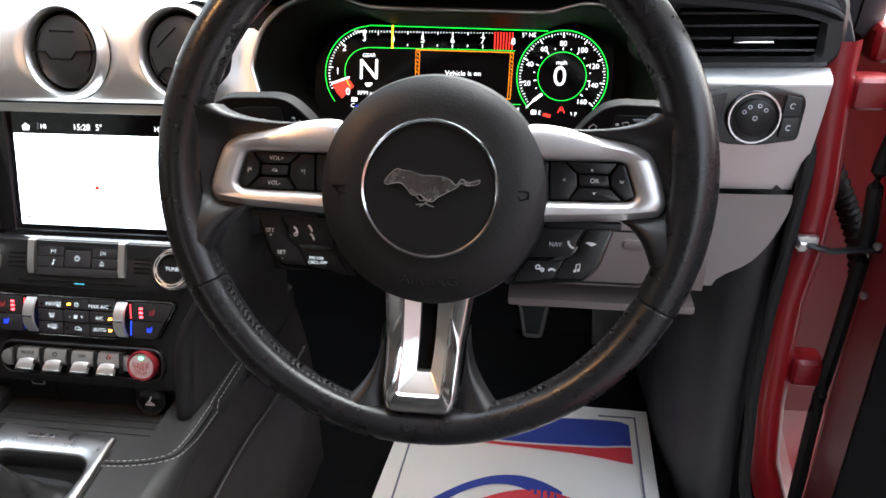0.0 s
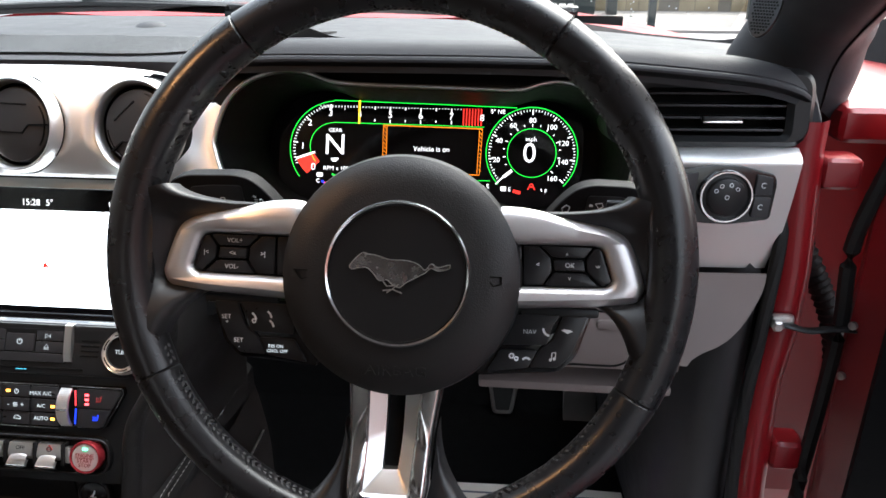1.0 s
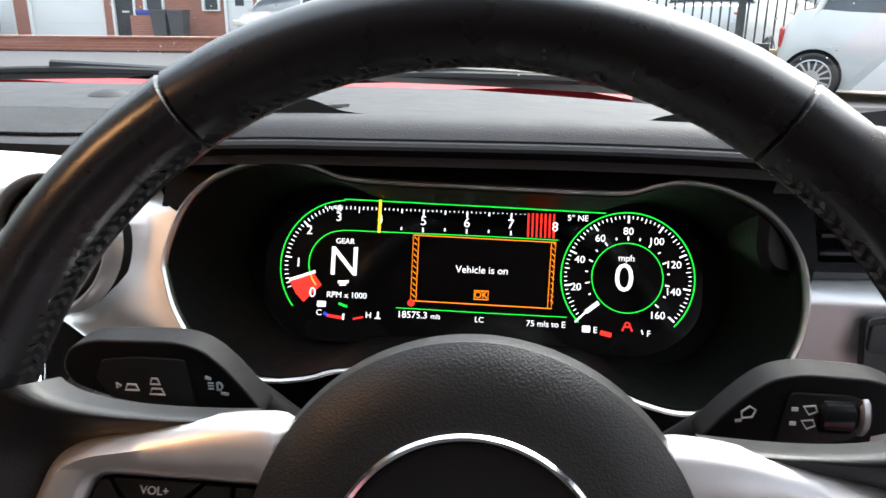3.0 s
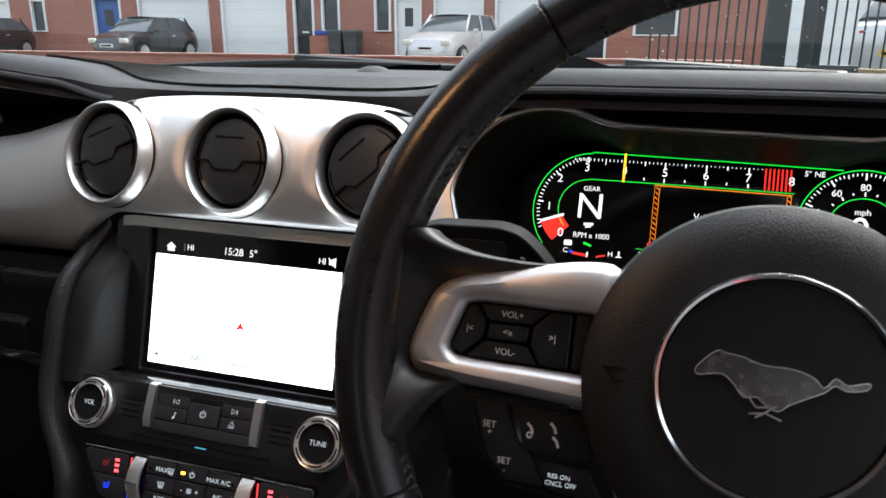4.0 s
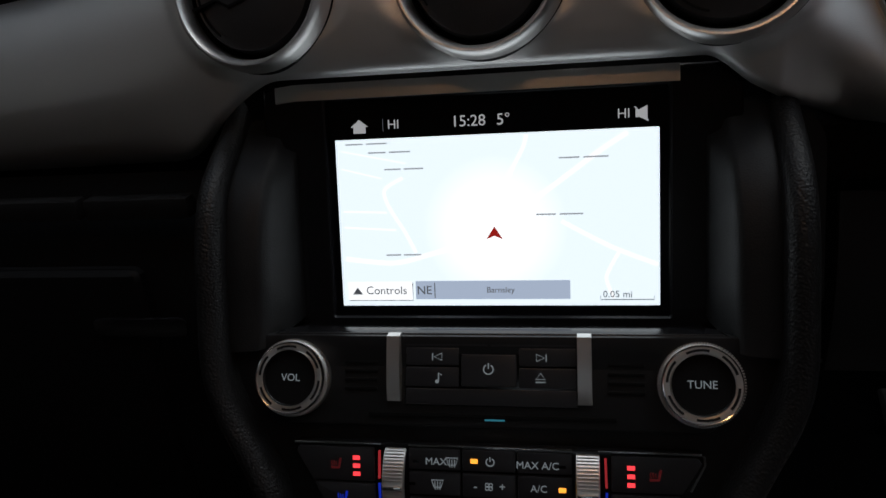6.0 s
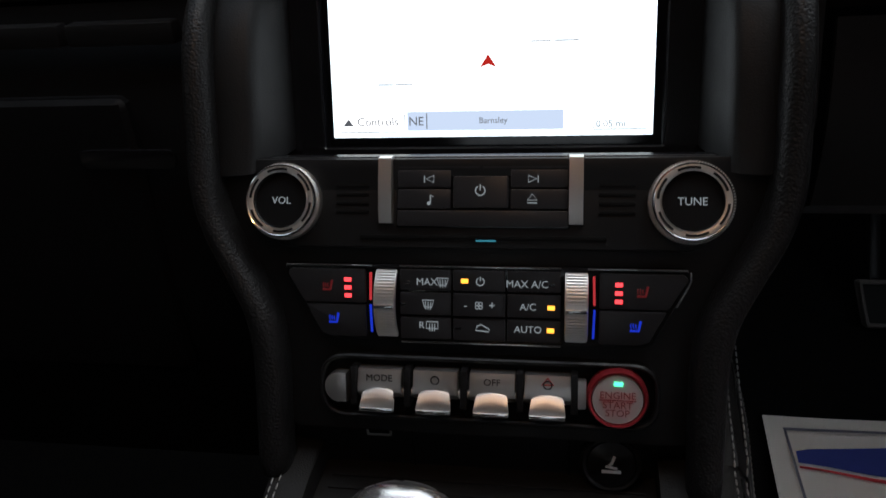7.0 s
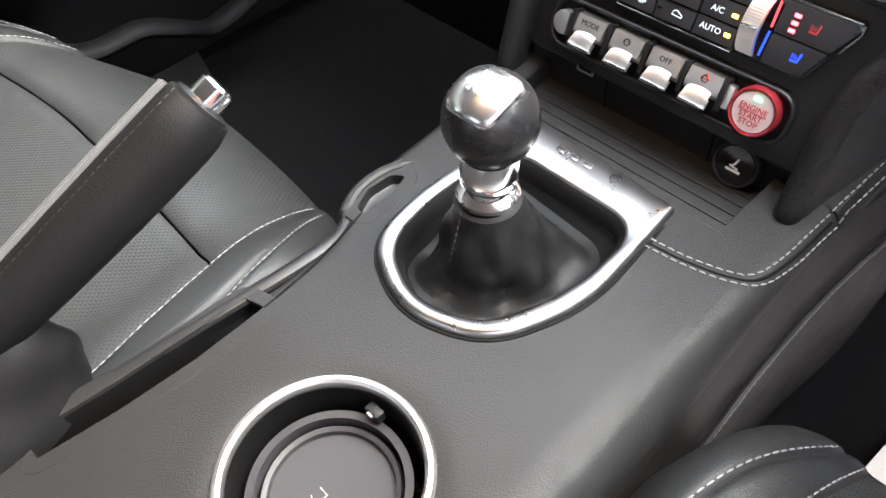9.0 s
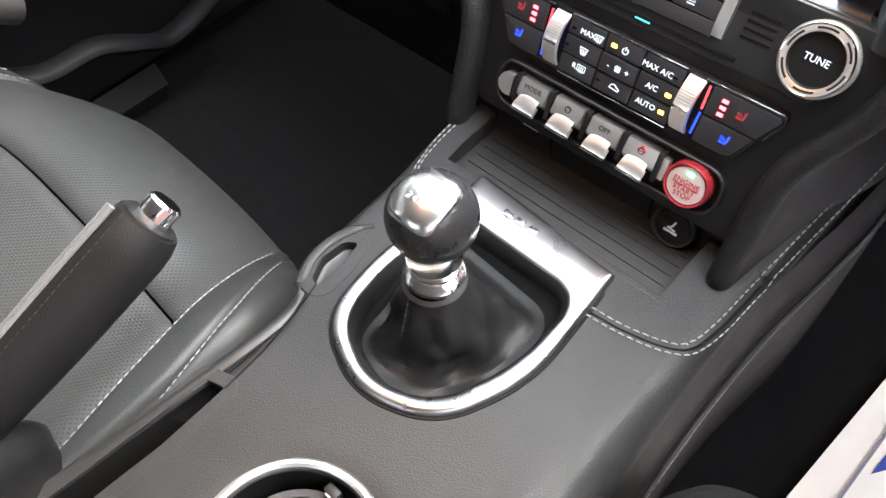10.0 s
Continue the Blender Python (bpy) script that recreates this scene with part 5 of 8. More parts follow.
# radio unit
radio = thing("radio_unit", "black radio control unit with two silver rotary knobs", "radio", RADIO_AT)
part("body", prism(fillet([(-0.116, 0.0235), (0.116, 0.0235), (0.118, -0.010), (0.106, -0.024), (-0.106, -0.024), (-0.118, -0.010)], 0.004), -0.02, 0.0, 0.0015), HARD, radio)
part("ledge", rings([[(-0.116, 0.0225, -0.0005), (0.116, 0.0225, -0.0005)], [(-0.113, 0.0250, -0.004), (0.113, 0.0250, -0.004)], [(-0.106, 0.0300, -0.046), (0.106, 0.0300, -0.046)]], False), GLOSS, radio, "sloping ledge")
# Silver strip laid on the ledge as the mirrored light of the screen.
part("ledge_strip", box(0, 0.0296, -0.0400, 0.182, 0.0012, 0.010, 0.0004), SATIN, radio, "pale strip standing in for the screen's reflection")
part("button_bed", prism(rrect(-0.0435, -0.0135, 0.0445, 0.0215, 0.001), -0.002, 0.0012, 0.0006), GLOSS, radio)
for x0, y0, x1, y1 in ((-0.0430, 0.0165, 0.0, 0.0210), (0.0006, 0.0165, 0.0440, 0.0210), (-0.0430, 0.0068, -0.0150, 0.0160), (0.0150, 0.0068, 0.0440, 0.0160), (-0.0430, -0.0040, -0.0150, 0.0062), (0.0150, -0.0040, 0.0440, 0.0062), (-0.0430, -0.0130, 0.0440, -0.0046)):
    part("key", prism(rrect(x0 + 0.0003, y0 + 0.0002, x1 - 0.0003, y1 - 0.0002, 0.0006, 2), 0.0, 0.0021, 0.0004), BUTTON, radio)
part("power_key", prism(rrect(-0.0138, -0.0034, 0.0140, 0.0126, 0.001, 3), 0.0, 0.0030, 0.0006), BUTTON, radio)
s_ = line2(arc(0.0, 0.0052, 0.0024, 120, 420, 18), 0.0006, 0.0029, 0.0032)
line2([(0, 0.0053), (0, 0.0084)], 0.0006, 0.0029, 0.0032, bm=s_)
for s in (-1, 1):
    line2([(s * 0.0260 - 0.002, 0.0130), (s * 0.0260 + 0.002, 0.0112), (s * 0.0260 - 0.002, 0.0094)] if s > 0 else [(-0.0280, 0.0112), (-0.0240, 0.0130), (-0.0240, 0.0094)], 0.0005, 0.002, 0.0023, True, bm=s_)
    line2([(s * 0.0288, 0.0130), (s * 0.0288, 0.0094)], 0.0005, 0.002, 0.0023, bm=s_)
line2([(-0.0256, -0.0012), (-0.0256, 0.0032), (-0.0240, 0.0020)], 0.0006, 0.002, 0.0023, bm=s_)
prism(arc(-0.0264, -0.0012, 0.0010, 0, 330, 8), 0.002, 0.0023, bm=s_)
line2([(0.0236, 0.0006), (0.0260, 0.0036), (0.0284, 0.0006)], 0.0005, 0.002, 0.0023, True, bm=s_)
line2([(0.0236, -0.0008), (0.0284, -0.0008)], 0.0006, 0.002, 0.0023, bm=s_)
tagged(part("symbol", s_, LEGEND, radio), kind="stuff")
for s, x in ((-1, -0.0490), (1, 0.0475)):
    part("fin", rings([[(x - 0.0036, y, 0.0), (x - 0.0034, y, z), (x + 0.0034, y, z), (x + 0.0036, y, 0.0)] for y, z in ((0.0235, 0.001), (0.0215, 0.0055), (0.010, 0.0052), (-0.004, 0.0042), (-0.0115, 0.002))], False), SATIN, radio, "satin silver fin")
    for k in range(5):
        part("slit", box(s * 0.0670 + (0.0 if s < 0 else 0.0005), 0.0125 - 0.0045 * k, 0.0001, 0.0175, 0.0017, 0.0012, 0.0003), DEEP, radio)
part("disc_slot", box(0, -0.0185, 0.0004, 0.125, 0.0022, 0.0014, 0.0004), DEEP, radio)
part("slot_lamp", box(0.003, -0.0200, 0.0010, 0.010, 0.0008, 0.0008), CYAN_LED, radio)


def rotary(x, word):
    k = part("rotary_knob", lathe([(0.0196, -0.006), (0.0199, -0.002), (0.0196, 0.0040), (0.0186, 0.0052), (0.0186, 0.0078), (0.0180, 0.0086), (0.0170, 0.0088), (0.0150, 0.0082), (0.0142, 0.0066)], 72), KNURL, radio, "silver ribbed knob", m=pose(x, -0.0005, 0))
    part("face", lathe([(0.0143, 0.0072), (0.0138, 0.0066), (0.0, 0.0066)], 48), MATT, k, "matt black face")
    part("inner_ring", lathe([(0.0147, 0.0080), (0.0144, 0.0092), (0.0139, 0.0080)], 48), CHROME, k)
    part("outer_ring", lathe([(0.0188, 0.0074), (0.0184, 0.0092), (0.0179, 0.0090), (0.0177, 0.0080)], 56), CHROME, k)
    ribs = bmesh.new()
    for i in range(90):
        box(0.0198, 0, 0.0005, 0.0009, 0.0006, 0.0085, m=pose(0, 0, 0, 0, 0, 4 * i), bm=ribs)
    tagged(part("ribs", ribs, KNURL, k), kind="stuff")
    for a in (18, 78, 138, 198, 258, 318):
        part("ring_slot", line2(arc(0, 0, 0.0163, a, a + 38, 6), 0.0012, 0.0086, 0.0090), HARD, k)
    part("word", letters(word, 0.0054, 0, 0, 0.0068), LEGEND, k)


rotary(-0.1035, "VOL")
rotary(0.1020, "TUNE")

# climate panel
climate = thing("climate_panel", "black climate control panel with lit buttons and silver thumb wheels", "control panel", STACK_AT)
line = [(-0.103, -0.0335), (0.102, -0.0335), (0.1035, -0.0385), (0.086, -0.0715), (0.080, -0.0735), (-0.074, -0.0735), (-0.080, -0.0705), (-0.104, -0.0385)]
part("bed", prism(fillet(line, 0.002), -0.012, 0.0, 0.001), GLOSS, climate)
for a, b in ((-0.1025, -0.0555), (-0.0415, 0.0410), (0.0535, 0.1015)):
    part("top_trim", box((a + b) / 2, -0.0338, 0.0006, b - a, 0.0012, 0.0022, 0.0005), CHROME, climate, "thin chrome strip")
part("bottom_trim", box(0, -0.0735, 0.0006, 0.082, 0.0011, 0.0020, 0.0004), CHROME, climate)
part("corner_trim", line2([(0.1025, -0.0345), (0.1030, -0.0390), (0.0965, -0.0520)], 0.0010, 0.0, 0.0012), CHROME, climate)
for s in (-1, 1):
    part("upper_key", prism(fillet([(s * 0.0595, -0.0358), (s * 0.1000, -0.0358), (s * 0.1015, -0.0385), (s * 0.0925, -0.0535), (s * 0.0595, -0.0535)][::s], 0.0012), 0.0, 0.0018, 0.0005), BUTTON, climate)
    part("lower_key", prism(fillet([(s * 0.0595, -0.0545), (s * 0.0920, -0.0545), (s * 0.0835, -0.0700), (s * 0.0785, -0.0715), (s * 0.0595, -0.0715)][::s], 0.0012), 0.0, 0.0018, 0.0005), BUTTON, climate)
    x = s * 0.0483
    prof = [(x - 0.0058, -0.0003), (x - 0.0054, 0.0018), (x + 0.0054, 0.0018), (x + 0.0058, -0.0003)]
    drum = []
    for k in range(17):
        a = radians(-62 + 124 * k / 16)
        drum.append([(p[0], -0.0535 + (0.0215) * math.sin(a) , -0.0125 + (0.0195 + p[1]) * math.cos(a)) for p in prof])
    w = part("thumb_wheel", rings(drum, False), KNURL, climate, "silver ribbed thumb wheel")
    rb = bmesh.new()
    for k in range(27):
        if 12 <= k <= 14:
            continue
        a = radians(-58 + 116 * k / 26)
        box(x, -0.0535 + 0.0216 * math.sin(a), -0.0125 + 0.0214 * math.cos(a), 0.0104, 0.0006, 0.0006, bm=rb)
    part("wheel_ribs", rb, SATIN, w)
    part("wheel_grip", box(x, -0.0535, 0.0098, 0.0100, 0.0020, 0.0020, 0.0006), CHROME, w)
    part("hot_line", line2([(s * 0.0568, -0.0375), (s * 0.0572, -0.0520)], 0.0011, 0.0, 0.0009), glow("red_line_light", (0.8, 0.05, 0.06), 0.55) if s < 0 else bpy.data.materials["red_line_light"], climate)
    part("cold_line", line2([(s * 0.0573, -0.0545), (s * 0.0568, -0.0690)], 0.0011, 0.0, 0.0009), B_GLOW, climate)
    for k in range(3):
        part("heat_lamp", box(s * 0.0688, -0.0412 - 0.0042 * k, 0.0020, 0.0036, 0.0020, 0.0006), RED_LED, climate)
    for x, y, name, m_ in ((s * 0.0800, -0.0445, "heat_symbol", LEGEND_RED), (s * 0.0770, -0.0618, "cool_symbol", B_GLOW)):
        seat_ = line2([(x + 0.0026, y + 0.0028), (x + 0.0016, y - 0.0022), (x - 0.0026, y - 0.0022)], 0.0013, 0.0016, 0.0021)
        for k in range(3):
            line2([(x - 0.0020 + 0.0012 * k, y + 0.0016 - 0.0003 * k), (x - 0.0023 + 0.0012 * k, y + 0.0004), (x - 0.0019 + 0.0012 * k, y - 0.0010)], 0.0005, 0.0016, 0.0021, bm=seat_)
        part(name, seat_, m_, climate)
cols = ((-0.0415, -0.0145), (-0.0138, 0.0132), (0.0139, 0.0410))
for ci, (x0, x1) in enumerate(cols):
    for ri, (y1, y0) in enumerate(((-0.0352, -0.0462), (-0.0472, -0.0592), (-0.0602, -0.0718))):
        up = 0.0008 if (ci == 1 and ri == 1) else 0.0
        part("key", prism(rrect(x0 + 0.0003, y0 + 0.0002, x1 - 0.0003, y1 - 0.0002, 0.0008, 3), 0.0, 0.0018 + up, 0.0005), BUTTON, climate)
words = letters("MAX", 0.0052, -0.0270, -0.0418, 0.0020)
letters("MAX A/C", 0.0052, 0.0240, -0.0420, 0.0020, bm=words)
letters("A/C", 0.0050, 0.0245, -0.0536, 0.0020, bm=words)
letters("AUTO", 0.0050, 0.0245, -0.0652, 0.0020, bm=words)
letters("R", 0.0050, -0.0300, -0.0645, 0.0020, bm=words)
letters("-", 0.0060, -0.0070, -0.0532, 0.0028, bm=words)
letters("+", 0.0060, 0.0065, -0.0532, 0.0028, bm=words)
line2(arc(0.0005, -0.0410, 0.0020, 120, 420, 14), 0.0005, 0.0018, 0.0022, bm=words)
line2([(0.0005, -0.0408), (0.0005, -0.0384)], 0.0005, 0.0018, 0.0022, bm=words)
for a in (45, 135, 225, 315):
    q = arc(-0.0002, -0.0532, 0.0013, a, a + 1, 1)[0]
    line2(arc(q[0], q[1], 0.0009, 0, 360, 8), 0.0004, 0.0026, 0.0029, bm=words)


def heater(x, y, z, kind):
    w = line2([(x - 0.0030, y + 0.0018), (x + 0.0030, y + 0.0018), (x + 0.0018, y - 0.0018), (x - 0.0018, y - 0.0018)] if kind else [(x - 0.0030, y + 0.0020), (x + 0.0030, y + 0.0020), (x + 0.0030, y - 0.0016), (x - 0.0030, y - 0.0016)], 0.0005, z, z + 0.0003, True)
    for k in (-1, 0, 1):
        line2([(x + 0.0014 * k, y + 0.0010), (x + 0.0012 * k, y - 0.0030)], 0.0004, z, z + 0.0003, bm=w)
    return w


put_in(words, heater(-0.0188, -0.0414, 0.0018, 1))
put_in(words, heater(-0.0265, -0.0530, 0.0018, 1))
put_in(words, heater(-0.0245, -0.0644, 0.0018, 0))
line2([(-0.0020, -0.0662), (-0.0012, -0.0640), (0.0010, -0.0632), (0.0032, -0.0645), (0.0050, -0.0655), (0.0048, -0.0668)], 0.0005, 0.0018, 0.0022, True, bm=words)
tagged(part("legend", words, LEGEND, climate), kind="stuff")
for x, y in ((-0.0075, -0.0408), (0.0360, -0.0536), (0.0358, -0.0652)):
    part("lit_lamp", box(x, y, 0.0020, 0.0036, 0.0022, 0.0006), AMBER_LED, climate)
for x, y in ((-0.0375, -0.0420), (0.0362, -0.0420), (-0.0395, -0.0535), (-0.0110, -0.0655)):
    part("dark_lamp", box(x, y, 0.0019, 0.0030, 0.0014, 0.0004), GLOSS, climate)

# toggle switches and start button
row = thing("switch_row", "row of silver toggle switches in a black recessed surround", "switch panel", STACK_AT)
o_ = rrect(-0.0865, -0.1165, 0.0905, -0.0815, 0.016, 8)
part("surround", collar(o_, shrink(o_, 0.0025), -0.010, 0.0008, 0.0008), HARD, row)
part("bed", prism(shrink(o_, 0.002), -0.012, -0.0035), DEEP, row)
part("end_cap", prism([(-0.0705, -0.0910)] + arc(-0.0745, -0.0990, 0.0085, 100, 260, 10) + [(-0.0705, -0.1070)], -0.004, 0.004, 0.0020), SATIN, row, "silver end cap")
part("end_block", box(0.0510, -0.0975, 0.001, 0.0060, 0.0150, 0.006, 0.001), SATIN, row)


def toggle(x, word):
    t = part("toggle", rings([[(x - 0.0115, y, z), (x + 0.0115, y, z)] for y, z in ((-0.0878, -0.003), (-0.0882, 0.0035), (-0.0965, 0.0062), (-0.1000, 0.0060), (-0.1030, 0.0030), (-0.1030, -0.003))], False), SATIN, row, "silver toggle switch")
    for s in (-1, 1):
        part("cheek", prism([(-0.0878, -0.003), (-0.0882, 0.0035), (-0.0965, 0.0062), (-0.1000, 0.0060), (-0.1030, 0.0030), (-0.1030, -0.003)], -0.0003, 0.0003), SATIN, t, m=Matrix.Translation((x + s * 0.0113, 0, 0)) @ Matrix(((0, 0, 1, 0), (1, 0, 0, 0), (0, 1, 0, 0), (0, 0, 0, 1))))
        part("hinge", lathe([(0.0026, -0.0016), (0.0026, 0.0016)], 16, (True, True)), STEEL, t, m=pose(x + s * 0.0128, -0.1005, 0.0015, 0, 90, 0))
    pad2 = [[(x + w * c_, y, z) for c_ in (-1, -0.6, 0, 0.6, 1)] for y, z, w in ((-0.0992, 0.0062, 0.0070), (-0.0998, 0.0085, 0.0080), (-0.1028, 0.0108, 0.0086), (-0.1058, 0.0126, 0.0090), (-0.1078, 0.0124, 0.0090), (-0.1084, 0.0106, 0.0088), (-0.1034, 0.0058, 0.0080))]
    pad2 = [[(q[0], q[1] + (0.0022 * (1 - ((q[0] - x) / 0.009) ** 2) if k < 3 else 0), q[2] - 0.0014 * (1 - ((q[0] - x) / 0.009) ** 2)) for q in rw] for k, rw in enumerate(pad2)]
    part("paddle", rings(pad2, False), SATIN, t, "curved paddle")
    part("paddle_lip", box(x, -0.1070, 0.0129, 0.0180, 0.0022, 0.0014, 0.0006), CHROME, t)
    if word:
        part("legend", letters(word, 0.0050, x, -0.0925, 0.0054, m=None), HARD, t, m=None)
    else:
        part("legend", line2(arc(x, -0.0925, 0.0021, 0, 360, 12), 0.0006, 0.0048, 0.0056), HARD, t)
    return t


for x in (-0.0660, -0.0376, -0.0080, 0.0208, 0.0480):
    part("spacer", box(x, -0.0970, 0.0010, 0.0036, 0.0205, 0.0100, 0.0008), HARD, row, "black divider")
toggle(-0.0523, "MODE")
toggle(-0.0228, "")
toggle(0.0067, "OFF")
tg = toggle(0.0348, "")
part("hazard_mark", line2([(0.0318, -0.0925), (0.0378, -0.0925), (0.0348, -0.0890)], 0.0007, 0.0046, 0.0054, True), PRINT_RED, tg, "red triangle")
start = thing("start_button", "round red-rimmed engine start stop button", "button", STACK_AT @ pose(0.0692, -0.0985, 0))
part("rim", lathe([(0.0150, -0.006), (0.0152, 0.004), (0.0142, 0.0060), (0.0130, 0.0056), (0.0128, 0.003)], 48), mat("red_button_rim", (0.35, 0.03, 0.04), 0.3, 0.5), start, "red metal rim")
cap = part("cap", lathe([(0.0128, 0.003), (0.0124, 0.0050), (0.0, 0.0054)], 48), START_CAP, start)
for w, y in (("ENGINE", 0.0022), ("START", -0.0028), ("STOP", -0.0070)):
    part("word", letters(w, 0.0050, 0, y, 0.0056), LEGEND_RED, cap)
part("underline", box(0, -0.0002, 0.0056, 0.018, 0.0005, 0.0003), LEGEND_RED, cap)
part("green_lamp", box(0.0002, 0.0082, 0.0056, 0.0044, 0.0022, 0.0008, 0.0003), GREEN_LED, cap)

# storage bay under the switches
bay = thing("storage_bay", "black open storage bay with ribbed rubber tray under the switches", "storage tray")
part("overhang", box(XC, 0.661, 0.587, 0.212, 0.012, 0.006, 0.002), HARD, bay)
part("back_wall", box(XC, 0.664, 0.570, 0.216, 0.012, 0.052), HARD, bay)
part("seam", box(XC - 0.040, 0.6575, 0.571, 0.0010, 0.0012, 0.040), DEEP, bay)
part("seam", box(XC + 0.046, 0.6575, 0.571, 0.0010, 0.0012, 0.040), DEEP, bay)
part("seam", box(XC + 0.003, 0.6575, 0.5825, 0.086, 0.0012, 0.0010), DEEP, bay)
part("floor", box(XC, 0.628, 0.5500, 0.190, 0.066, 0.005, 0.002), TRAY, bay, "worn grey rubber tray")
part("front_lip", box(XC, 0.5975, 0.5590, 0.190, 0.005, 0.016, 0.002), CONSOLE, bay)
for s in (-1, 1):
    part("side_lip", box(XC + s * 0.0945, 0.628, 0.5585, 0.005, 0.064, 0.016, 0.002), CONSOLE, bay)
for k in range(5):
    part("rib", box(XC, 0.608 + 0.0095 * k, 0.5530, 0.172, 0.0018, 0.0012, 0.0005), TRAY, bay)
usb = thing("usb_socket", "small usb socket in the storage bay wall", "socket", pose(XC - 0.059, 0.6575, 0.577, 90))
part("surround", collar(rrect(-0.0072, -0.0036, 0.0072, 0.0036, 0.0010, 2), rrect(-0.0060, -0.0024, 0.0060, 0.0024, 0.0006, 2), -0.002, 0.0012, 0.0003), SATIN, usb)
part("hole", box(0, 0, -0.0004, 0.0120, 0.0048, 0.0010), DEEP, usb)
cig = thing("power_socket", "round black twelve volt power socket cap with lighter symbol", "socket", pose(XC + 0.068, 0.6525, 0.5685, 90 - 16))
part("collar", lathe([(0.0158, -0.004), (0.0158, 0.003), (0.0148, 0.0042), (0.0134, 0.0036), (0.0130, 0.001)], 40), HARD, cig)
part("cap", lathe([(0.0131, 0.000), (0.0126, 0.0034), (0.0, 0.0040)], 40), GLOSS, cig)
mk = line2([(-0.0050, -0.0040), (0.0050, -0.0040)], 0.0016, 0.0038, 0.0043)
line2([(-0.0018, -0.0015), (0.0002, 0.0010), (0.0015, 0.0048)], 0.0013, 0.0038, 0.0043, bm=mk)
line2([(-0.0030, -0.0010), (0.0030, -0.0022)], 0.0012, 0.0038, 0.0043, bm=mk)
part("symbol", mk, MARK, cig)


# ---- centre console ----
console = thing("centre_console", "black grained console with stitched edge between the seats", "centre console")
LEFT = [(-0.25, -0.480), (0.20, -0.477), (0.30, -0.470), (0.375, -0.455), (0.42, -0.455), (0.45, -0.463), (0.47, -0.474), (0.50, -0.4830), (0.56, -0.487), (0.62, -0.494), (0.66, -0.496)]
RIGHT = [(-0.25, -0.242), (0.30, -0.240), (0.46, -0.237), (0.58, -0.240), (0.66, -0.238), (0.80, -0.225)]
CUP = (-0.340, 0.338, 0.0530)
SLOT = fillet([(-0.4585, 0.373), (-0.4450, 0.377), (-0.4440, 0.330), (-0.4472, 0.285), (-0.4535, 0.240), (-0.4700, 0.240), (-0.4645, 0.290)], 0.002)
HOLLOW = fillet([(-0.4645, 0.464), (-0.4720, 0.480), (-0.4705, 0.499), (-0.4620, 0.505), (-0.4570, 0.486), (-0.4555, 0.464)], 0.004)
GATE = fillet([(-0.436, 0.603), (-0.4430, 0.500), (-0.434, 0.449), (-0.383, 0.427), (-0.332, 0.446), (-0.3085, 0.502), (-0.3145, 0.594)], [0.003, 0.05, 0.04, 0.04, 0.04, 0.05, 0.003], 8)
OPEN = fillet([(-0.4265, 0.566), (-0.4320, 0.502), (-0.423, 0.456), (-0.381, 0.4385), (-0.341, 0.454), (-0.3205, 0.506), (-0.3230, 0.566)], [0.020, 0.046, 0.034, 0.034, 0.034, 0.046, 0.022], 8)


def console_z(y):
    return 0.5655 + 0.010 * max(0, (y - 0.55)) / 0.1 * 0.3


def edge_r(y):
    """Radius of the driver's edge; it tightens towards the stack."""
    return between(y, [(0.30, 0.034), (0.46, 0.034), (0.60, 0.016), (0.90, 0.016)])


def top(u, y):
    x0, x1 = between(y, LEFT), between(y, RIGHT)
    x = x0 + (x1 - x0) * u
    e0, e1 = x - x0, x1 - x
    z = console_z(y)
    for e, r in ((e0, 0.010), (e1, edge_r(y))):
        if e < r:
            z -= r - math.sqrt(max(0, r * r - (r - e) ** 2))
    dip = math.hypot(x - CUP[0], y - CUP[1])
    z -= 0.002 * max(0, 1 - max(0, dip - CUP[2]) / 0.012) ** 2
    return (x, y, z)


def solid_top(p):
    if math.hypot(p.x - CUP[0], p.y - CUP[1]) < CUP[2] + 0.0004:
        return False
    if inside((p.x, p.y), shrink(SLOT, -0.003)) or inside((p.x, p.y), shrink(HOLLOW, -0.003)):
        return False
    if p.y > 0.600 and -0.468 < p.x < -0.286:
        return False
    return not inside((p.x, p.y), shrink(GATE, 0.004))


us = sorted(set([0, 0.01, 0.02, 0.03, 0.045, 0.06, 0.90, 0.92, 0.94, 0.955, 0.97, 0.98, 0.988, 0.994, 0.998, 1.0] + spread(0.06, 0.94, 44)))
part("top", sheet(top, us, spread(-0.25, 0.66, 150), keep=solid_top), CONSOLE, console, "grained black top")


def left_side(s, y):
    x0 = between(y, LEFT)
    return (x0 - 0.012 * s, y, console_z(y) - 0.010 - 0.24 * s)


def right_side(s, y):
    x1 = between(y, RIGHT)
    bulge = 0.020 * math.sin(min(1, s * 2.5) * math.pi / 2)
    return (x1 + bulge * 0.6, y, console_z(y) - edge_r(y) - 0.25 * s)


part("left_flank", sheet(left_side, spread(0, 1, 6), spread(-0.25, 0.66, 30)), HARD, console)
part("right_flank", sheet(right_side, spread(0, 1, 14), spread(-0.25, 0.86, 40)), FLANK, console, "soft flank")
seam = [(between(y, RIGHT) + 0.0118, y, console_z(y) - 0.050 - edge_r(y)) for y in spread(0.30, 0.84, 60)]
part("flank_piping", tube(seam, 0.0026, 8), HARD, console, "raised piping")
part("flank_stitching", stitches([(x + 0.0022, y, z + 0.003) for x, y, z in seam], 0.0036, 0.0016, 0.0004, (1, 0, 0.6)), FLANK_THREAD, console)
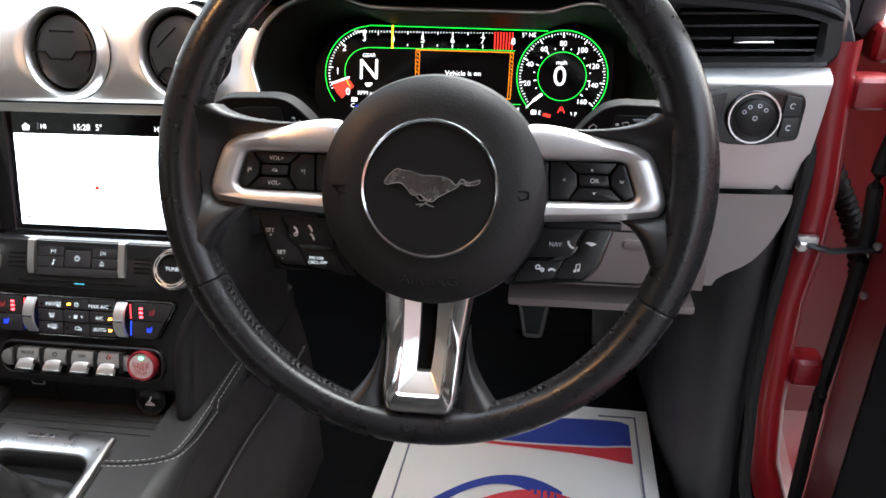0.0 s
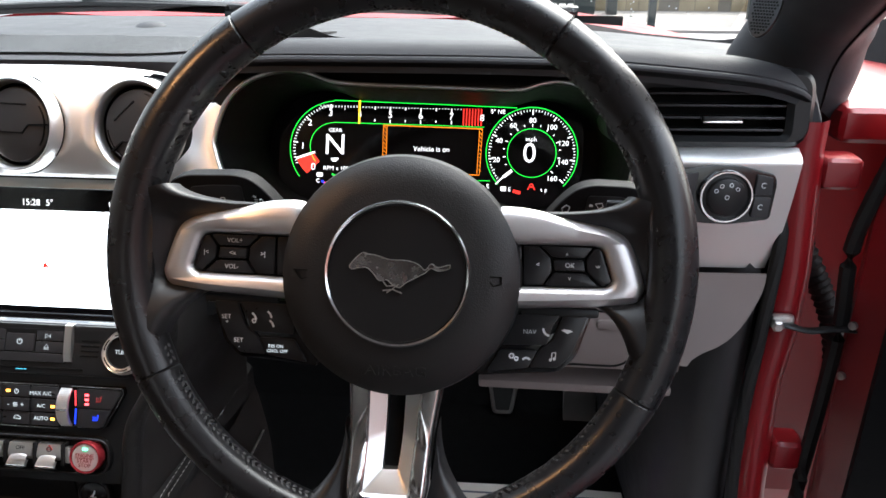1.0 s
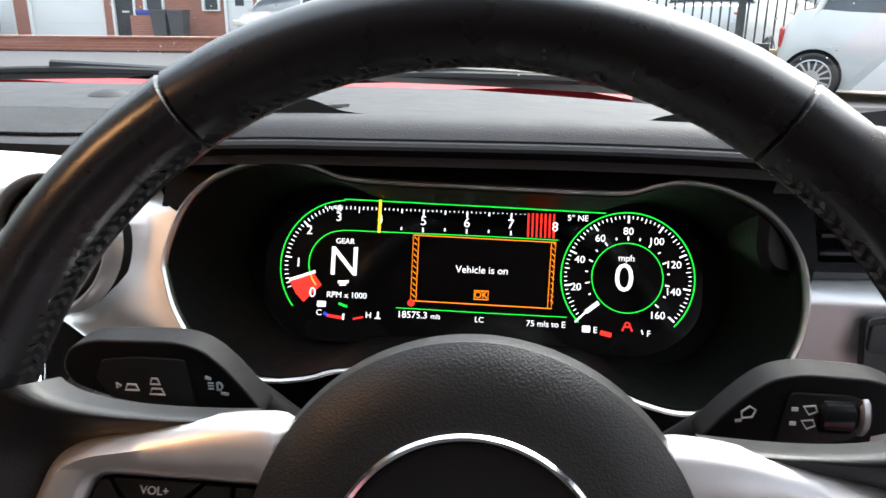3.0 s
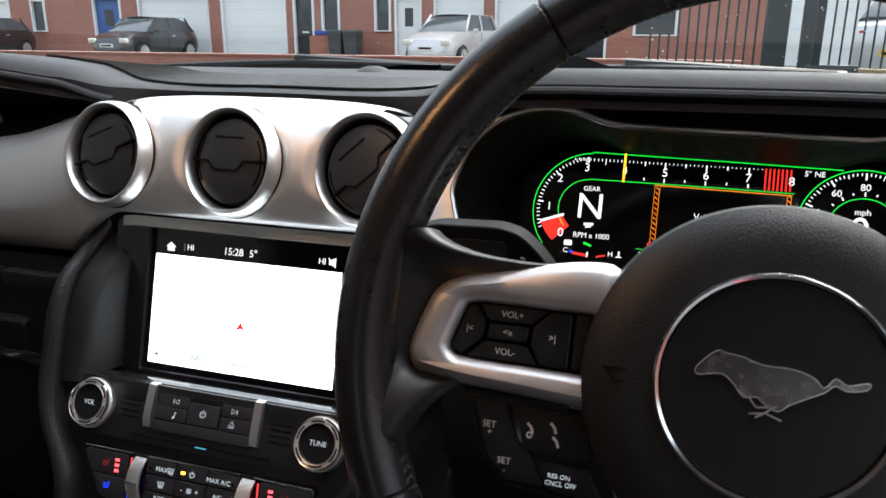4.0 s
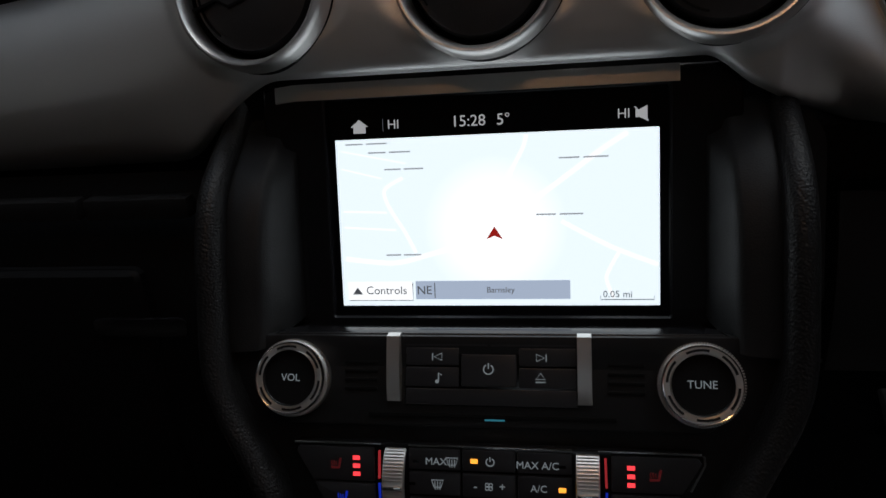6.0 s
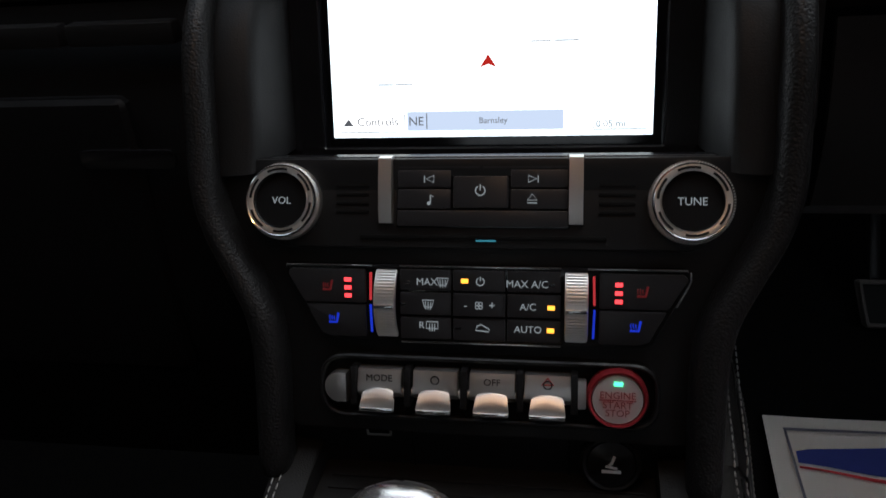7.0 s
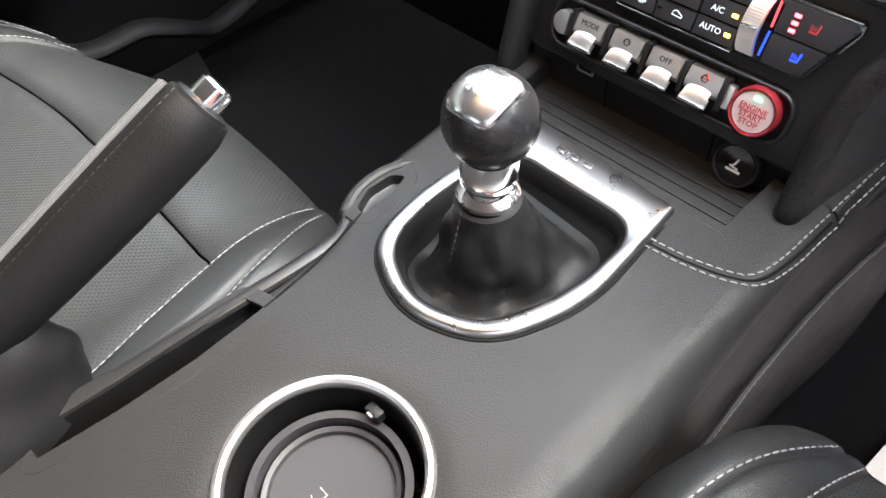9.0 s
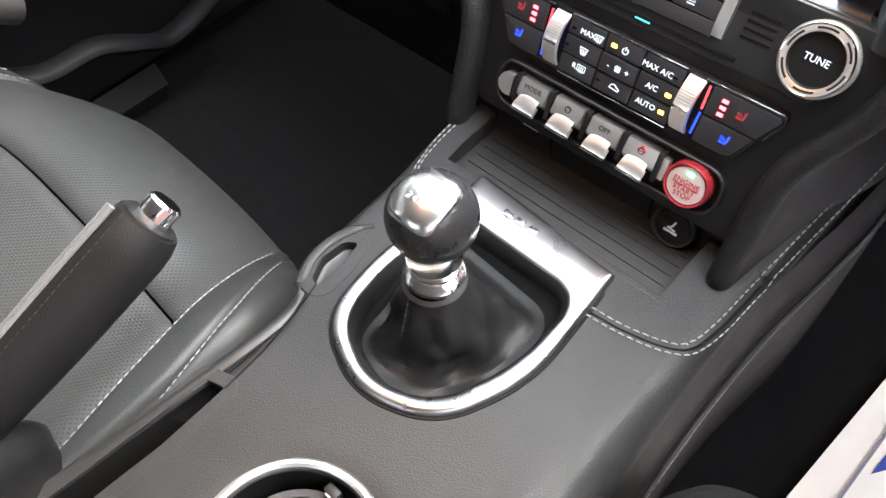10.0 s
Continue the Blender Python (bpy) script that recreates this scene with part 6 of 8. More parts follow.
# forward arms beside the stack
for s, x0 in ((1, -0.268), (-1, -0.486)):
    arm = []
    for y in spread(0.655, 0.86, 12):
        t = (y - 0.655) / 0.205
        z = console_z(y) + 0.02 * t
        a = x0 if s > 0 else x0
        b = (-0.238 + 0.012 * t) if s > 0 else -0.494 - 0.012 * t
        arm.append([(a, y, z - 0.004), (a + (b - a) * 0.5, y, z), (a + (b - a) * 0.8, y, z - 0.001), (b, y, z - 0.010), (b, y, z - 0.25)])
    part("forward_arm", rings(arm, False), CONSOLE, console)
part("stack_foot", box(XC, 0.70, 0.46, 0.225, 0.09, 0.17), DEEP, console)


def on_top(x, y):
    """Height of the console's skin at a place, forward arms included."""
    if y < 0.655:
        x0, x1 = between(y, LEFT), between(y, RIGHT)
        return top((x - x0) / (x1 - x0), y)[2] + 0.0006
    t = (y - 0.655) / 0.205
    return console_z(y) + 0.02 * t + 0.0004


for dx in (0.0, 0.0065):
    ln = spline([(-0.313, 0.5665 - dx, 0), (-0.290, 0.5690 - dx, 0), (-0.266 + dx * 0.3, 0.5755 - dx, 0), (-0.2545 + dx * 0.8, 0.584 - dx * 0.7, 0), (-0.2495 + dx, 0.605, 0), (-0.2465 + dx, 0.65, 0), (-0.240 + dx, 0.72, 0), (-0.232 + dx, 0.80, 0)], 8)
    part("edge_stitching", stitches([(p.x, p.y, on_top(p.x, p.y)) for p in ln], 0.0042, 0.0016, 0.0006), THREAD, console, "pale double stitching")
    ln = spline([(-0.438, 0.570 - dx, 0), (-0.466, 0.572 - dx, 0), (-0.4775, 0.580 - dx, 0), (-0.4835 - dx * 0.6, 0.61, 0), (-0.4850 - dx * 0.6, 0.65, 0)], 8)
    part("edge_stitching", stitches([(p.x, p.y, on_top(p.x, p.y)) for p in ln], 0.0042, 0.0016, 0.0006), THREAD, console)
part("seam_groove", tube([(p.x, p.y, on_top(p.x, p.y) - 0.0009) for p in spline([(-0.313, 0.5632, 0), (-0.290, 0.5658, 0), (-0.265, 0.5722, 0), (-0.2515, 0.582, 0), (-0.2462, 0.605, 0), (-0.2432, 0.65, 0)], 8)], 0.0010, 6), DEEP, console)
# grab recess and slot on the passenger edge
part("grab_lip", tube(spline([(-0.456, 0.446, 0.5610), (-0.468, 0.457, 0.5632), (-0.4765, 0.475, 0.5642), (-0.4775, 0.495, 0.5642), (-0.472, 0.512, 0.5640), (-0.464, 0.522, 0.5636)], 6), [0.0020] * 6 + [0.0042] * 19 + [0.0030] * 6, 10, up=(0, 0, 1)), CONSOLE, console, "raised grab lip")
for line, name, words, floor_z in ((HOLLOW, "grab_hollow", "grey grab hollow", 0.5580), (SLOT, "brake_slot", "dark lever slot", 0.535)):
    part(name + "_edge", collar(shrink(line, -0.0090), line, 0.5560, 0.5658, 0.0003), CONSOLE, console)
    part(name, rings([[(x, y, z) for x, y in shrink(line, d)] for d, z in ((-0.0004, 0.5650), (0.0004, 0.5600), (0.0008, floor_z), (0.003, floor_z - 0.001))], True, (False, True)), HARD if floor_z > 0.55 else DEEP, console, words)
part("slot_slide", tube([(-0.4520, 0.365, 0.5500), (-0.4515, 0.330, 0.5500), (-0.4545, 0.285, 0.5500), (-0.4600, 0.245, 0.5500)], 0.0016, 6), KICK, console, "thin slide rail in the slot")
part("slot_catch", box(-0.4500, 0.300, 0.5520, 0.004, 0.012, 0.006, 0.001), KICK, console)
part("slot_lip", tube(spline([(-0.4790, 0.235, 0.5600), (-0.4710, 0.290, 0.5618), (-0.4630, 0.360, 0.5622), (-0.4580, 0.405, 0.5618), (-0.4580, 0.440, 0.5600), (-0.4640, 0.455, 0.5600)], 6), 0.0052, 10, up=(0, 0, 1), flat=0.8), HARD, console, "smooth raised lip")
part("slot_edge", tube([(-0.4445, 0.377, 0.5655), (-0.4470, 0.410, 0.5655), (-0.4530, 0.440, 0.5655), (-0.4590, 0.464, 0.5655)], 0.0008, 6), DEEP, console, "dark parting line")

# shift gate with its silver frame
gate = thing("gear_lever", "gear lever with metal-topped ball knob and black leather boot", "gear lever")
part("frame", rings([[(x, y, z) for x, y in ln] for ln, z in ((GATE, 0.560), (GATE, 0.5680), (shrink(GATE, 0.0012), 0.5700), (shrink(GATE, 0.0030), 0.5712), (shrink(OPEN, -0.0030), 0.5708), (shrink(OPEN, -0.0014), 0.5698), (shrink(OPEN, -0.0004), 0.5680), (OPEN, 0.5640), (OPEN, 0.558))], True), GATE_METAL, gate, "bright metal frame", 60)
part("frame_groove", collar(shrink(GATE, -0.0022), shrink(GATE, 0.0004), 0.560, 0.5664, 0.0004), DEEP, gate, "dark joint line")
for k in range(3):
    part("frame_mark", box(-0.398 + 0.011 * k, 0.5865, 0.5716, 0.007, 0.005, 0.0008, 0.0002), DARK_CHROME, gate)
part("frame_lip", rings([[(x, y, z) for x, y in shrink(OPEN, d)] for d, z in ((-0.001, 0.569), (0.0015, 0.566), (0.0030, 0.558), (0.0035, 0.545))], True), HARD, gate)
KX, KY = -0.3855, 0.5030
boot = []
steps = [(1.0, 0.563, 0), (0.95, 0.554, 0), (0.86, 0.548, 0), (0.76, 0.5475, 0), (0.67, 0.551, 0.15), (0.60, 0.557, 0.4), (0.55, 0.565, 0.75), (0, 0.573, 1, 0.0290), (0, 0.582, 1, 0.0262),
         (0, 0.588, 1, 0.0238), (0, 0.594, 1, 0.0216), (0, 0.5985, 1, 0.0204), (0, 0.6005, 1, 0.0200), (0, 0.6008, 1, 0.0165)]
for n, st in enumerate(steps):
    k, z, w = st[:3]
    rr = st[3] if len(st) > 3 else 0.0315
    q = n / (len(steps) - 1)
    ring_ = []
    for x, y in OPEN:
        a = math.atan2(y - 0.505, x + 0.378)
        mx, my = -0.378 + (KX + 0.378) * q, 0.507 + (KY - 0.507) * q
        px_ = mx + (x + 0.378) * k * (1 - w) + rr * math.cos(a) * w
        py_ = my + (y - 0.507) * k * (1 - w) + rr * math.sin(a) * w
        amp = math.sin(math.pi * min(1, q * 1.15))
        fold = amp * (0.0024 * abs(math.sin(a * 3 + q * 5)) + 0.0022 * math.sin(a * 7 - q * 11)) + (0.002 * math.sin(a * 3 + 1) if 0 < n < 6 else 0)
        ring_.append((px_ + fold * math.cos(a), py_ + fold * math.sin(a), z + (0.7 * fold if n and n < 7 else 0)))
    boot.append(ring_)
boot = [[Vector(p) for p in r_] for r_ in boot]
fine = []
for n in range(len(boot) - 1):
    for t in (0, 0.34, 0.67):
        w = (n + t) / len(boot)
        row = []
        for j, (p, q) in enumerate(zip(boot[n], boot[n + 1])):
            a = 2 * math.pi * j / len(boot[n])
            crease = 0.0011 * math.sin(math.pi * min(1, w * 1.2)) * (abs(math.sin(5 * a + 3 * math.sin(9 * w))) ** 0.5 - 0.6)
            v = p.lerp(q, t)
            row.append(v + Vector((math.cos(a), math.sin(a), 0.6)) * crease)
        fine.append(row)
boot = fine + [boot[-1]]
part("boot", rings(boot, True), LEATHER, gate, "creased black leather boot")
part("boot_seam", stitches([(KX + 0.001 - 0.002 * t, KY - 0.0210 - 0.0095 * t, 0.606 - 0.034 * t) for t in spread(0, 1, 14)], 0.0035, 0.0015, 0.0005, (0, -1, 0.3)), DARK_THREAD, gate)
LEV = pose(KX - 0.002, KY + 0.002, 0.5810, -3, 1, 0)
part("neck", lathe([(0.0170, 0.0150), (0.0190, 0.0180), (0.0190, 0.0230), (0.0175, 0.0245), (0.0136, 0.0265), (0.0138, 0.0300), (0.0164, 0.0315), (0.0166, 0.0335), (0.0150, 0.0345), (0.0150, 0.0365), (0.0168, 0.0380), (0.0168, 0.0470), (0.0165, 0.0520)], 48), CHROME, gate, "polished stepped neck", 30, m=LEV)
ball = []
for k in range(17):
    a = radians(-66 + 132 * k / 16)
    ball.append((0.0263 * math.cos(a), 0.074 + 0.0268 * math.sin(a)))
knob = part("knob", lathe([(0.012, 0.0495)] + ball + [(0.0, 0.1000)], 48), RIM_LEATHER, gate, "black leather ball", m=LEV)
cap_o = fillet([(-0.0150, 0.0165), (0.0150, 0.0165), (0.0178, 0.0), (0.0160, -0.0165), (0.0, -0.0192), (-0.0160, -0.0165), (-0.0178, 0.0)], [0.009, 0.009, 0.016, 0.009, 0.016, 0.009, 0.016], 7)


def dome(k, lift):
    return [(x * k, y * k, math.sqrt((0.0266 + lift) ** 2 - (x * x + y * y) * k * k)) for x, y in cap_o]


CAP = pose(0, 0, 0.0740, 14, 0, 0)
part("knob_cap", rings([dome(1.0, -0.0004), dome(0.985, 0.0006)] + [dome(k, 0.0010) for k in (0.94, 0.8, 0.6, 0.4, 0.2, 0.05)], True, (False, True)), CAP_METAL, knob, "polished metal cap", m=CAP)
part("shift_pattern", letters("2 4 6", 0.0052, 0, -0.0055, 0.0269, deep=0.0006), DARK_CHROME, knob, m=CAP)
part("shift_pattern", letters("1 3 5", 0.0052, 0, 0.0055, 0.0269, deep=0.0006), DARK_CHROME, knob, m=CAP)

# cup holder
cup = thing("cup_holder", "round cup holder with polished silver ring and black rubber insert", "cup holder", pose(CUP[0], CUP[1], 0.5645))
part("ring", lathe([(0.0562, -0.004), (0.0558, 0.0010), (0.0543, 0.0030), (0.0522, 0.0034), (0.0505, 0.0020), (0.0498, -0.001), (0.0494, -0.006)], 72), SATIN, cup, "polished ring")
part("well", lathe([(0.0489, -0.001), (0.0480, -0.018), (0.0455, -0.070), (0.0, -0.070)], 56), DEEP, cup)
part("insert", lathe([(0.0370, -0.040), (0.0375, -0.022), (0.0360, -0.0195), (0.0335, -0.0205), (0.0330, -0.024), (0.0, -0.025)], 56), KICK, cup, "rubber insert")
part("insert_wall", line2(arc(0, 0, 0.0410, 15, 250, 40), 0.0045, -0.03, -0.015), KICK, cup)
part("clip", box(-0.012, 0.0425, -0.010, 0.010, 0.006, 0.008, 0.0012), HARD, cup)
part("clip_mark", box(-0.012, 0.0390, -0.0085, 0.004, 0.0012, 0.003), STEEL, cup)
part("insert_mark", line2([(-0.008, -0.008), (-0.002, -0.010), (-0.002, -0.002), (-0.008, -0.002)], 0.0007, -0.025, -0.0246), STEEL, cup)

# handbrake
brake = thing("handbrake", "leather-wrapped handbrake lever with chrome button and gathered boot", "handbrake")
A, B = Vector((-0.497, 0.262, 0.618)), Vector((-0.476, 0.398, 0.684))
d = (B - A).normalized()
path = [A + (B - A) * t for t in spread(-0.10, 1, 20)]
rad = [0.0155 + 0.0040 * math.sin(min(1, i / 14) * math.pi * 0.5) for i in range(21)]
rad[-1], rad[-2] = 0.0165, 0.0188
part("grip", tube(path, rad, 22, up=(0, 0, 1), flat=1.08), LEATHER, brake, "wrapped leather grip")
seam_at = lambda t, off: A + (B - A) * t + Vector((off, -0.007, 0.0178 + 0.0022 * min(1, t * 1.4)))
part("grip_stitching", stitches([seam_at(t, 0.0040) for t in spread(-0.05, 0.97, 20)], 0.0030, 0.0016, 0.0004), GRIP_THREAD, brake)
part("grip_piping", tube([seam_at(t, -0.0040) for t in spread(-0.08, 0.98, 20)], 0.0016, 8), PIPING, brake, "raised grey piping")
part("grip_piping", tube([seam_at(t, -0.0085) - Vector((0, 0, 0.0016)) for t in spread(-0.08, 0.98, 20)], 0.0013, 8), PIPING, brake)
part("grip_end", tube([B - d * 0.002, B + d * 0.002], 0.0150, 22), HARD, brake)
part("button", tube([B, B + d * 0.002, B + d * 0.013, B + d * 0.0145], [0.0092, 0.0098, 0.0094, 0.0080], 20), CHROME, brake, "chrome release button")
bt = []
for s in spread(0, 1, 12):
    cpos = Vector((-0.500, 0.215, 0.555)).lerp(A - d * 0.008, s)
    ring_ = []
    for j in range(32):
        a = 2 * math.pi * j / 32
        r = 0.040 * (1 - s) ** 0.7 + 0.0175
        f = 1 + 0.10 * math.sin(a * 4 + s * 7) * (1 - s) * s * 3
        ring_.append((cpos.x + r * 0.75 * f * math.cos(a), cpos.y + r * 1.25 * f * math.sin(a), cpos.z + 0.35 * r * math.sin(a) * s))
    bt.append(ring_)
part("boot", rings(bt, True), LEATHER, brake, "gathered black leather boot")


# ---- cabin shell ----
floor = tagged(part("floor", box(XC, 0.2, 0.255, 1.56, 2.5, 0.03), CARPET), "black carpeted car floor", "floor", kind="structure")
tagged(part("toe_board", rings([[(-1.14, 1.26, 0.268), (0.36, 1.26, 0.268)], [(-1.14, 1.40, 0.34), (0.36, 1.40, 0.34)], [(-1.14, 1.48, 0.50), (0.36, 1.48, 0.50)], [(-1.14, 1.49, 0.83), (0.36, 1.49, 0.83)]], False), CARPET), "black carpeted sloping toe board", "floor", kind="structure")
roof = tagged(part("ceiling", rings([[(x, y, 1.255 - 0.10 * (abs(x - XC) / 0.7) ** 4 - 0.03 * max(0, y) ** 2 - 0.06 * max(0, -y) ** 2) for x in spread(-1.10, 0.36, 20)] for y in spread(-1.0, 0.52, 16)], False), HEADLINER), "grey fabric headliner", "ceiling", kind="structure")

screen_pts = lambda u, s: (XC + u * (0.76 - 0.14 * s), 1.40 - 0.86 * s - 0.10 * abs(u) ** 2.2 * (1 - 0.3 * s), 0.945 + 0.290 * s - 0.02 * abs(u) ** 2)
windscreen = tagged(part("windscreen", sheet(screen_pts, spread(-1, 1, 24), spread(0, 1, 16)), GLASS), "clear laminated windscreen with a few rain spots", "windscreen", kind="structure")
windscreen.visible_shadow = False
frit = tagged(part("windscreen_edge", sheet(lambda u, s: tuple(Vector(screen_pts(u, -0.03 + (0.035 + 0.10 * max(0, (abs(u) - 0.5) / 0.5) ** 2) * s)) + Vector((0, -0.002, -0.002))), spread(-0.80, 0.80, 24), spread(0, 1, 2)), GLOSS), "black edge band along the windscreen foot", "trim", kind="structure")
edge_s = [(0.70, -0.04), (0.84, -0.085), (0.98, -0.090), (1.04, -0.035), (1.10, 0.030), (1.20, 0.13), (1.26, 0.20)]
for e in (-1, 1):
    tops = [Vector(screen_pts(e * u, between(u, edge_s))) for u in spread(0.70, 1.26, 28)]
    part("corner_band", rings([[tuple(p + Vector((0, -0.05 * k, -0.05 * k))) for p in tops] for k in (0, 0.5, 1, 2)], False), MATT, frit)
rng = random.Random(4)
spots = bmesh.new()
for _ in range(150):
    u, s = rng.uniform(-0.15, 0.95), rng.uniform(0.02, 0.55)
    p = Vector(screen_pts(u, s))
    lathe([(0.0010 * rng.uniform(0.5, 1.5), 0), (0.0006, 0.0005), (0, 0.0006)], 6, bm=spots, m=Matrix.Translation(p) @ pose(0, 0, 0, -70, 0, 0))
tagged(part("rain_spots", spots, mat("water_spot", (0.75, 0.78, 0.8), 0.15, vary=0.05)), "small rain spots on the windscreen glass", "water drops", kind="stuff")


OVAL = (0.279, 0.800, 1.000)


def pillar(s):
    def X(x):
        return x if s > 0 else 2 * XC - x
    p = thing("windscreen_pillar_trim", "black pillar trim with a small oval speaker grille", "pillar trim")
    cl = spline([(0.350, 0.93, 0.862), (0.345, 0.90, 0.905), (0.340, 0.87, 0.945), (0.335, 0.83, 1.000), (0.325, 0.66, 1.090), (0.31, 0.44, 1.175), (0.29, 0.28, 1.21)], 8)
    loops = []
    for q in cl:
        w = between(q.z, [(0.862, 0.012), (0.905, 0.040), (0.940, 0.072), (0.956, 0.066), (0.970, 0.058), (1.0, 0.052), (1.21, 0.055)])
        loops.append([(X(q.x + (min(w, 0.050 if q.z < 1.0 else 0.042) if math.cos(g) > 0 else w) * math.cos(g)), q.y + 0.030 * math.sin(g), q.z + 0.036 * math.sin(g)) for g in [2 * math.pi * j / 24 for j in range(24)]])
    part("shell", rings(loops, True, (True, True)), SOFT, p)
    part("parting_line", tube([(X(q.x + 0.012), q.y - 0.0295, q.z - 0.0345) for q in cl], 0.0012, 6), DEEP, p)
    g = part("grille", prism([(0.0125 * math.cos(a), 0.027 * math.sin(a)) for a in [2 * math.pi * j / 28 for j in range(28)]], 0, 0.003, 0.001), BUTTON, p, "dark oval speaker grille", m=pose(X(OVAL[0] - 0.003), OVAL[1] - 0.004, OVAL[2], 66, 0, -38 * s))
    holes = bmesh.new()
    for r_ in range(-9, 10):
        for c_ in range(-4, 5):
            x, y = 0.0024 * c_ + (0.0012 if r_ % 2 else 0), 0.0026 * r_
            if (x / 0.0098) ** 2 + (y / 0.0245) ** 2 < 1:
                box(x, y, 0.0030, 0.0017, 0.0017, 0.0004, bm=holes)
    tagged(part("hole", holes, DEEP, g), kind="stuff")


pillar(1)
pillar(-1)

# driver's knee panel under the column
knee = thing("knee_panel", "taupe plastic knee panel under the steering column", "trim panel")


def knee_face(x, s):
    y = 0.765 - 0.012 * math.sin(s * math.pi) + 0.05 * max(0, s - 0.75) / 0.25
    return (x, y, 0.772 - 0.130 * s)


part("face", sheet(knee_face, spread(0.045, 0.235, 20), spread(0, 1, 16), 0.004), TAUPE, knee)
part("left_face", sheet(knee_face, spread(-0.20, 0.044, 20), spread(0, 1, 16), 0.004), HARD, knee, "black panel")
part("cut_line", collar(rrect(0.05, -0.03, 0.19, 0.03, 0.02, 6), rrect(0.052, -0.028, 0.188, 0.028, 0.018, 6), 0, 0.0006, 0.0002), DEEP, knee, m=pose(0, 0.7515, 0.705, 90))
part("lower_lip", box(0.14, 0.795, 0.640, 0.19, 0.06, 0.010, 0.004), TAUPE, knee)
part("pull_hollow", prism(rrect(-0.021, -0.0085, 0.021, 0.0085, 0.008), 0, 0.002), DEEP, knee, m=pose(0.172, 0.7530, 0.7205, 90))
part("release_pull", prism(rrect(-0.017, -0.0060, 0.017, 0.0040, 0.0045), 0.001, 0.006, 0.002), TAUPE, knee, m=pose(0.172, 0.7530, 0.7225, 90))
# Solid black box put in for the shade between knee panel and dashboard.
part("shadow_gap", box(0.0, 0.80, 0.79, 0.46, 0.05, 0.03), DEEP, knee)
kick = thing("kick_panel", "black plastic kick panel beside the driver's footwell", "trim panel")
part("panel", rings([[(0.200 + 0.03 * k, 1.26, z), (0.226 + 0.028 * k, 0.98, z), (0.240 + 0.030 * k, 0.880, z), (0.250 + 0.028 * k, 0.850, z), (0.260 + 0.026 * k, 0.838, z), (0.270 + 0.022 * k, 0.815, z), (0.283 + 0.018 * k, 0.8015, z), (0.298 + 0.014 * k, 0.797, z), (0.311 + 0.010 * k, 0.800, z), (0.318 + 0.008 * k, 0.83, z)] for z, k in ((0.77, 0.0), (0.69, 0.0), (0.62, 0.03), (0.55, 0.12), (0.48, 0.22), (0.40, 0.5), (0.33, 0.9), (0.27, 1.3))], False), KICK, kick, "smooth satin panel", 60)
part("filler", box(0.331, 0.92, 0.58, 0.022, 0.20, 0.64), DEEP, kick)
seal = thing("door_seal", "black rubber door seal along the pillar", "seal")
part("strip", tube(spline([(0.330, 0.84, 0.90), (0.322, 0.797, 0.80), (0.316, 0.786, 0.70), (0.3125, 0.784, 0.60), (0.316, 0.780, 0.49), (0.335, 0.765, 0.36), (0.40, 0.62, 0.28)], 6), 0.0065, 10), RUBBER, seal)

# body side and open door
jamb = thing("door_pillar", "glossy red painted body pillar in the open doorway", "car body")
part("pillar", rings([[(0.316 + d, 0.806, z), (0.326 + d, 0.793, z), (0.342 + d, 0.792, z), (0.353 + d, 0.802, z), (0.357 + d, 0.83, z), (0.362 + d, 0.95, z), (0.385 + d, 1.18, z), (0.70, 1.24, z)] for z, d in ((0.905, -0.006), (0.88, -0.006), (0.82, -0.001), (0.76, 0.004), (0.70, 0.004), (0.64, -0.002), (0.58, -0.001), (0.50, 0.003), (0.42, 0.012), (0.33, 0.04), (0.25, 0.09), (0.0, 0.09))], False), RED_PAINT, jamb, "", 75)
part("wing_corner", box(0.525, 0.985, 0.892, 0.31, 0.30, 0.035, 0.012, 3), RED_PAINT, jamb)
part("hinge_wall", box(0.53, 1.13, 0.56, 0.30, 0.02, 0.64), RED_PAINT, jamb)
part("upper_boss", box(0.366, 0.816, 0.856, 0.036, 0.034, 0.030, 0.008, 3), RED_PAINT, jamb)
part("lower_boss", box(0.370, 0.812, 0.548, 0.034, 0.034, 0.036, 0.010, 3), RED_PAINT, jamb)
part("hinge_bolt", lathe([(0.008, 0), (0.008, 0.006), (0.005, 0.010), (0, 0.010)], 6), STEEL, jamb, m=pose(0.405, 0.90, 0.885, 90))
part("wing_side", rings([[(x, y, 0.25), (x, y, 0.81), (x - 0.02, y, 0.850), (x - 0.10, y, 0.868), (0.37, y, 0.872)] for x, y in ((0.63, 0.90), (0.68, 1.10))] + [[(0.70, y, 0.25), (0.70, y, 0.81 - d), (0.68, y, 0.850 - d), (0.60, y, 0.862 - d), (0.37, y, 0.866 - d)] for y, d in ((1.40, 0.010), (1.80, 0.055), (2.4, 0.150))], False), BONNET_PAINT, jamb)
tagged(part("door_sill", box(0.46, 0.1, 0.27, 0.12, 1.5, 0.06, 0.015, 3), RED_PAINT), "red painted door sill", "sill", kind="structure")
hinge = thing("door_check_strap", "dull steel door check strap bolted to the red pillar", "door check")
part("arm", tube(spline([(0.327, 0.785, 0.713), (0.340, 0.780, 0.712), (0.357, 0.780, 0.708), (0.385, 0.785, 0.7085), (0.430, 0.790, 0.704)], 4), 0.0050, 8, flat=0.5), HARD, hinge)
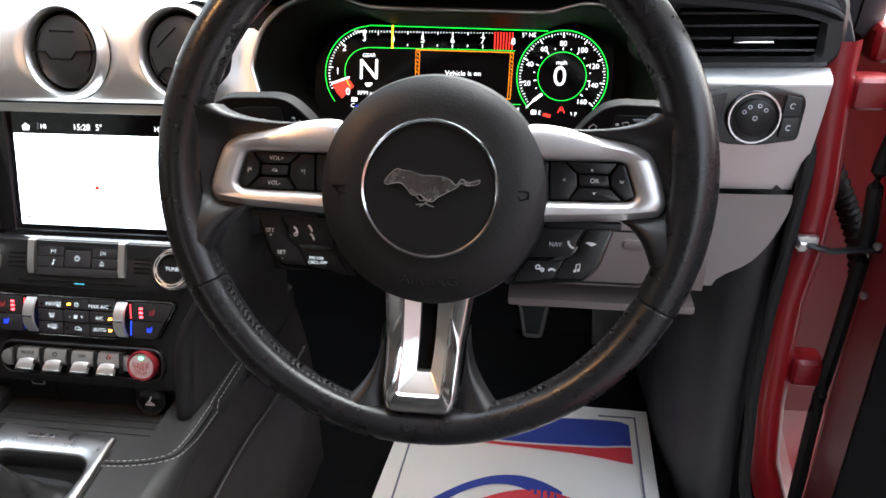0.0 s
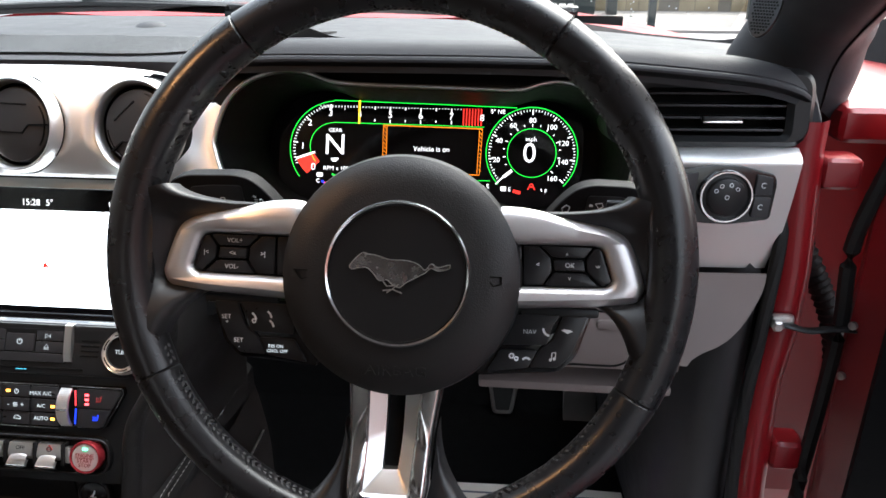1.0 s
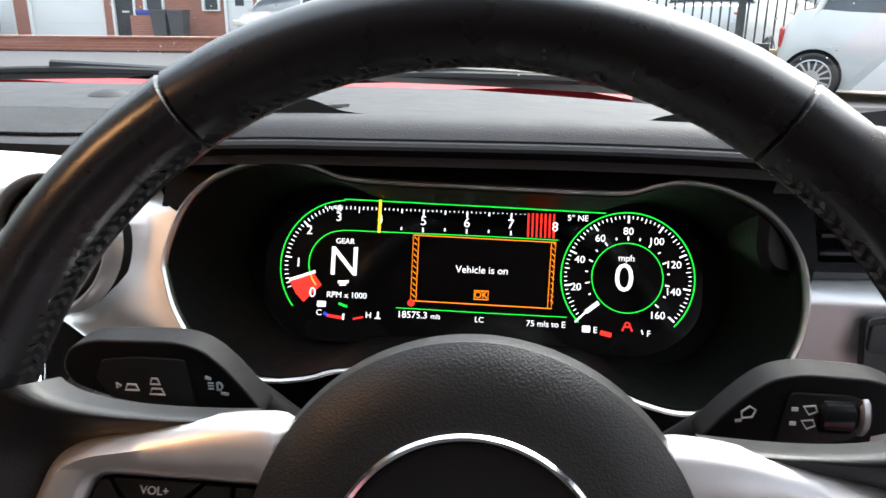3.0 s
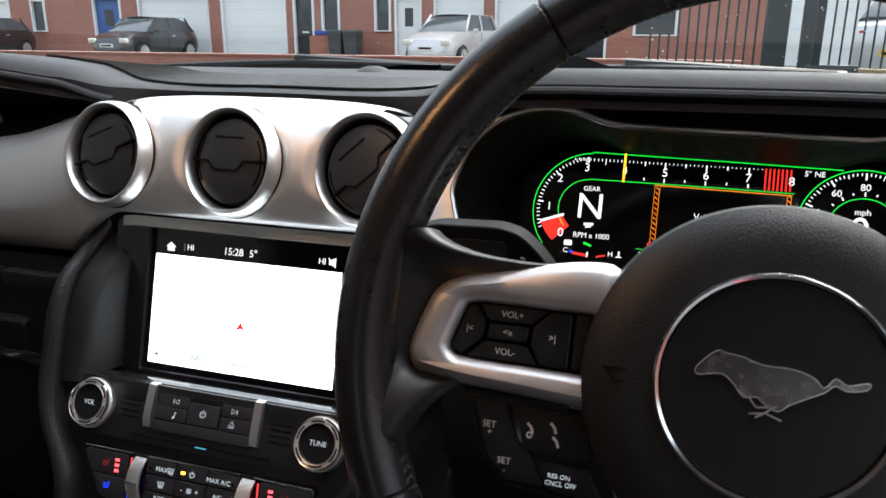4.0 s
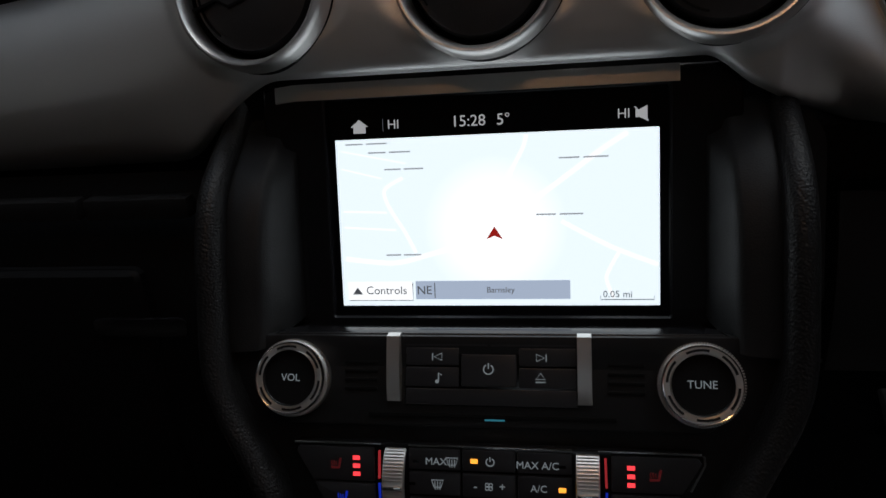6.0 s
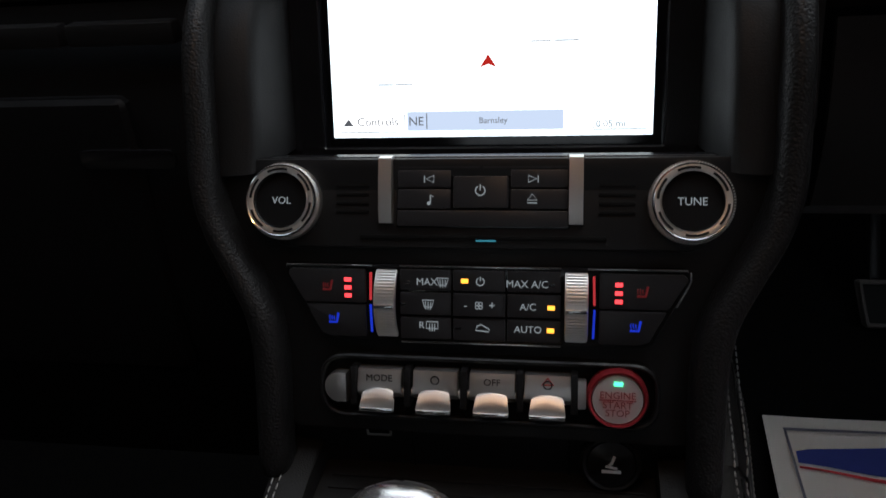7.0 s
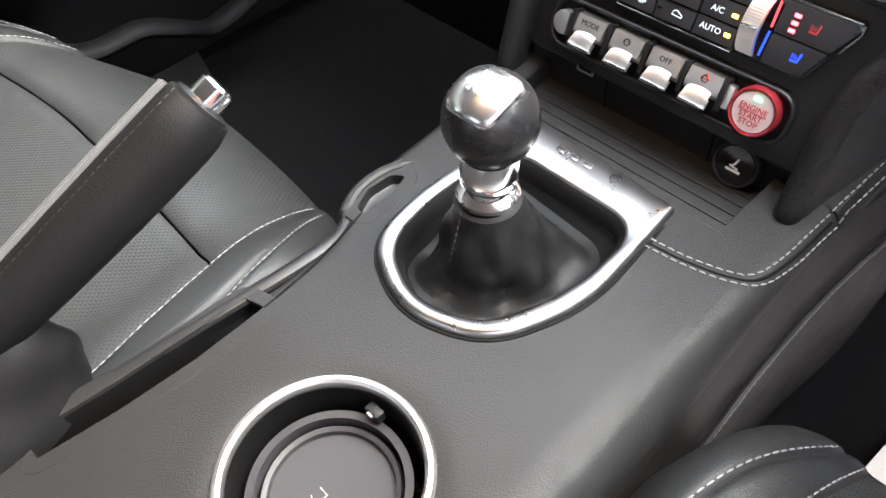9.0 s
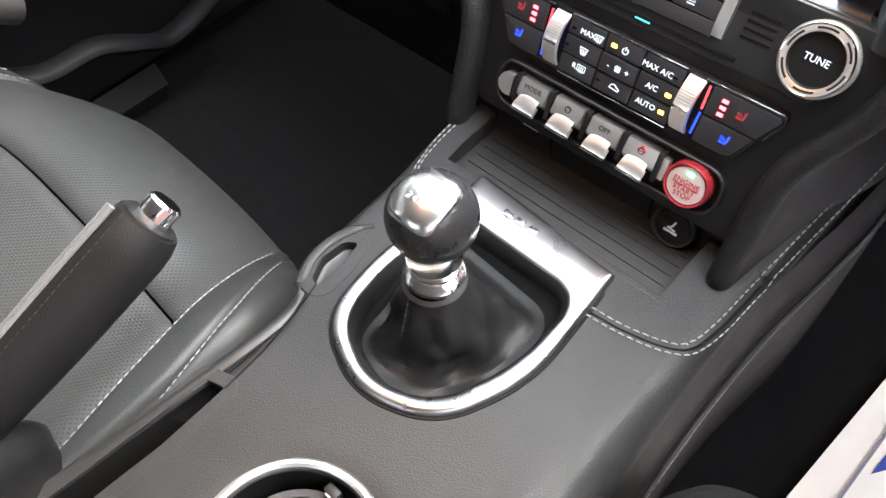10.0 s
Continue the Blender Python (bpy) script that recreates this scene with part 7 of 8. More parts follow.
part("bracket", box(0.333, 0.786, 0.7145, 0.022, 0.010, 0.014, 0.004), STEEL, hinge)
part("bolt", lathe([(0.006, 0), (0.006, 0.005), (0.004, 0.007), (0, 0.007)], 6), STEEL, hinge, m=pose(0.327, 0.781, 0.713, 90))
gaiter = thing("cable_gaiter", "ribbed black rubber cable gaiter between body and door", "cable")
gp = spline([(0.372, 0.872, 0.760), (0.388, 0.870, 0.731), (0.400, 0.868, 0.708), (0.413, 0.866, 0.680), (0.424, 0.866, 0.645), (0.430, 0.868, 0.615)], 7)
part("hose", tube(gp, [0.0125 if i % 2 else 0.0098 for i in range(len(gp))], 12), RUBBER, gaiter)
door = thing("driver_door", "red car door standing open with black trim edge", "car door", pose(0.404, 0.81, 0, 0, 0, -52))
part("end_face", rings([[(0.05, -0.020, z), (0.012, -0.018, z), (0.0, 0.0, z), (0.035, 0.040, z), (0.055, 0.065, z), (0.09, 0.075, z)] for z in (0.27, 0.5, 0.75, 0.93)], False), RED_PAINT, door)
part("inner_skin", box(0.59, -0.040, 0.555, 1.06, 0.05, 0.53, 0.015, 3), MATT, door, "black inner trim")
part("upper_panel", box(0.58, -0.012, 0.86, 1.08, 0.05, 0.13, 0.015, 3), RED_PAINT, door, "red inner door frame")
part("outer_skin", box(0.62, 0.045, 0.60, 1.10, 0.06, 0.66, 0.02, 3), RED_PAINT, door)
part("edge_seal", tube(spline([(0.006, -0.022, 0.30), (0.000, -0.020, 0.50), (0.002, -0.020, 0.60), (0.004, -0.020, 0.71), (0.0, -0.020, 0.80), (0.03, -0.022, 0.92)], 6), 0.0075, 8), RUBBER, door)
for z in (0.66, 0.715):
    part("rivet", lathe([(0.004, 0), (0.004, 0.004), (0, 0.005)], 10), STEEL, door, m=pose(0.018, -0.022, z, 90))

# passenger door
pdoor = thing("passenger_door", "black passenger door trim with armrest and round speaker", "car door")
part("panel", box(-1.115, 0.15, 0.60, 0.03, 1.45, 0.62, 0.01), HARD, pdoor)
part("bulge", tube(spline([(-1.10, 0.80, 0.44), (-1.09, 0.62, 0.50), (-1.075, 0.45, 0.56), (-1.07, 0.1, 0.60), (-1.07, -0.3, 0.60)], 6), [0.05] * 25, 14), MATT, pdoor)
part("pull", tube(spline([(-1.02, 0.50, 0.50), (-1.00, 0.42, 0.56), (-1.01, 0.30, 0.60), (-1.03, 0.1, 0.62)], 6), 0.018, 12), STEEL, pdoor, "grey door pull")
part("pocket_lip", tube(spline([(-1.06, 0.30, 0.46), (-1.05, 0.42, 0.43), (-1.035, 0.49, 0.405), (-1.03, 0.555, 0.404), (-1.025, 0.60, 0.385), (-1.03, 0.645, 0.362), (-1.04, 0.72, 0.372), (-1.05, 0.80, 0.40)], 6), 0.018, 14, flat=0.6), MATT, pdoor, "black pocket lip")
part("pocket_face", rings([[(-1.045, 0.52 + 0.10 * k, 0.33), (-1.032, 0.52 + 0.10 * k, 0.300), (-1.045, 0.515 + 0.10 * k, 0.27)] for k in (0, 0.3, 0.7, 1)], False), HARD, pdoor, "sloping pocket face")
spk = part("speaker", lathe([(0.066, 0.0), (0.064, 0.006), (0.060, 0.008), (0.056, 0.004), (0.0, 0.0)], 40), HARD, pdoor, m=pose(-1.040, 0.70, 0.515, 90, 0, 72))
part("speaker_ring", lathe([(0.0615, 0.006), (0.060, 0.0095), (0.0585, 0.006)], 40), GLOSS, spk)
part("lower_panel", box(-1.125, 0.70, 0.45, 0.03, 1.4, 0.44), MATT, pdoor)
for nm, y0, y1, x in (("side_glass", -0.6, 0.55, -1.08),):
    g = tagged(part(nm, box(x, (y0 + y1) / 2, 1.03, 0.004, y1 - y0, 0.30), GLASS), "clear passenger side window glass", "window", kind="structure")
    g.visible_shadow = False
back = tagged(part("rear_bulkhead", box(XC, -1.02, 0.62, 1.5, 0.04, 0.72), DARK_FABRIC), "dark rear cabin wall below the back window", "wall", kind="structure")
# Unseen panels reach over the quarter windows to keep side light out.
quarter = tagged(part("quarter_blocker", box(0.40, -0.85, 0.72, 0.05, 0.5, 0.94), DARK_FABRIC), "unseen dark panel closing the rear quarter window against light", "wall", kind="structure")
tagged(part("quarter_blocker", box(-1.12, -0.85, 0.72, 0.05, 0.5, 0.94), DARK_FABRIC), "unseen dark panel closing the rear quarter window against light", "wall", kind="structure")

# interior lamp over the console
lamp = thing("roof_lamp", "overhead console with two lit warm map lamps", "lamp", pose(XC, 0.40, 1.205))
part("housing", box(0, 0, 0.012, 0.16, 0.10, 0.030, 0.008), HEADLINER, lamp)
for s in (-1, 1):
    part("lens", box(s * 0.035, -0.01, -0.006, 0.030, 0.022, 0.006, 0.002), glow("warm_map_lamp_light", (1.0, 0.50, 0.20), LAMP) if s < 0 else bpy.data.materials["warm_map_lamp_light"], lamp)

# ---- footwell ----
mat_ = thing("paper_floor_mat", "cream paper floor mat with blue and red printed bands", "floor mat", pose(0.065, 0.758, 0.283))
w2 = lambda u, v: (-0.182 - 0.030 * min(1, 1.8 * (1 - v)) * (1 - u) + 0.368 * u, -0.40 + 0.68 * v, 0.004 * math.sin(u * 7) * math.sin(v * 5 + 1))
part("sheet", sheet(w2, spread(0, 1, 20), spread(0, 1, 30), 0.0012), PAPER, mat_)


def band(name, fn0, fn1, u0, u1, material):
    rows_ = [[tuple(Vector(w2(u, fn(u))) + Vector((0, 0, 0.0016))) for u in spread(u0, u1, 24)] for fn in (fn0, lambda u: (fn0(u) + fn1(u)) / 2, fn1)]
    return part(name, rings(rows_, False), material, mat_)


tab_ = lambda *q: (lambda u: between(u, q))
edge_ = tab_((0.07, 0.893), (0.30, 0.874), (0.60, 0.862), (0.80, 0.868), (0.92, 0.880))
band("blue_band", tab_((0.07, 0.918), (0.10, 0.924), (0.35, 0.938), (0.61, 0.948), (0.88, 0.955), (0.92, 0.946)), edge_, 0.07, 0.92, BLUE_INK)
band("red_band", lambda u: edge_(u) - 0.006, tab_((0.07, 0.882), (0.30, 0.860), (0.60, 0.842), (0.80, 0.832), (0.92, 0.825)), 0.07, 0.92, RED_INK)
band("blue_oval", lambda u: 0.764 - 1.1 * (u - 0.47) ** 2, lambda u: 0.738 - 1.5 * (u - 0.44) ** 2, 0.10, 0.66, BLUE_INK)
band("red_oval", lambda u: 0.726 - 0.9 * (u - 0.56) ** 2, lambda u: 0.698 - 1.1 * (u - 0.55) ** 2, 0.24, 0.82, RED_INK)
part("border", rings([[tuple(Vector(w2(u, v)) + Vector((0, 0, 0.0016))) for u, v in q] for q in ([(0.05, 0.02), (0.05, 0.97), (0.95, 0.975), (0.95, 0.02)], [(0.058, 0.02), (0.058, 0.964), (0.942, 0.969), (0.942, 0.02)])], False), GREY_INK, mat_)


def pedal(x, top_w, foot_w, drop, label, ribbed):
    """A hanging pedal pad on its arm; the brake has a raised border round a sunk face."""
    p = thing("pedal", label, "pedal", pose(x, 1.255, 0.300, 62))
    line = fillet([(-top_w, 0.030), (top_w, 0.030), (foot_w, -drop), (-foot_w, -drop)], [0.006, 0.006, 0.009, 0.009] if ribbed else 0.004)
    part("pad", prism(line, 0, 0.008, 0.003), PEDAL, p)
    if ribbed:
        part("border", collar(shrink(line, 0.0015), shrink(line, 0.0065), 0.0075, 0.0115, 0.0012), PEDAL, p)
        part("sunk_face", prism(shrink(line, 0.0072), 0.0078, 0.0088), RUBBER, p, "dark sunk rubber")
    else:
        part("edge_bead", collar(shrink(line, 0.0005), shrink(line, 0.0030), 0.0075, 0.0092, 0.0006), PEDAL, p)
    part("arm", box(0, 0.10, -0.012, 0.014, 0.20, 0.010, 0.003), HARD, p)


pedal(0.0685, 0.029, 0.0175, 0.034, "worn grey rubber brake pedal with raised border", True)
pedal(0.2025, 0.0290, 0.0275, 0.042, "plain grey rubber accelerator pedal pad", False)


# ---- seats ----
def seat_z(u, y):
    """Height of a cushion; u runs from -1 to 1 across it."""
    b = max(0, abs(u) - 0.64) / 0.36
    z = 0.478 + 0.024 * math.sin(min(1, b * 1.6) * math.pi / 2) - 0.055 * max(0, b - 0.62) ** 2 / 0.144
    f = max(0, y - 0.34) / 0.16
    z += 0.010 * math.sin(min(1, max(0, y + 0.1) / 0.4) * math.pi / 2)
    z -= 0.12 * max(0, f - 0.35) ** 2.2
    return z


FRONT = [(-1.0, -0.080), (-0.87, -0.056), (-0.58, -0.018), (-0.25, 0.009), (0.0, 0.013), (0.30, 0.011), (0.55, 0.006), (0.755, -0.003), (0.90, -0.018), (1.0, -0.035)]


def seat(cx, dy, dz=0.0, W=0.232, door=-1):
    s = thing("front_seat", "black leather front seat with perforated centre and pale stitching", "car seat", pose(cx, dy, dz), "front seats")
    seam_in = lambda y: between(y, [(0.10, 0.84), (0.27, 0.83), (0.33, 0.785), (0.39, 0.735), (0.45, 0.69), (0.50, 0.67)])
    seam_out = lambda y: between(y, [(0.10, 0.92), (0.34, 0.893), (0.40, 0.86), (0.435, 0.823), (0.478, 0.76), (0.50, 0.74)])

    def spot(u, y, sink=0.0):
        k = 1 - 0.06 * max(0, (y - 0.42) / 0.08) ** 2
        bow = between(max(-1, min(1, -u * door)), FRONT) * min(1, max(0, y - 0.22) / 0.28) ** 1.5
        return (u * W * k, y + bow, seat_z(u, y) - sink)

    rows_ = lambda y0, y1: sorted(set(spread(y0, y1, max(8, int((y1 - y0) / 0.014))) + [y0 + 0.003, y1 - 0.003]))
    cols_ = sorted(set(spread(0, 1, 16) + [0.02, 0.98]))

    def panel(lo, hi, y0, y1):
        def fn(v, y):
            a, b = lo(y), hi(y)
            u = a + (b - a) * v
            e = min(abs(u - a), abs(u - b)) * W
            g = 0.0035 * max(0, 1 - e / 0.007) ** 2 + 0.0035 * max(0, 1 - min(abs(y - y0), abs(y - y1)) / 0.007) ** 2
            return spot(u, y, g)
        return sheet(fn, cols_, rows_(y0, y1))

    part("cushion_centre", panel(lambda y: -seam_in(y), seam_in, -0.25, 0.388), SEAT_PERF, s, "perforated centre")
    part("cushion_front", panel(lambda y: -seam_in(y), seam_in, 0.390, 0.50), SEAT_PERF, s, "thigh support")
    for e in (-1, 1):
        near = (lambda y: e * seam_in(y))
        mid = (lambda y: e * seam_out(y))
        far = (lambda y: e * 1.0)
        part("bolster_strip", panel(near, mid, -0.25, 0.50), SEAT, s, "smooth side strip")
        part("bolster", panel(mid, far, -0.25, 0.50), SEAT, s, "side bolster")
        part("bolster_side", rings([[spot(e * (1 + 0.02 * k), y, 0.07 * k) for y in spread(-0.25, 0.50, 20)] for k in (0, 0.4, 1, 2)], False), SEAT, s)
        for fn_, off in ((seam_in, 0.016), (seam_out, 0.014)):
            ln = [tuple(Vector(spot(e * (fn_(y) + off), y)) + Vector((0, 0, 0.0006))) for y in spread(0.0, 0.49, 60)]
            part("seam_stitching", stitches(ln, 0.0045, 0.0018, 0.0006), THREAD, s)
    part("front_face", rings([[tuple(Vector(spot(u, 0.50)) + Vector((0, -0.003 - 0.015 * k, -0.10 * k))) for u in spread(-1, 1, 24)] for k in (0, 0.3, 1, 2)], False), SEAT, s)
    part("backrest", box(0, -0.33, 0.78, 0.44, 0.14, 0.62, 0.05, 4), SEAT, s)
    part("base", box(0, 0.05, 0.36, 0.40, 0.60, 0.16, 0.02), HARD, s)
    return s


seat(-0.770, 0.0, 0.0, 0.290)
seat(-0.004, 0.057, 0.059, door=1)


# ---- bonnet and wipers ----
bonnet = thing("bonnet", "dark red painted car bonnet beyond the windscreen", "car bonnet")
part("skin", sheet(lambda u, s: (XC + u * 0.80, 1.50 + 1.05 * s - 0.08 * abs(u) ** 2, 0.918 - 0.015 * s - 0.10 * s ** 3 + 0.010 * math.exp(-((abs(u) - 0.55) / 0.12) ** 2) - 0.052 * abs(u) ** 4), spread(-1, 1, 40), spread(0, 1, 20), 0.01), BONNET_PAINT, bonnet)
cowl = thing("scuttle", "black plastic scuttle panel under the wipers", "trim")
part("panel", sheet(lambda u, s: (XC + u * 0.78, 1.37 + 0.16 * s - 0.09 * abs(u) ** 2, 0.925 - 0.01 * s - 0.10 * max(0, abs(u) - 0.45) ** 1.2), spread(-1, 1, 24), spread(0, 1, 3), 0.01), RUBBER, cowl)
for x0, x1 in ((-0.95, -0.42), (-0.42, 0.15)):
    w = thing("wiper", "black windscreen wiper resting at the foot of the glass", "wiper", group="two wipers")
    part("blade", tube(spline([(x0, 1.40, 0.930), ((x0 + x1) / 2, 1.425, 0.941), (x1, 1.41, 0.938)], 8), 0.008, 8), RUBBER, w)
    part("arm", tube([(x1 + 0.02, 1.46, 0.934), ((x0 + x1) / 2, 1.43, 0.949)], 0.009, 8), HARD, w)

# ---- street ----
ASPHALT = mat("wet_asphalt", (0.060, 0.060, 0.062), 0.6, vary=0.25, vscale=3, bump=0.4, bscale=120)
PAVING = mat("concrete_paving", (0.17, 0.155, 0.14), 0.8, vary=0.15, vscale=2, bump=0.2, bscale=80)
BRICK = bricks("red_brick", (0.36, 0.13, 0.085), (0.28, 0.10, 0.07), (0.34, 0.29, 0.25), 2.0)
GARAGE = mat("white_garage_door", (0.78, 0.78, 0.77), 0.5, vary=0.05, vscale=2)
BLUE_DOOR = mat("blue_door_paint", (0.02, 0.09, 0.30), 0.4, vary=0.1, vscale=4)
DARK_DOOR = mat("black_door_paint", (0.02, 0.025, 0.03), 0.3, vary=0.1, vscale=4)
UPVC = mat("white_plastic_frame", (0.75, 0.75, 0.74), 0.4, vary=0.05)
WINDOW = mat("dark_window_glass", (0.05, 0.06, 0.065), 0.08, vary=0.3, vscale=2)
ROOF = mat("brown_roof_tiles", (0.13, 0.09, 0.075), 0.8, vary=0.3, vscale=5, bump=0.5, bscale=20)
STONE = mat("sandstone", (0.27, 0.21, 0.125), 0.9, vary=0.45, vscale=5, bump=0.8, bscale=22)
MORTAR = mat("weathered_mortar", (0.13, 0.11, 0.085), 0.95, vary=0.3, vscale=6, bump=0.5, bscale=40)
IRON = mat("dark_green_iron", (0.02, 0.028, 0.028), 0.45, vary=0.2, vscale=10)
CAR_WHITE = mat("pearl_white_paint", (0.60, 0.60, 0.59), 0.25, vary=0.03, coat=1.0)
CAR_SILVER = mat("silver_car_paint", (0.55, 0.55, 0.55), 0.3, 0.4, vary=0.04, coat=1.0)
CAR_DARK = mat("dark_car_paint", (0.015, 0.016, 0.018), 0.25, vary=0.1, coat=1.0)
TYRE = mat("tyre_rubber", (0.02, 0.02, 0.02), 0.85, vary=0.2)
HUBCAP = mat("alloy_wheel", (0.6, 0.6, 0.6), 0.35, 0.8, vary=0.05)
HEADLIGHT = mat("headlight_glass", (0.6, 0.58, 0.52), 0.1, vary=0.1)
PLATE_Y = mat("yellow_plate", (0.75, 0.45, 0.02), 0.5, vary=0.05)
TAIL = mat("red_tail_lamp", (0.4, 0.01, 0.01), 0.2, vary=0.1)
BIN = mat("grey_bin_plastic", (0.05, 0.055, 0.06), 0.5, vary=0.1)

tagged(part("ground", box(0, 0, -0.055, 1200, 1200, 0.1), ASPHALT), "wet grey asphalt road reaching the horizon", "road", kind="structure")
tagged(part("pavement", box(-14, 22.0, 0.02, 60, 5.6, 0.10, 0.01), PAVING), "pale concrete drives and pavement", "pavement", kind="structure")
tagged(part("pavement", box(3.2, 10.4, 0.0, 9, 2.4, 0.06, 0.01), PAVING), "pale pavement beside the stone wall", "pavement", kind="structure")
low = thing("garden_wall", "low red brick garden wall along the pavement", "wall")
part("wall", box(-16, 19.1, 0.17, 34, 0.22, 0.30), BRICK, low)
part("coping", box(-16, 19.1, 0.35, 34.1, 0.30, 0.06, 0.015), BRICK, low)

# Unseen walls added on both sides to hold back sky light from the cabin.
DARK_BLOCKER = mat("dark_sky_blocker", (0.12, 0.118, 0.115), 0.9, vary=0.3, vscale=1.5, bump=0.3, bscale=40)
for x, h, m_, lbl in ((-3.0, 4.2, DARK_BLOCKER, "unseen dark wall added to block sky light on the passenger side"), (5.5, 3.0, BRICK, "unseen brick wall added to block sky light at the open door")):
    tagged(part("side_wall", box(x, -6.0, h / 2, 0.3, 14.6, h), m_), lbl, "wall", kind="structure")

FY = 25.0


def opening(parent, x0, x1, z0, z1, m_, name, pane_rows=0):
    """A framed door or window set in the facade."""
    o = part(name, box((x0 + x1) / 2, FY + 0.10, (z0 + z1) / 2, x1 - x0, 0.06, z1 - z0, 0.01), m_, parent)
    fr = collar(rrect(x0 - 0.06, z0 - 0.02, x1 + 0.06, z1 + 0.06, 0.01, 2), rrect(x0 + 0.02, z0 + 0.02, x1 - 0.02, z1 - 0.02, 0.01, 2), 0, 0.12, 0.01)
    part("frame", fr, UPVC, o, m=pose(0, FY + 0.05, 0, 90))
    return o


def wall_with(parent, x0, x1, h, holes):
    """Brick facade panels round the openings."""
    cuts = sorted(holes)
    x = x0
    for a, b, z0, z1 in cuts:
        if a > x:
            part("wall_panel", box((x + a) / 2, FY + 0.15, h / 2, a - x, 0.30, h), BRICK, parent)
        if z0 > 0.02:
            part("wall_panel", box((a + b) / 2, FY + 0.15, z0 / 2, b - a, 0.30, z0), BRICK, parent)
        part("wall_panel", box((a + b) / 2, FY + 0.15, (z1 + h) / 2, b - a, 0.30, h - z1), BRICK, parent)
        x = b
    part("wall_panel", box((x + x1) / 2, FY + 0.15, h / 2, x1 - x, 0.30, h), BRICK, parent)


def house(x0, x1, holes, label):
    h = thing("terraced_house", label, "house", group="terraced houses")
    wall_with(h, x0, x1, 2.75, [q[:4] for q in holes])
    part("upper_wall", box((x0 + x1) / 2, FY + 0.15, 4.0, x1 - x0, 0.30, 2.5), BRICK, h)
    for a, b, z0, z1, m_, name in holes:
        d_ = opening(h, a, b, z0, z1, m_, name)
        if name == "garage_door":
            for k in range(1, 4):
                part("groove", box((a + b) / 2, FY + 0.068, z0 + (z1 - z0) * k / 4, b - a - 0.1, 0.006, 0.02), MARK, d_)
        if name == "front_door":
            part("door_glass", box((a + b) / 2, FY + 0.066, z0 + 1.45, (b - a) * 0.35, 0.01, 0.6), WINDOW, d_)
            part("letter_plate", box((a + b) / 2, FY + 0.066, z0 + 0.95, 0.25, 0.012, 0.06), UPVC, d_)
    for k in range(2):
        x = x0 + (x1 - x0) * (0.28 + 0.44 * k)
        o = part("upper_window", box(x, FY - 0.01, 4.1, 1.1, 0.06, 1.1), WINDOW, h)
        part("window_frame", collar(rrect(-0.6, -0.6, 0.6, 0.6, 0.02, 2), rrect(-0.52, -0.52, 0.52, 0.52, 0.02, 2), 0, 0.10, 0.01), UPVC, o, m=pose(x, FY, 4.1, 90))
    part("roof", rings([[(x0 - 0.05, FY - 0.35, 5.2), (x1 + 0.05, FY - 0.35, 5.2)], [(x0 - 0.05, FY + 3.5, 7.4), (x1 + 0.05, FY + 3.5, 7.4)], [(x0 - 0.05, FY + 7.4, 5.2), (x1 + 0.05, FY + 7.4, 5.2)]], False), ROOF, h)
    part("side_wall", box((x0 + x1) / 2, FY + 7.0, 2.6, x1 - x0, 0.3, 5.2), BRICK, h)
    return h


G, D_, Wn = "garage_door", "front_door", "window"
house(-30.0, -23.4, [(-28.9, -26.5, 0, 2.1, GARAGE, G), (-25.3, -24.7, 0.95, 2.1, WINDOW, Wn)], "red brick terraced house with white garage door")
house(-23.4, -16.85, [(-22.25, -21.05, 0, 2.15, BLUE_DOOR, D_), (-20.15, -17.15, 0, 2.2, GARAGE, G)], "red brick terraced house with blue front door and white garage")
house(-16.85, -11.0, [(-16.5, -13.95, 0, 2.3, GARAGE, G), (-13.55, -12.85, 0, 2.2, DARK_DOOR, D_), (-12.45, -11.85, 1.0, 2.2, WINDOW, Wn)], "red brick terraced house with white garage and black door")
house(-11.0, -6.45, [(-10.45, -9.95, 1.0, 2.1, WINDOW, Wn), (-9.70, -8.85, 0, 2.1, UPVC, D_), (-8.30, -6.70, 0, 2.2, GARAGE, G)], "red brick terraced house with white front door")
house(-6.45, 1.5, [(-6.2, -4.5, 0, 2.2, GARAGE, G), (-3.6, -2.7, 0, 2.1, DARK_DOOR, D_), (-1.8, -0.6, 0.9, 2.1, WINDOW, Wn)], "red brick terraced house with white garage")
house(1.5, 9.5, [(2.2, 4.6, 0, 2.2, GARAGE, G), (5.5, 6.4, 0, 2.1, UPVC, D_)], "red brick terraced house behind the railings")
for x in (-11.55, -10.98):
    b_ = thing("wheelie_bin", "dark grey wheelie bin standing by the house wall", "bin", group="wheelie bins")
    part("body", rings([[(x + k * a, 24.2 + k * b2, z) for a, b2 in ((-0.25, -0.28), (0.25, -0.28), (0.25, 0.28), (-0.25, 0.28))] for z, k in ((0.08, 0.8), (0.95, 1.0))], True, (True, True)), BIN, b_)
    part("lid", box(x, 24.2, 0.99, 0.54, 0.62, 0.07, 0.02), BIN, b_)
planter = thing("brick_planter", "low brick porch wall with blue box on top", "wall")
part("wall", box(-12.1, 24.4, 0.42, 1.1, 0.25, 0.84), BRICK, planter)
blue = thing("blue_recycling_box", "blue plastic recycling box on the porch wall", "box")
part("box", box(-12.1, 24.4, 0.93, 0.7, 0.3, 0.16, 0.03), mat("blue_plastic", (0.02, 0.05, 0.30), 0.4), blue)


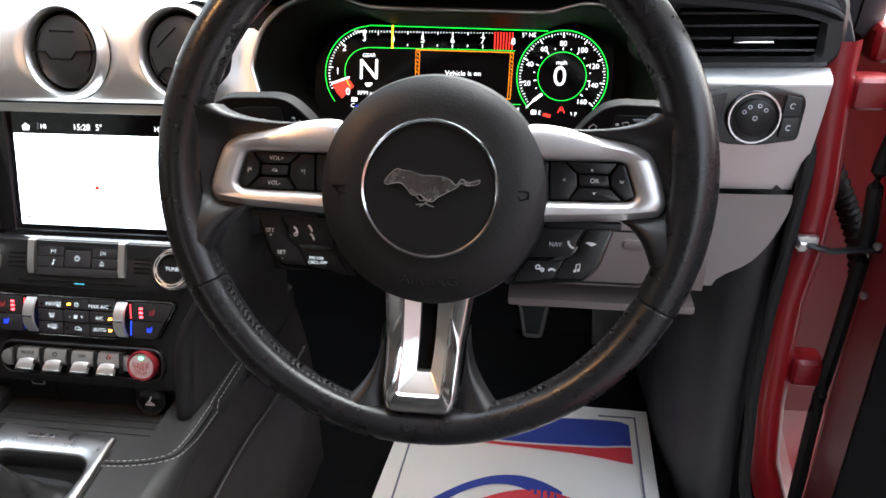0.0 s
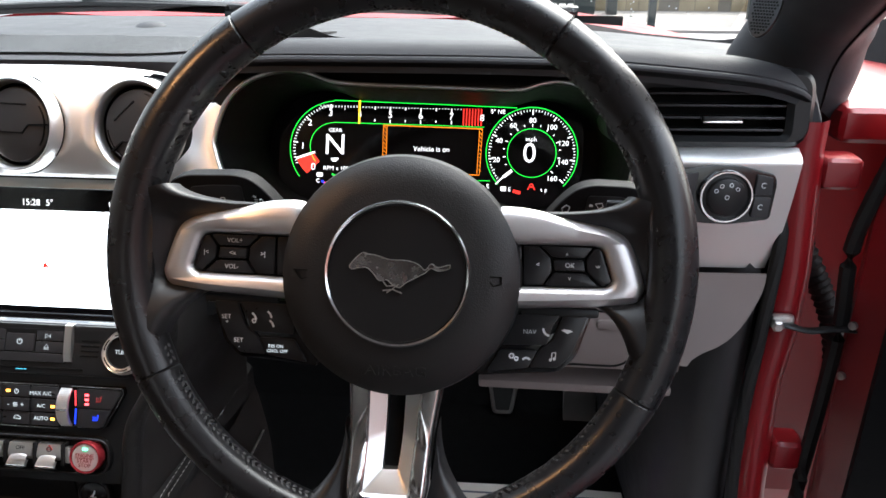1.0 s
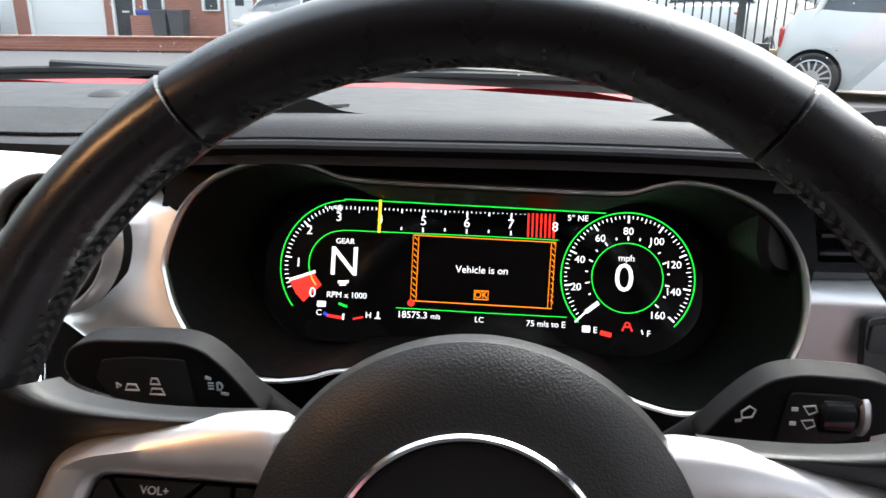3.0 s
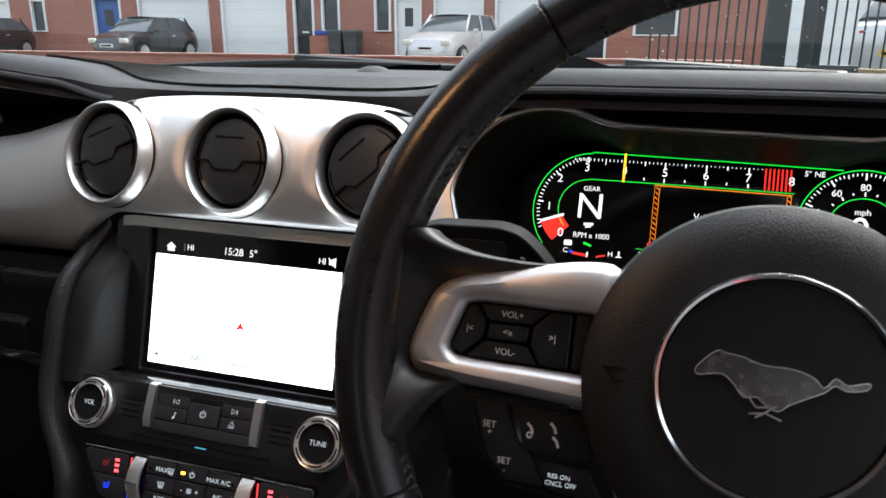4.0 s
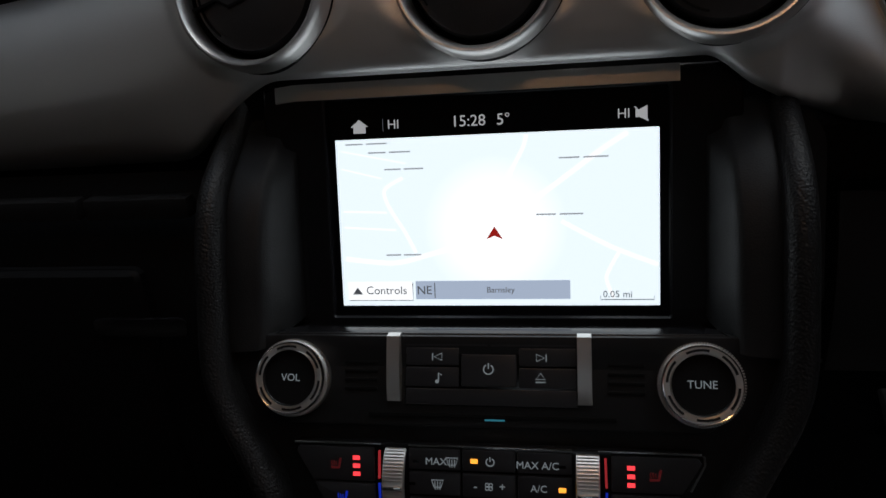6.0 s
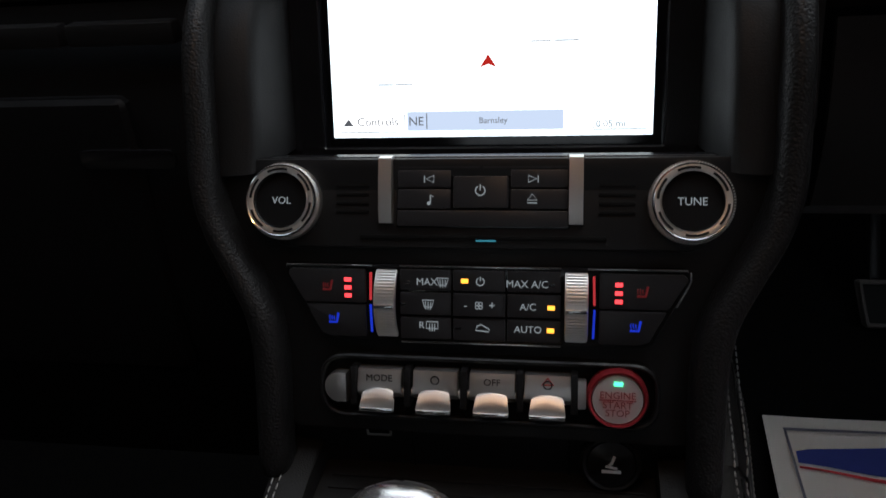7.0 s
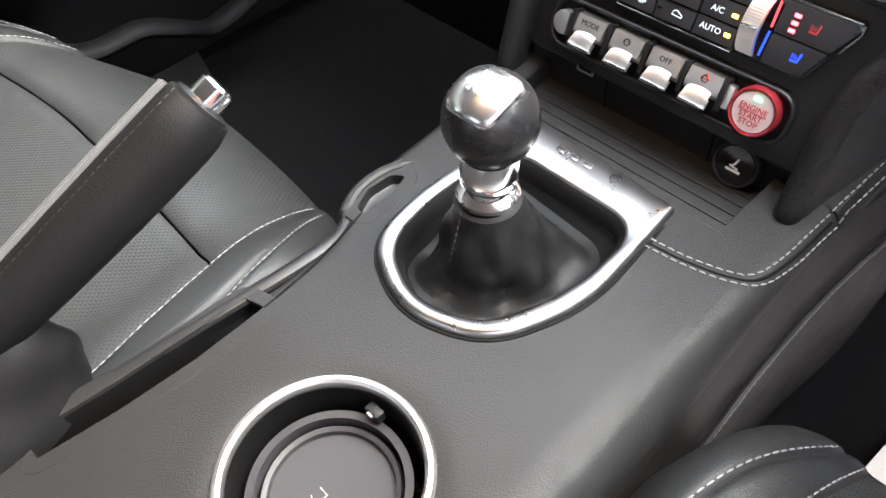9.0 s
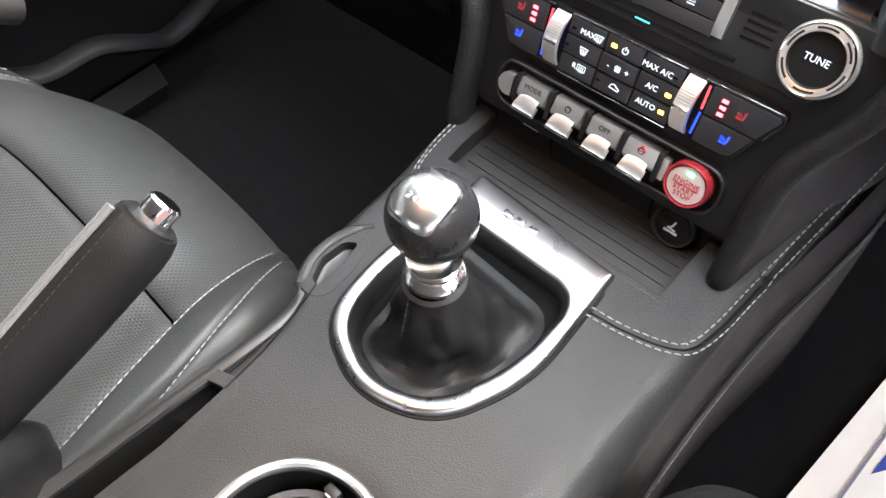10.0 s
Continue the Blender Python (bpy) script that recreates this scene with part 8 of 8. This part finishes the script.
def car(name, x, y, turn, L, W, H, paint, label, rear=False, small=False):
    """A parked car: lofted body, glasshouse, wheels and lamps. The nose points to local -y."""
    k = thing(name, label, "car", pose(x, y, 0, 0, 0, turn))
    prof = [(-0.50, 0.30, 0.62, 0.34), (-0.47, 0.20, 0.78, 0.50), (-0.38, 0.18, 0.90, 0.60), (-0.22, 0.18, 0.97, 0.66), (-0.18, 0.18, 0.98, 0.67), (0.25, 0.18, 1.0, 0.68), (0.42, 0.20, 0.96, 0.68), (0.485, 0.26, 0.86, 0.60), (0.50, 0.34, 0.76, 0.50)]
    if small:
        prof = [(-0.50, 0.34, 0.66, 0.40), (-0.47, 0.24, 0.80, 0.52), (-0.38, 0.20, 0.92, 0.60), (-0.26, 0.18, 0.97, 0.65), (-0.18, 0.18, 0.99, 0.67), (0.10, 0.18, 1.0, 0.68), (0.30, 0.18, 1.0, 0.70), (0.40, 0.20, 0.97, 0.72), (0.445, 0.24, 0.90, 0.70), (0.478, 0.30, 0.80, 0.58), (0.495, 0.36, 0.66, 0.46)]
    axles = (-0.30, 0.385) if small else (-0.31, 0.31)
    loops = []
    for py, z0, wk, z1 in prof:
        w = W / 2 * wk
        zl, zh = z0 * H / 1.48, z1 * H / 1.0
        loops.append([(-w * 0.92, py * L, zl), (-w, py * L, zl + 0.3 * (zh - zl)), (-w, py * L, zl + 0.7 * (zh - zl)), (-w * 0.90, py * L, zh), (-w * 0.4, py * L, zh + 0.02), (w * 0.4, py * L, zh + 0.02), (w * 0.90, py * L, zh), (w, py * L, zl + 0.7 * (zh - zl)), (w, py * L, zl + 0.3 * (zh - zl)), (w * 0.92, py * L, zl)])
    part("body", rings(loops, True, (True, True)), paint, k)
    gl = []
    for py, zz, wk in ((-0.24, 0.66, 0.86), (-0.10, 0.92, 0.76), (-0.02, 0.985, 0.72), (0.22, 0.985, 0.72), (0.33 if small else 0.36, 0.93 if small else 0.90, 0.74), (0.42 if small else 0.45, 0.68, 0.84)):
        w = W / 2 * wk
        gl.append([(-W / 2 * 0.88, py * L, 0.64 * H), (-w, py * L, zz * H - 0.02), (-w * 0.8, py * L, zz * H), (w * 0.8, py * L, zz * H), (w, py * L, zz * H - 0.02), (W / 2 * 0.88, py * L, 0.64 * H)])
    part("glasshouse", rings(gl, True, (True, True)), WINDOW, k, "dark windows")
    part("roof", sheet(lambda u, v: (u * W * 0.36, (-0.06 + 0.36 * v) * L, H * 0.992 - 0.03 * u * u + 0.01), spread(-1, 1, 8), spread(0, 1, 8), 0.02), paint, k)
    for s in (-1, 1):
        for py in (-0.08, 0.10, 0.34):
            part("pillar", tube([(s * W / 2 * 0.875, py * L + (-0.12 * L if py < 0 else 0.06 * L if py > 0.3 else 0), 0.65 * H), (s * W / 2 * 0.745, py * L, 0.975 * H)], 0.035, 6), paint, k)
        for py in axles:
            part("wheel_arch", lathe([(0.20, -0.01), (0.322, -0.01), (0.328, 0.0), (0.322, 0.010), (0.20, 0.010)], 32), DEEP, k, m=pose(s * (W / 2 - 0.002), py * L, 0.305, 0, 90, 0))
            wh = part("wheel", lathe([(0.10, -0.09), (0.27, -0.09), (0.295, -0.06), (0.295, 0.06), (0.27, 0.09), (0.225, 0.095), (0.215, 0.07)], 32), TYRE, k, m=pose(s * (W / 2 - 0.060 + (0.02 if small else 0)), py * L, 0.295, 0, 90, 0))
            cap_ = lathe([(0.215, -0.095), (0.222, 0.097 * s), (0.212, 0.100 * s), (0.205, 0.085 * s), (0.05, 0.075 * s)], 32)
            for a in range(0, 360, 24):
                box(0.125, 0, s * 0.088, 0.16, 0.022, 0.024, bm=cap_, m=pose(0, 0, 0, 0, 0, a))
            lathe([(0.04, 0.08 * s), (0.035, 0.10 * s), (0, 0.10 * s)], 12, bm=cap_)
            part("rim", cap_, HUBCAP, wh)
        part("headlamp", box(s * W * 0.36, -0.475 * L, 0.46 * H, 0.30, 0.16, 0.16, 0.06, 3), HEADLIGHT, k)
        part("tail_lamp", box(s * W * 0.33, 0.488 * L, 0.50 * H, 0.12, 0.06, 0.22, 0.02), TAIL, k)
        part("mirror", box(s * (W / 2 + 0.07), -0.13 * L, 0.68 * H, 0.16, 0.09, 0.12, 0.03), paint, k)
        part("door_line", box(s * (W / 2 * 0.997), 0.03 * L, 0.47 * H, 0.012, 0.008, 0.36 * H), DEEP, k)
        part("door_handle", box(s * (W / 2 * 1.0), 0.10 * L, 0.56 * H, 0.03, 0.15, 0.03, 0.01), HUBCAP, k)
    part("number_plate", box(0, (0.503 if rear else -0.503) * L, 0.36 * H, 0.50, 0.02, 0.11), PLATE_Y if rear else UPVC, k)
    part("plate_bar", box(0, (0.505 if rear else -0.505) * L, 0.36 * H, 0.40, 0.024, 0.05), DEEP, k)
    return k


car("parked_car", -18.05, 22.6, 0, 3.9, 1.70, 1.45, CAR_DARK, "dark parked hatchback facing the road on a drive")
car("parked_car", -25.3, 22.4, 6, 4.0, 1.75, 1.45, CAR_DARK, "dark parked hatchback on the far drive")
car("parked_car", -6.9, 22.6, -8, 3.9, 1.68, 1.50, CAR_SILVER, "silver parked hatchback on a drive")
car("parked_car", 4.88, 10.00, 72, 3.55, 1.63, 1.49, CAR_WHITE, "pearl white small hatchback parked on the pavement", False, True)
car("parked_van", 4.42, 16.30, 143, 4.3, 1.80, 1.85, CAR_SILVER, "pale silver van parked behind the railings", True)

stone = thing("stone_wall", "low coursed sandstone wall behind the pavement", "wall")
rng = random.Random(7)
zc = 0.02
for h_ in (0.17, 0.11, 0.15, 0.09):
    x = 1.15
    while x < 7.5:
        w = rng.uniform(0.16, 0.44)
        part("stone", box(x + w / 2, 11.6 + rng.uniform(-0.015, 0.015), zc + h_ / 2, w - 0.006, 0.235, h_ - 0.006, 0.010), STONE, stone, m=pose(0, 0, rng.uniform(-0.004, 0.004)))
        x += w
    zc += h_
part("mortar", box(4.4, 11.6, 0.26, 6.6, 0.22, 0.50), MORTAR, stone, "weathered mortar")
fence = thing("iron_railings", "dark iron railings with upright bars", "fence")
bar_ = part("bar", lathe([(0.014, 0), (0.014, 2.0)], 8, (True, True)), IRON, fence, m=pose(-0.6, 11.1, 0))
for i in range(1, 14):
    again(bar_, fence, pose(-0.6 + 0.12 * i, 11.1, 0))
for i in range(26):
    again(bar_, fence, pose(1.65 + 0.13 * i, 12.1, 0.1))
for z in (0.18, 1.9):
    part("rail", box(0.2, 11.1, z, 1.7, 0.03, 0.05), IRON, fence)
    part("rail", box(3.3, 12.1, z + 0.3, 3.4, 0.03, 0.05), IRON, fence)
for x in (0.95, 1.32):
    g = thing("gate_post", "stout dark iron gate post", "post", pose(x, 11.0, 0), "gate posts")
    part("post", box(0, 0, 1.1, 0.28 if x < 1 else 0.14, 0.20, 2.2, 0.02), IRON, g)
for x0, x1, y in ((1.22, 1.60, 9.35), (2.68, 3.02, 10.45)):
    post = thing("railing_post", "dark iron cranked railing post on the pavement", "post", pose(0, y, 0), "cranked posts")
    part("foot", box(x1, 0, 0.30, 0.085, 0.085, 0.60, 0.006), IRON, post)
    part("crank", box((x0 + x1) / 2 - 0.02, 0, 0.62, x1 - x0 + 0.125, 0.085, 0.085, 0.006), IRON, post)
    part("upright", box(x0, 0, 1.38, 0.085, 0.085, 1.44, 0.006), IRON, post)
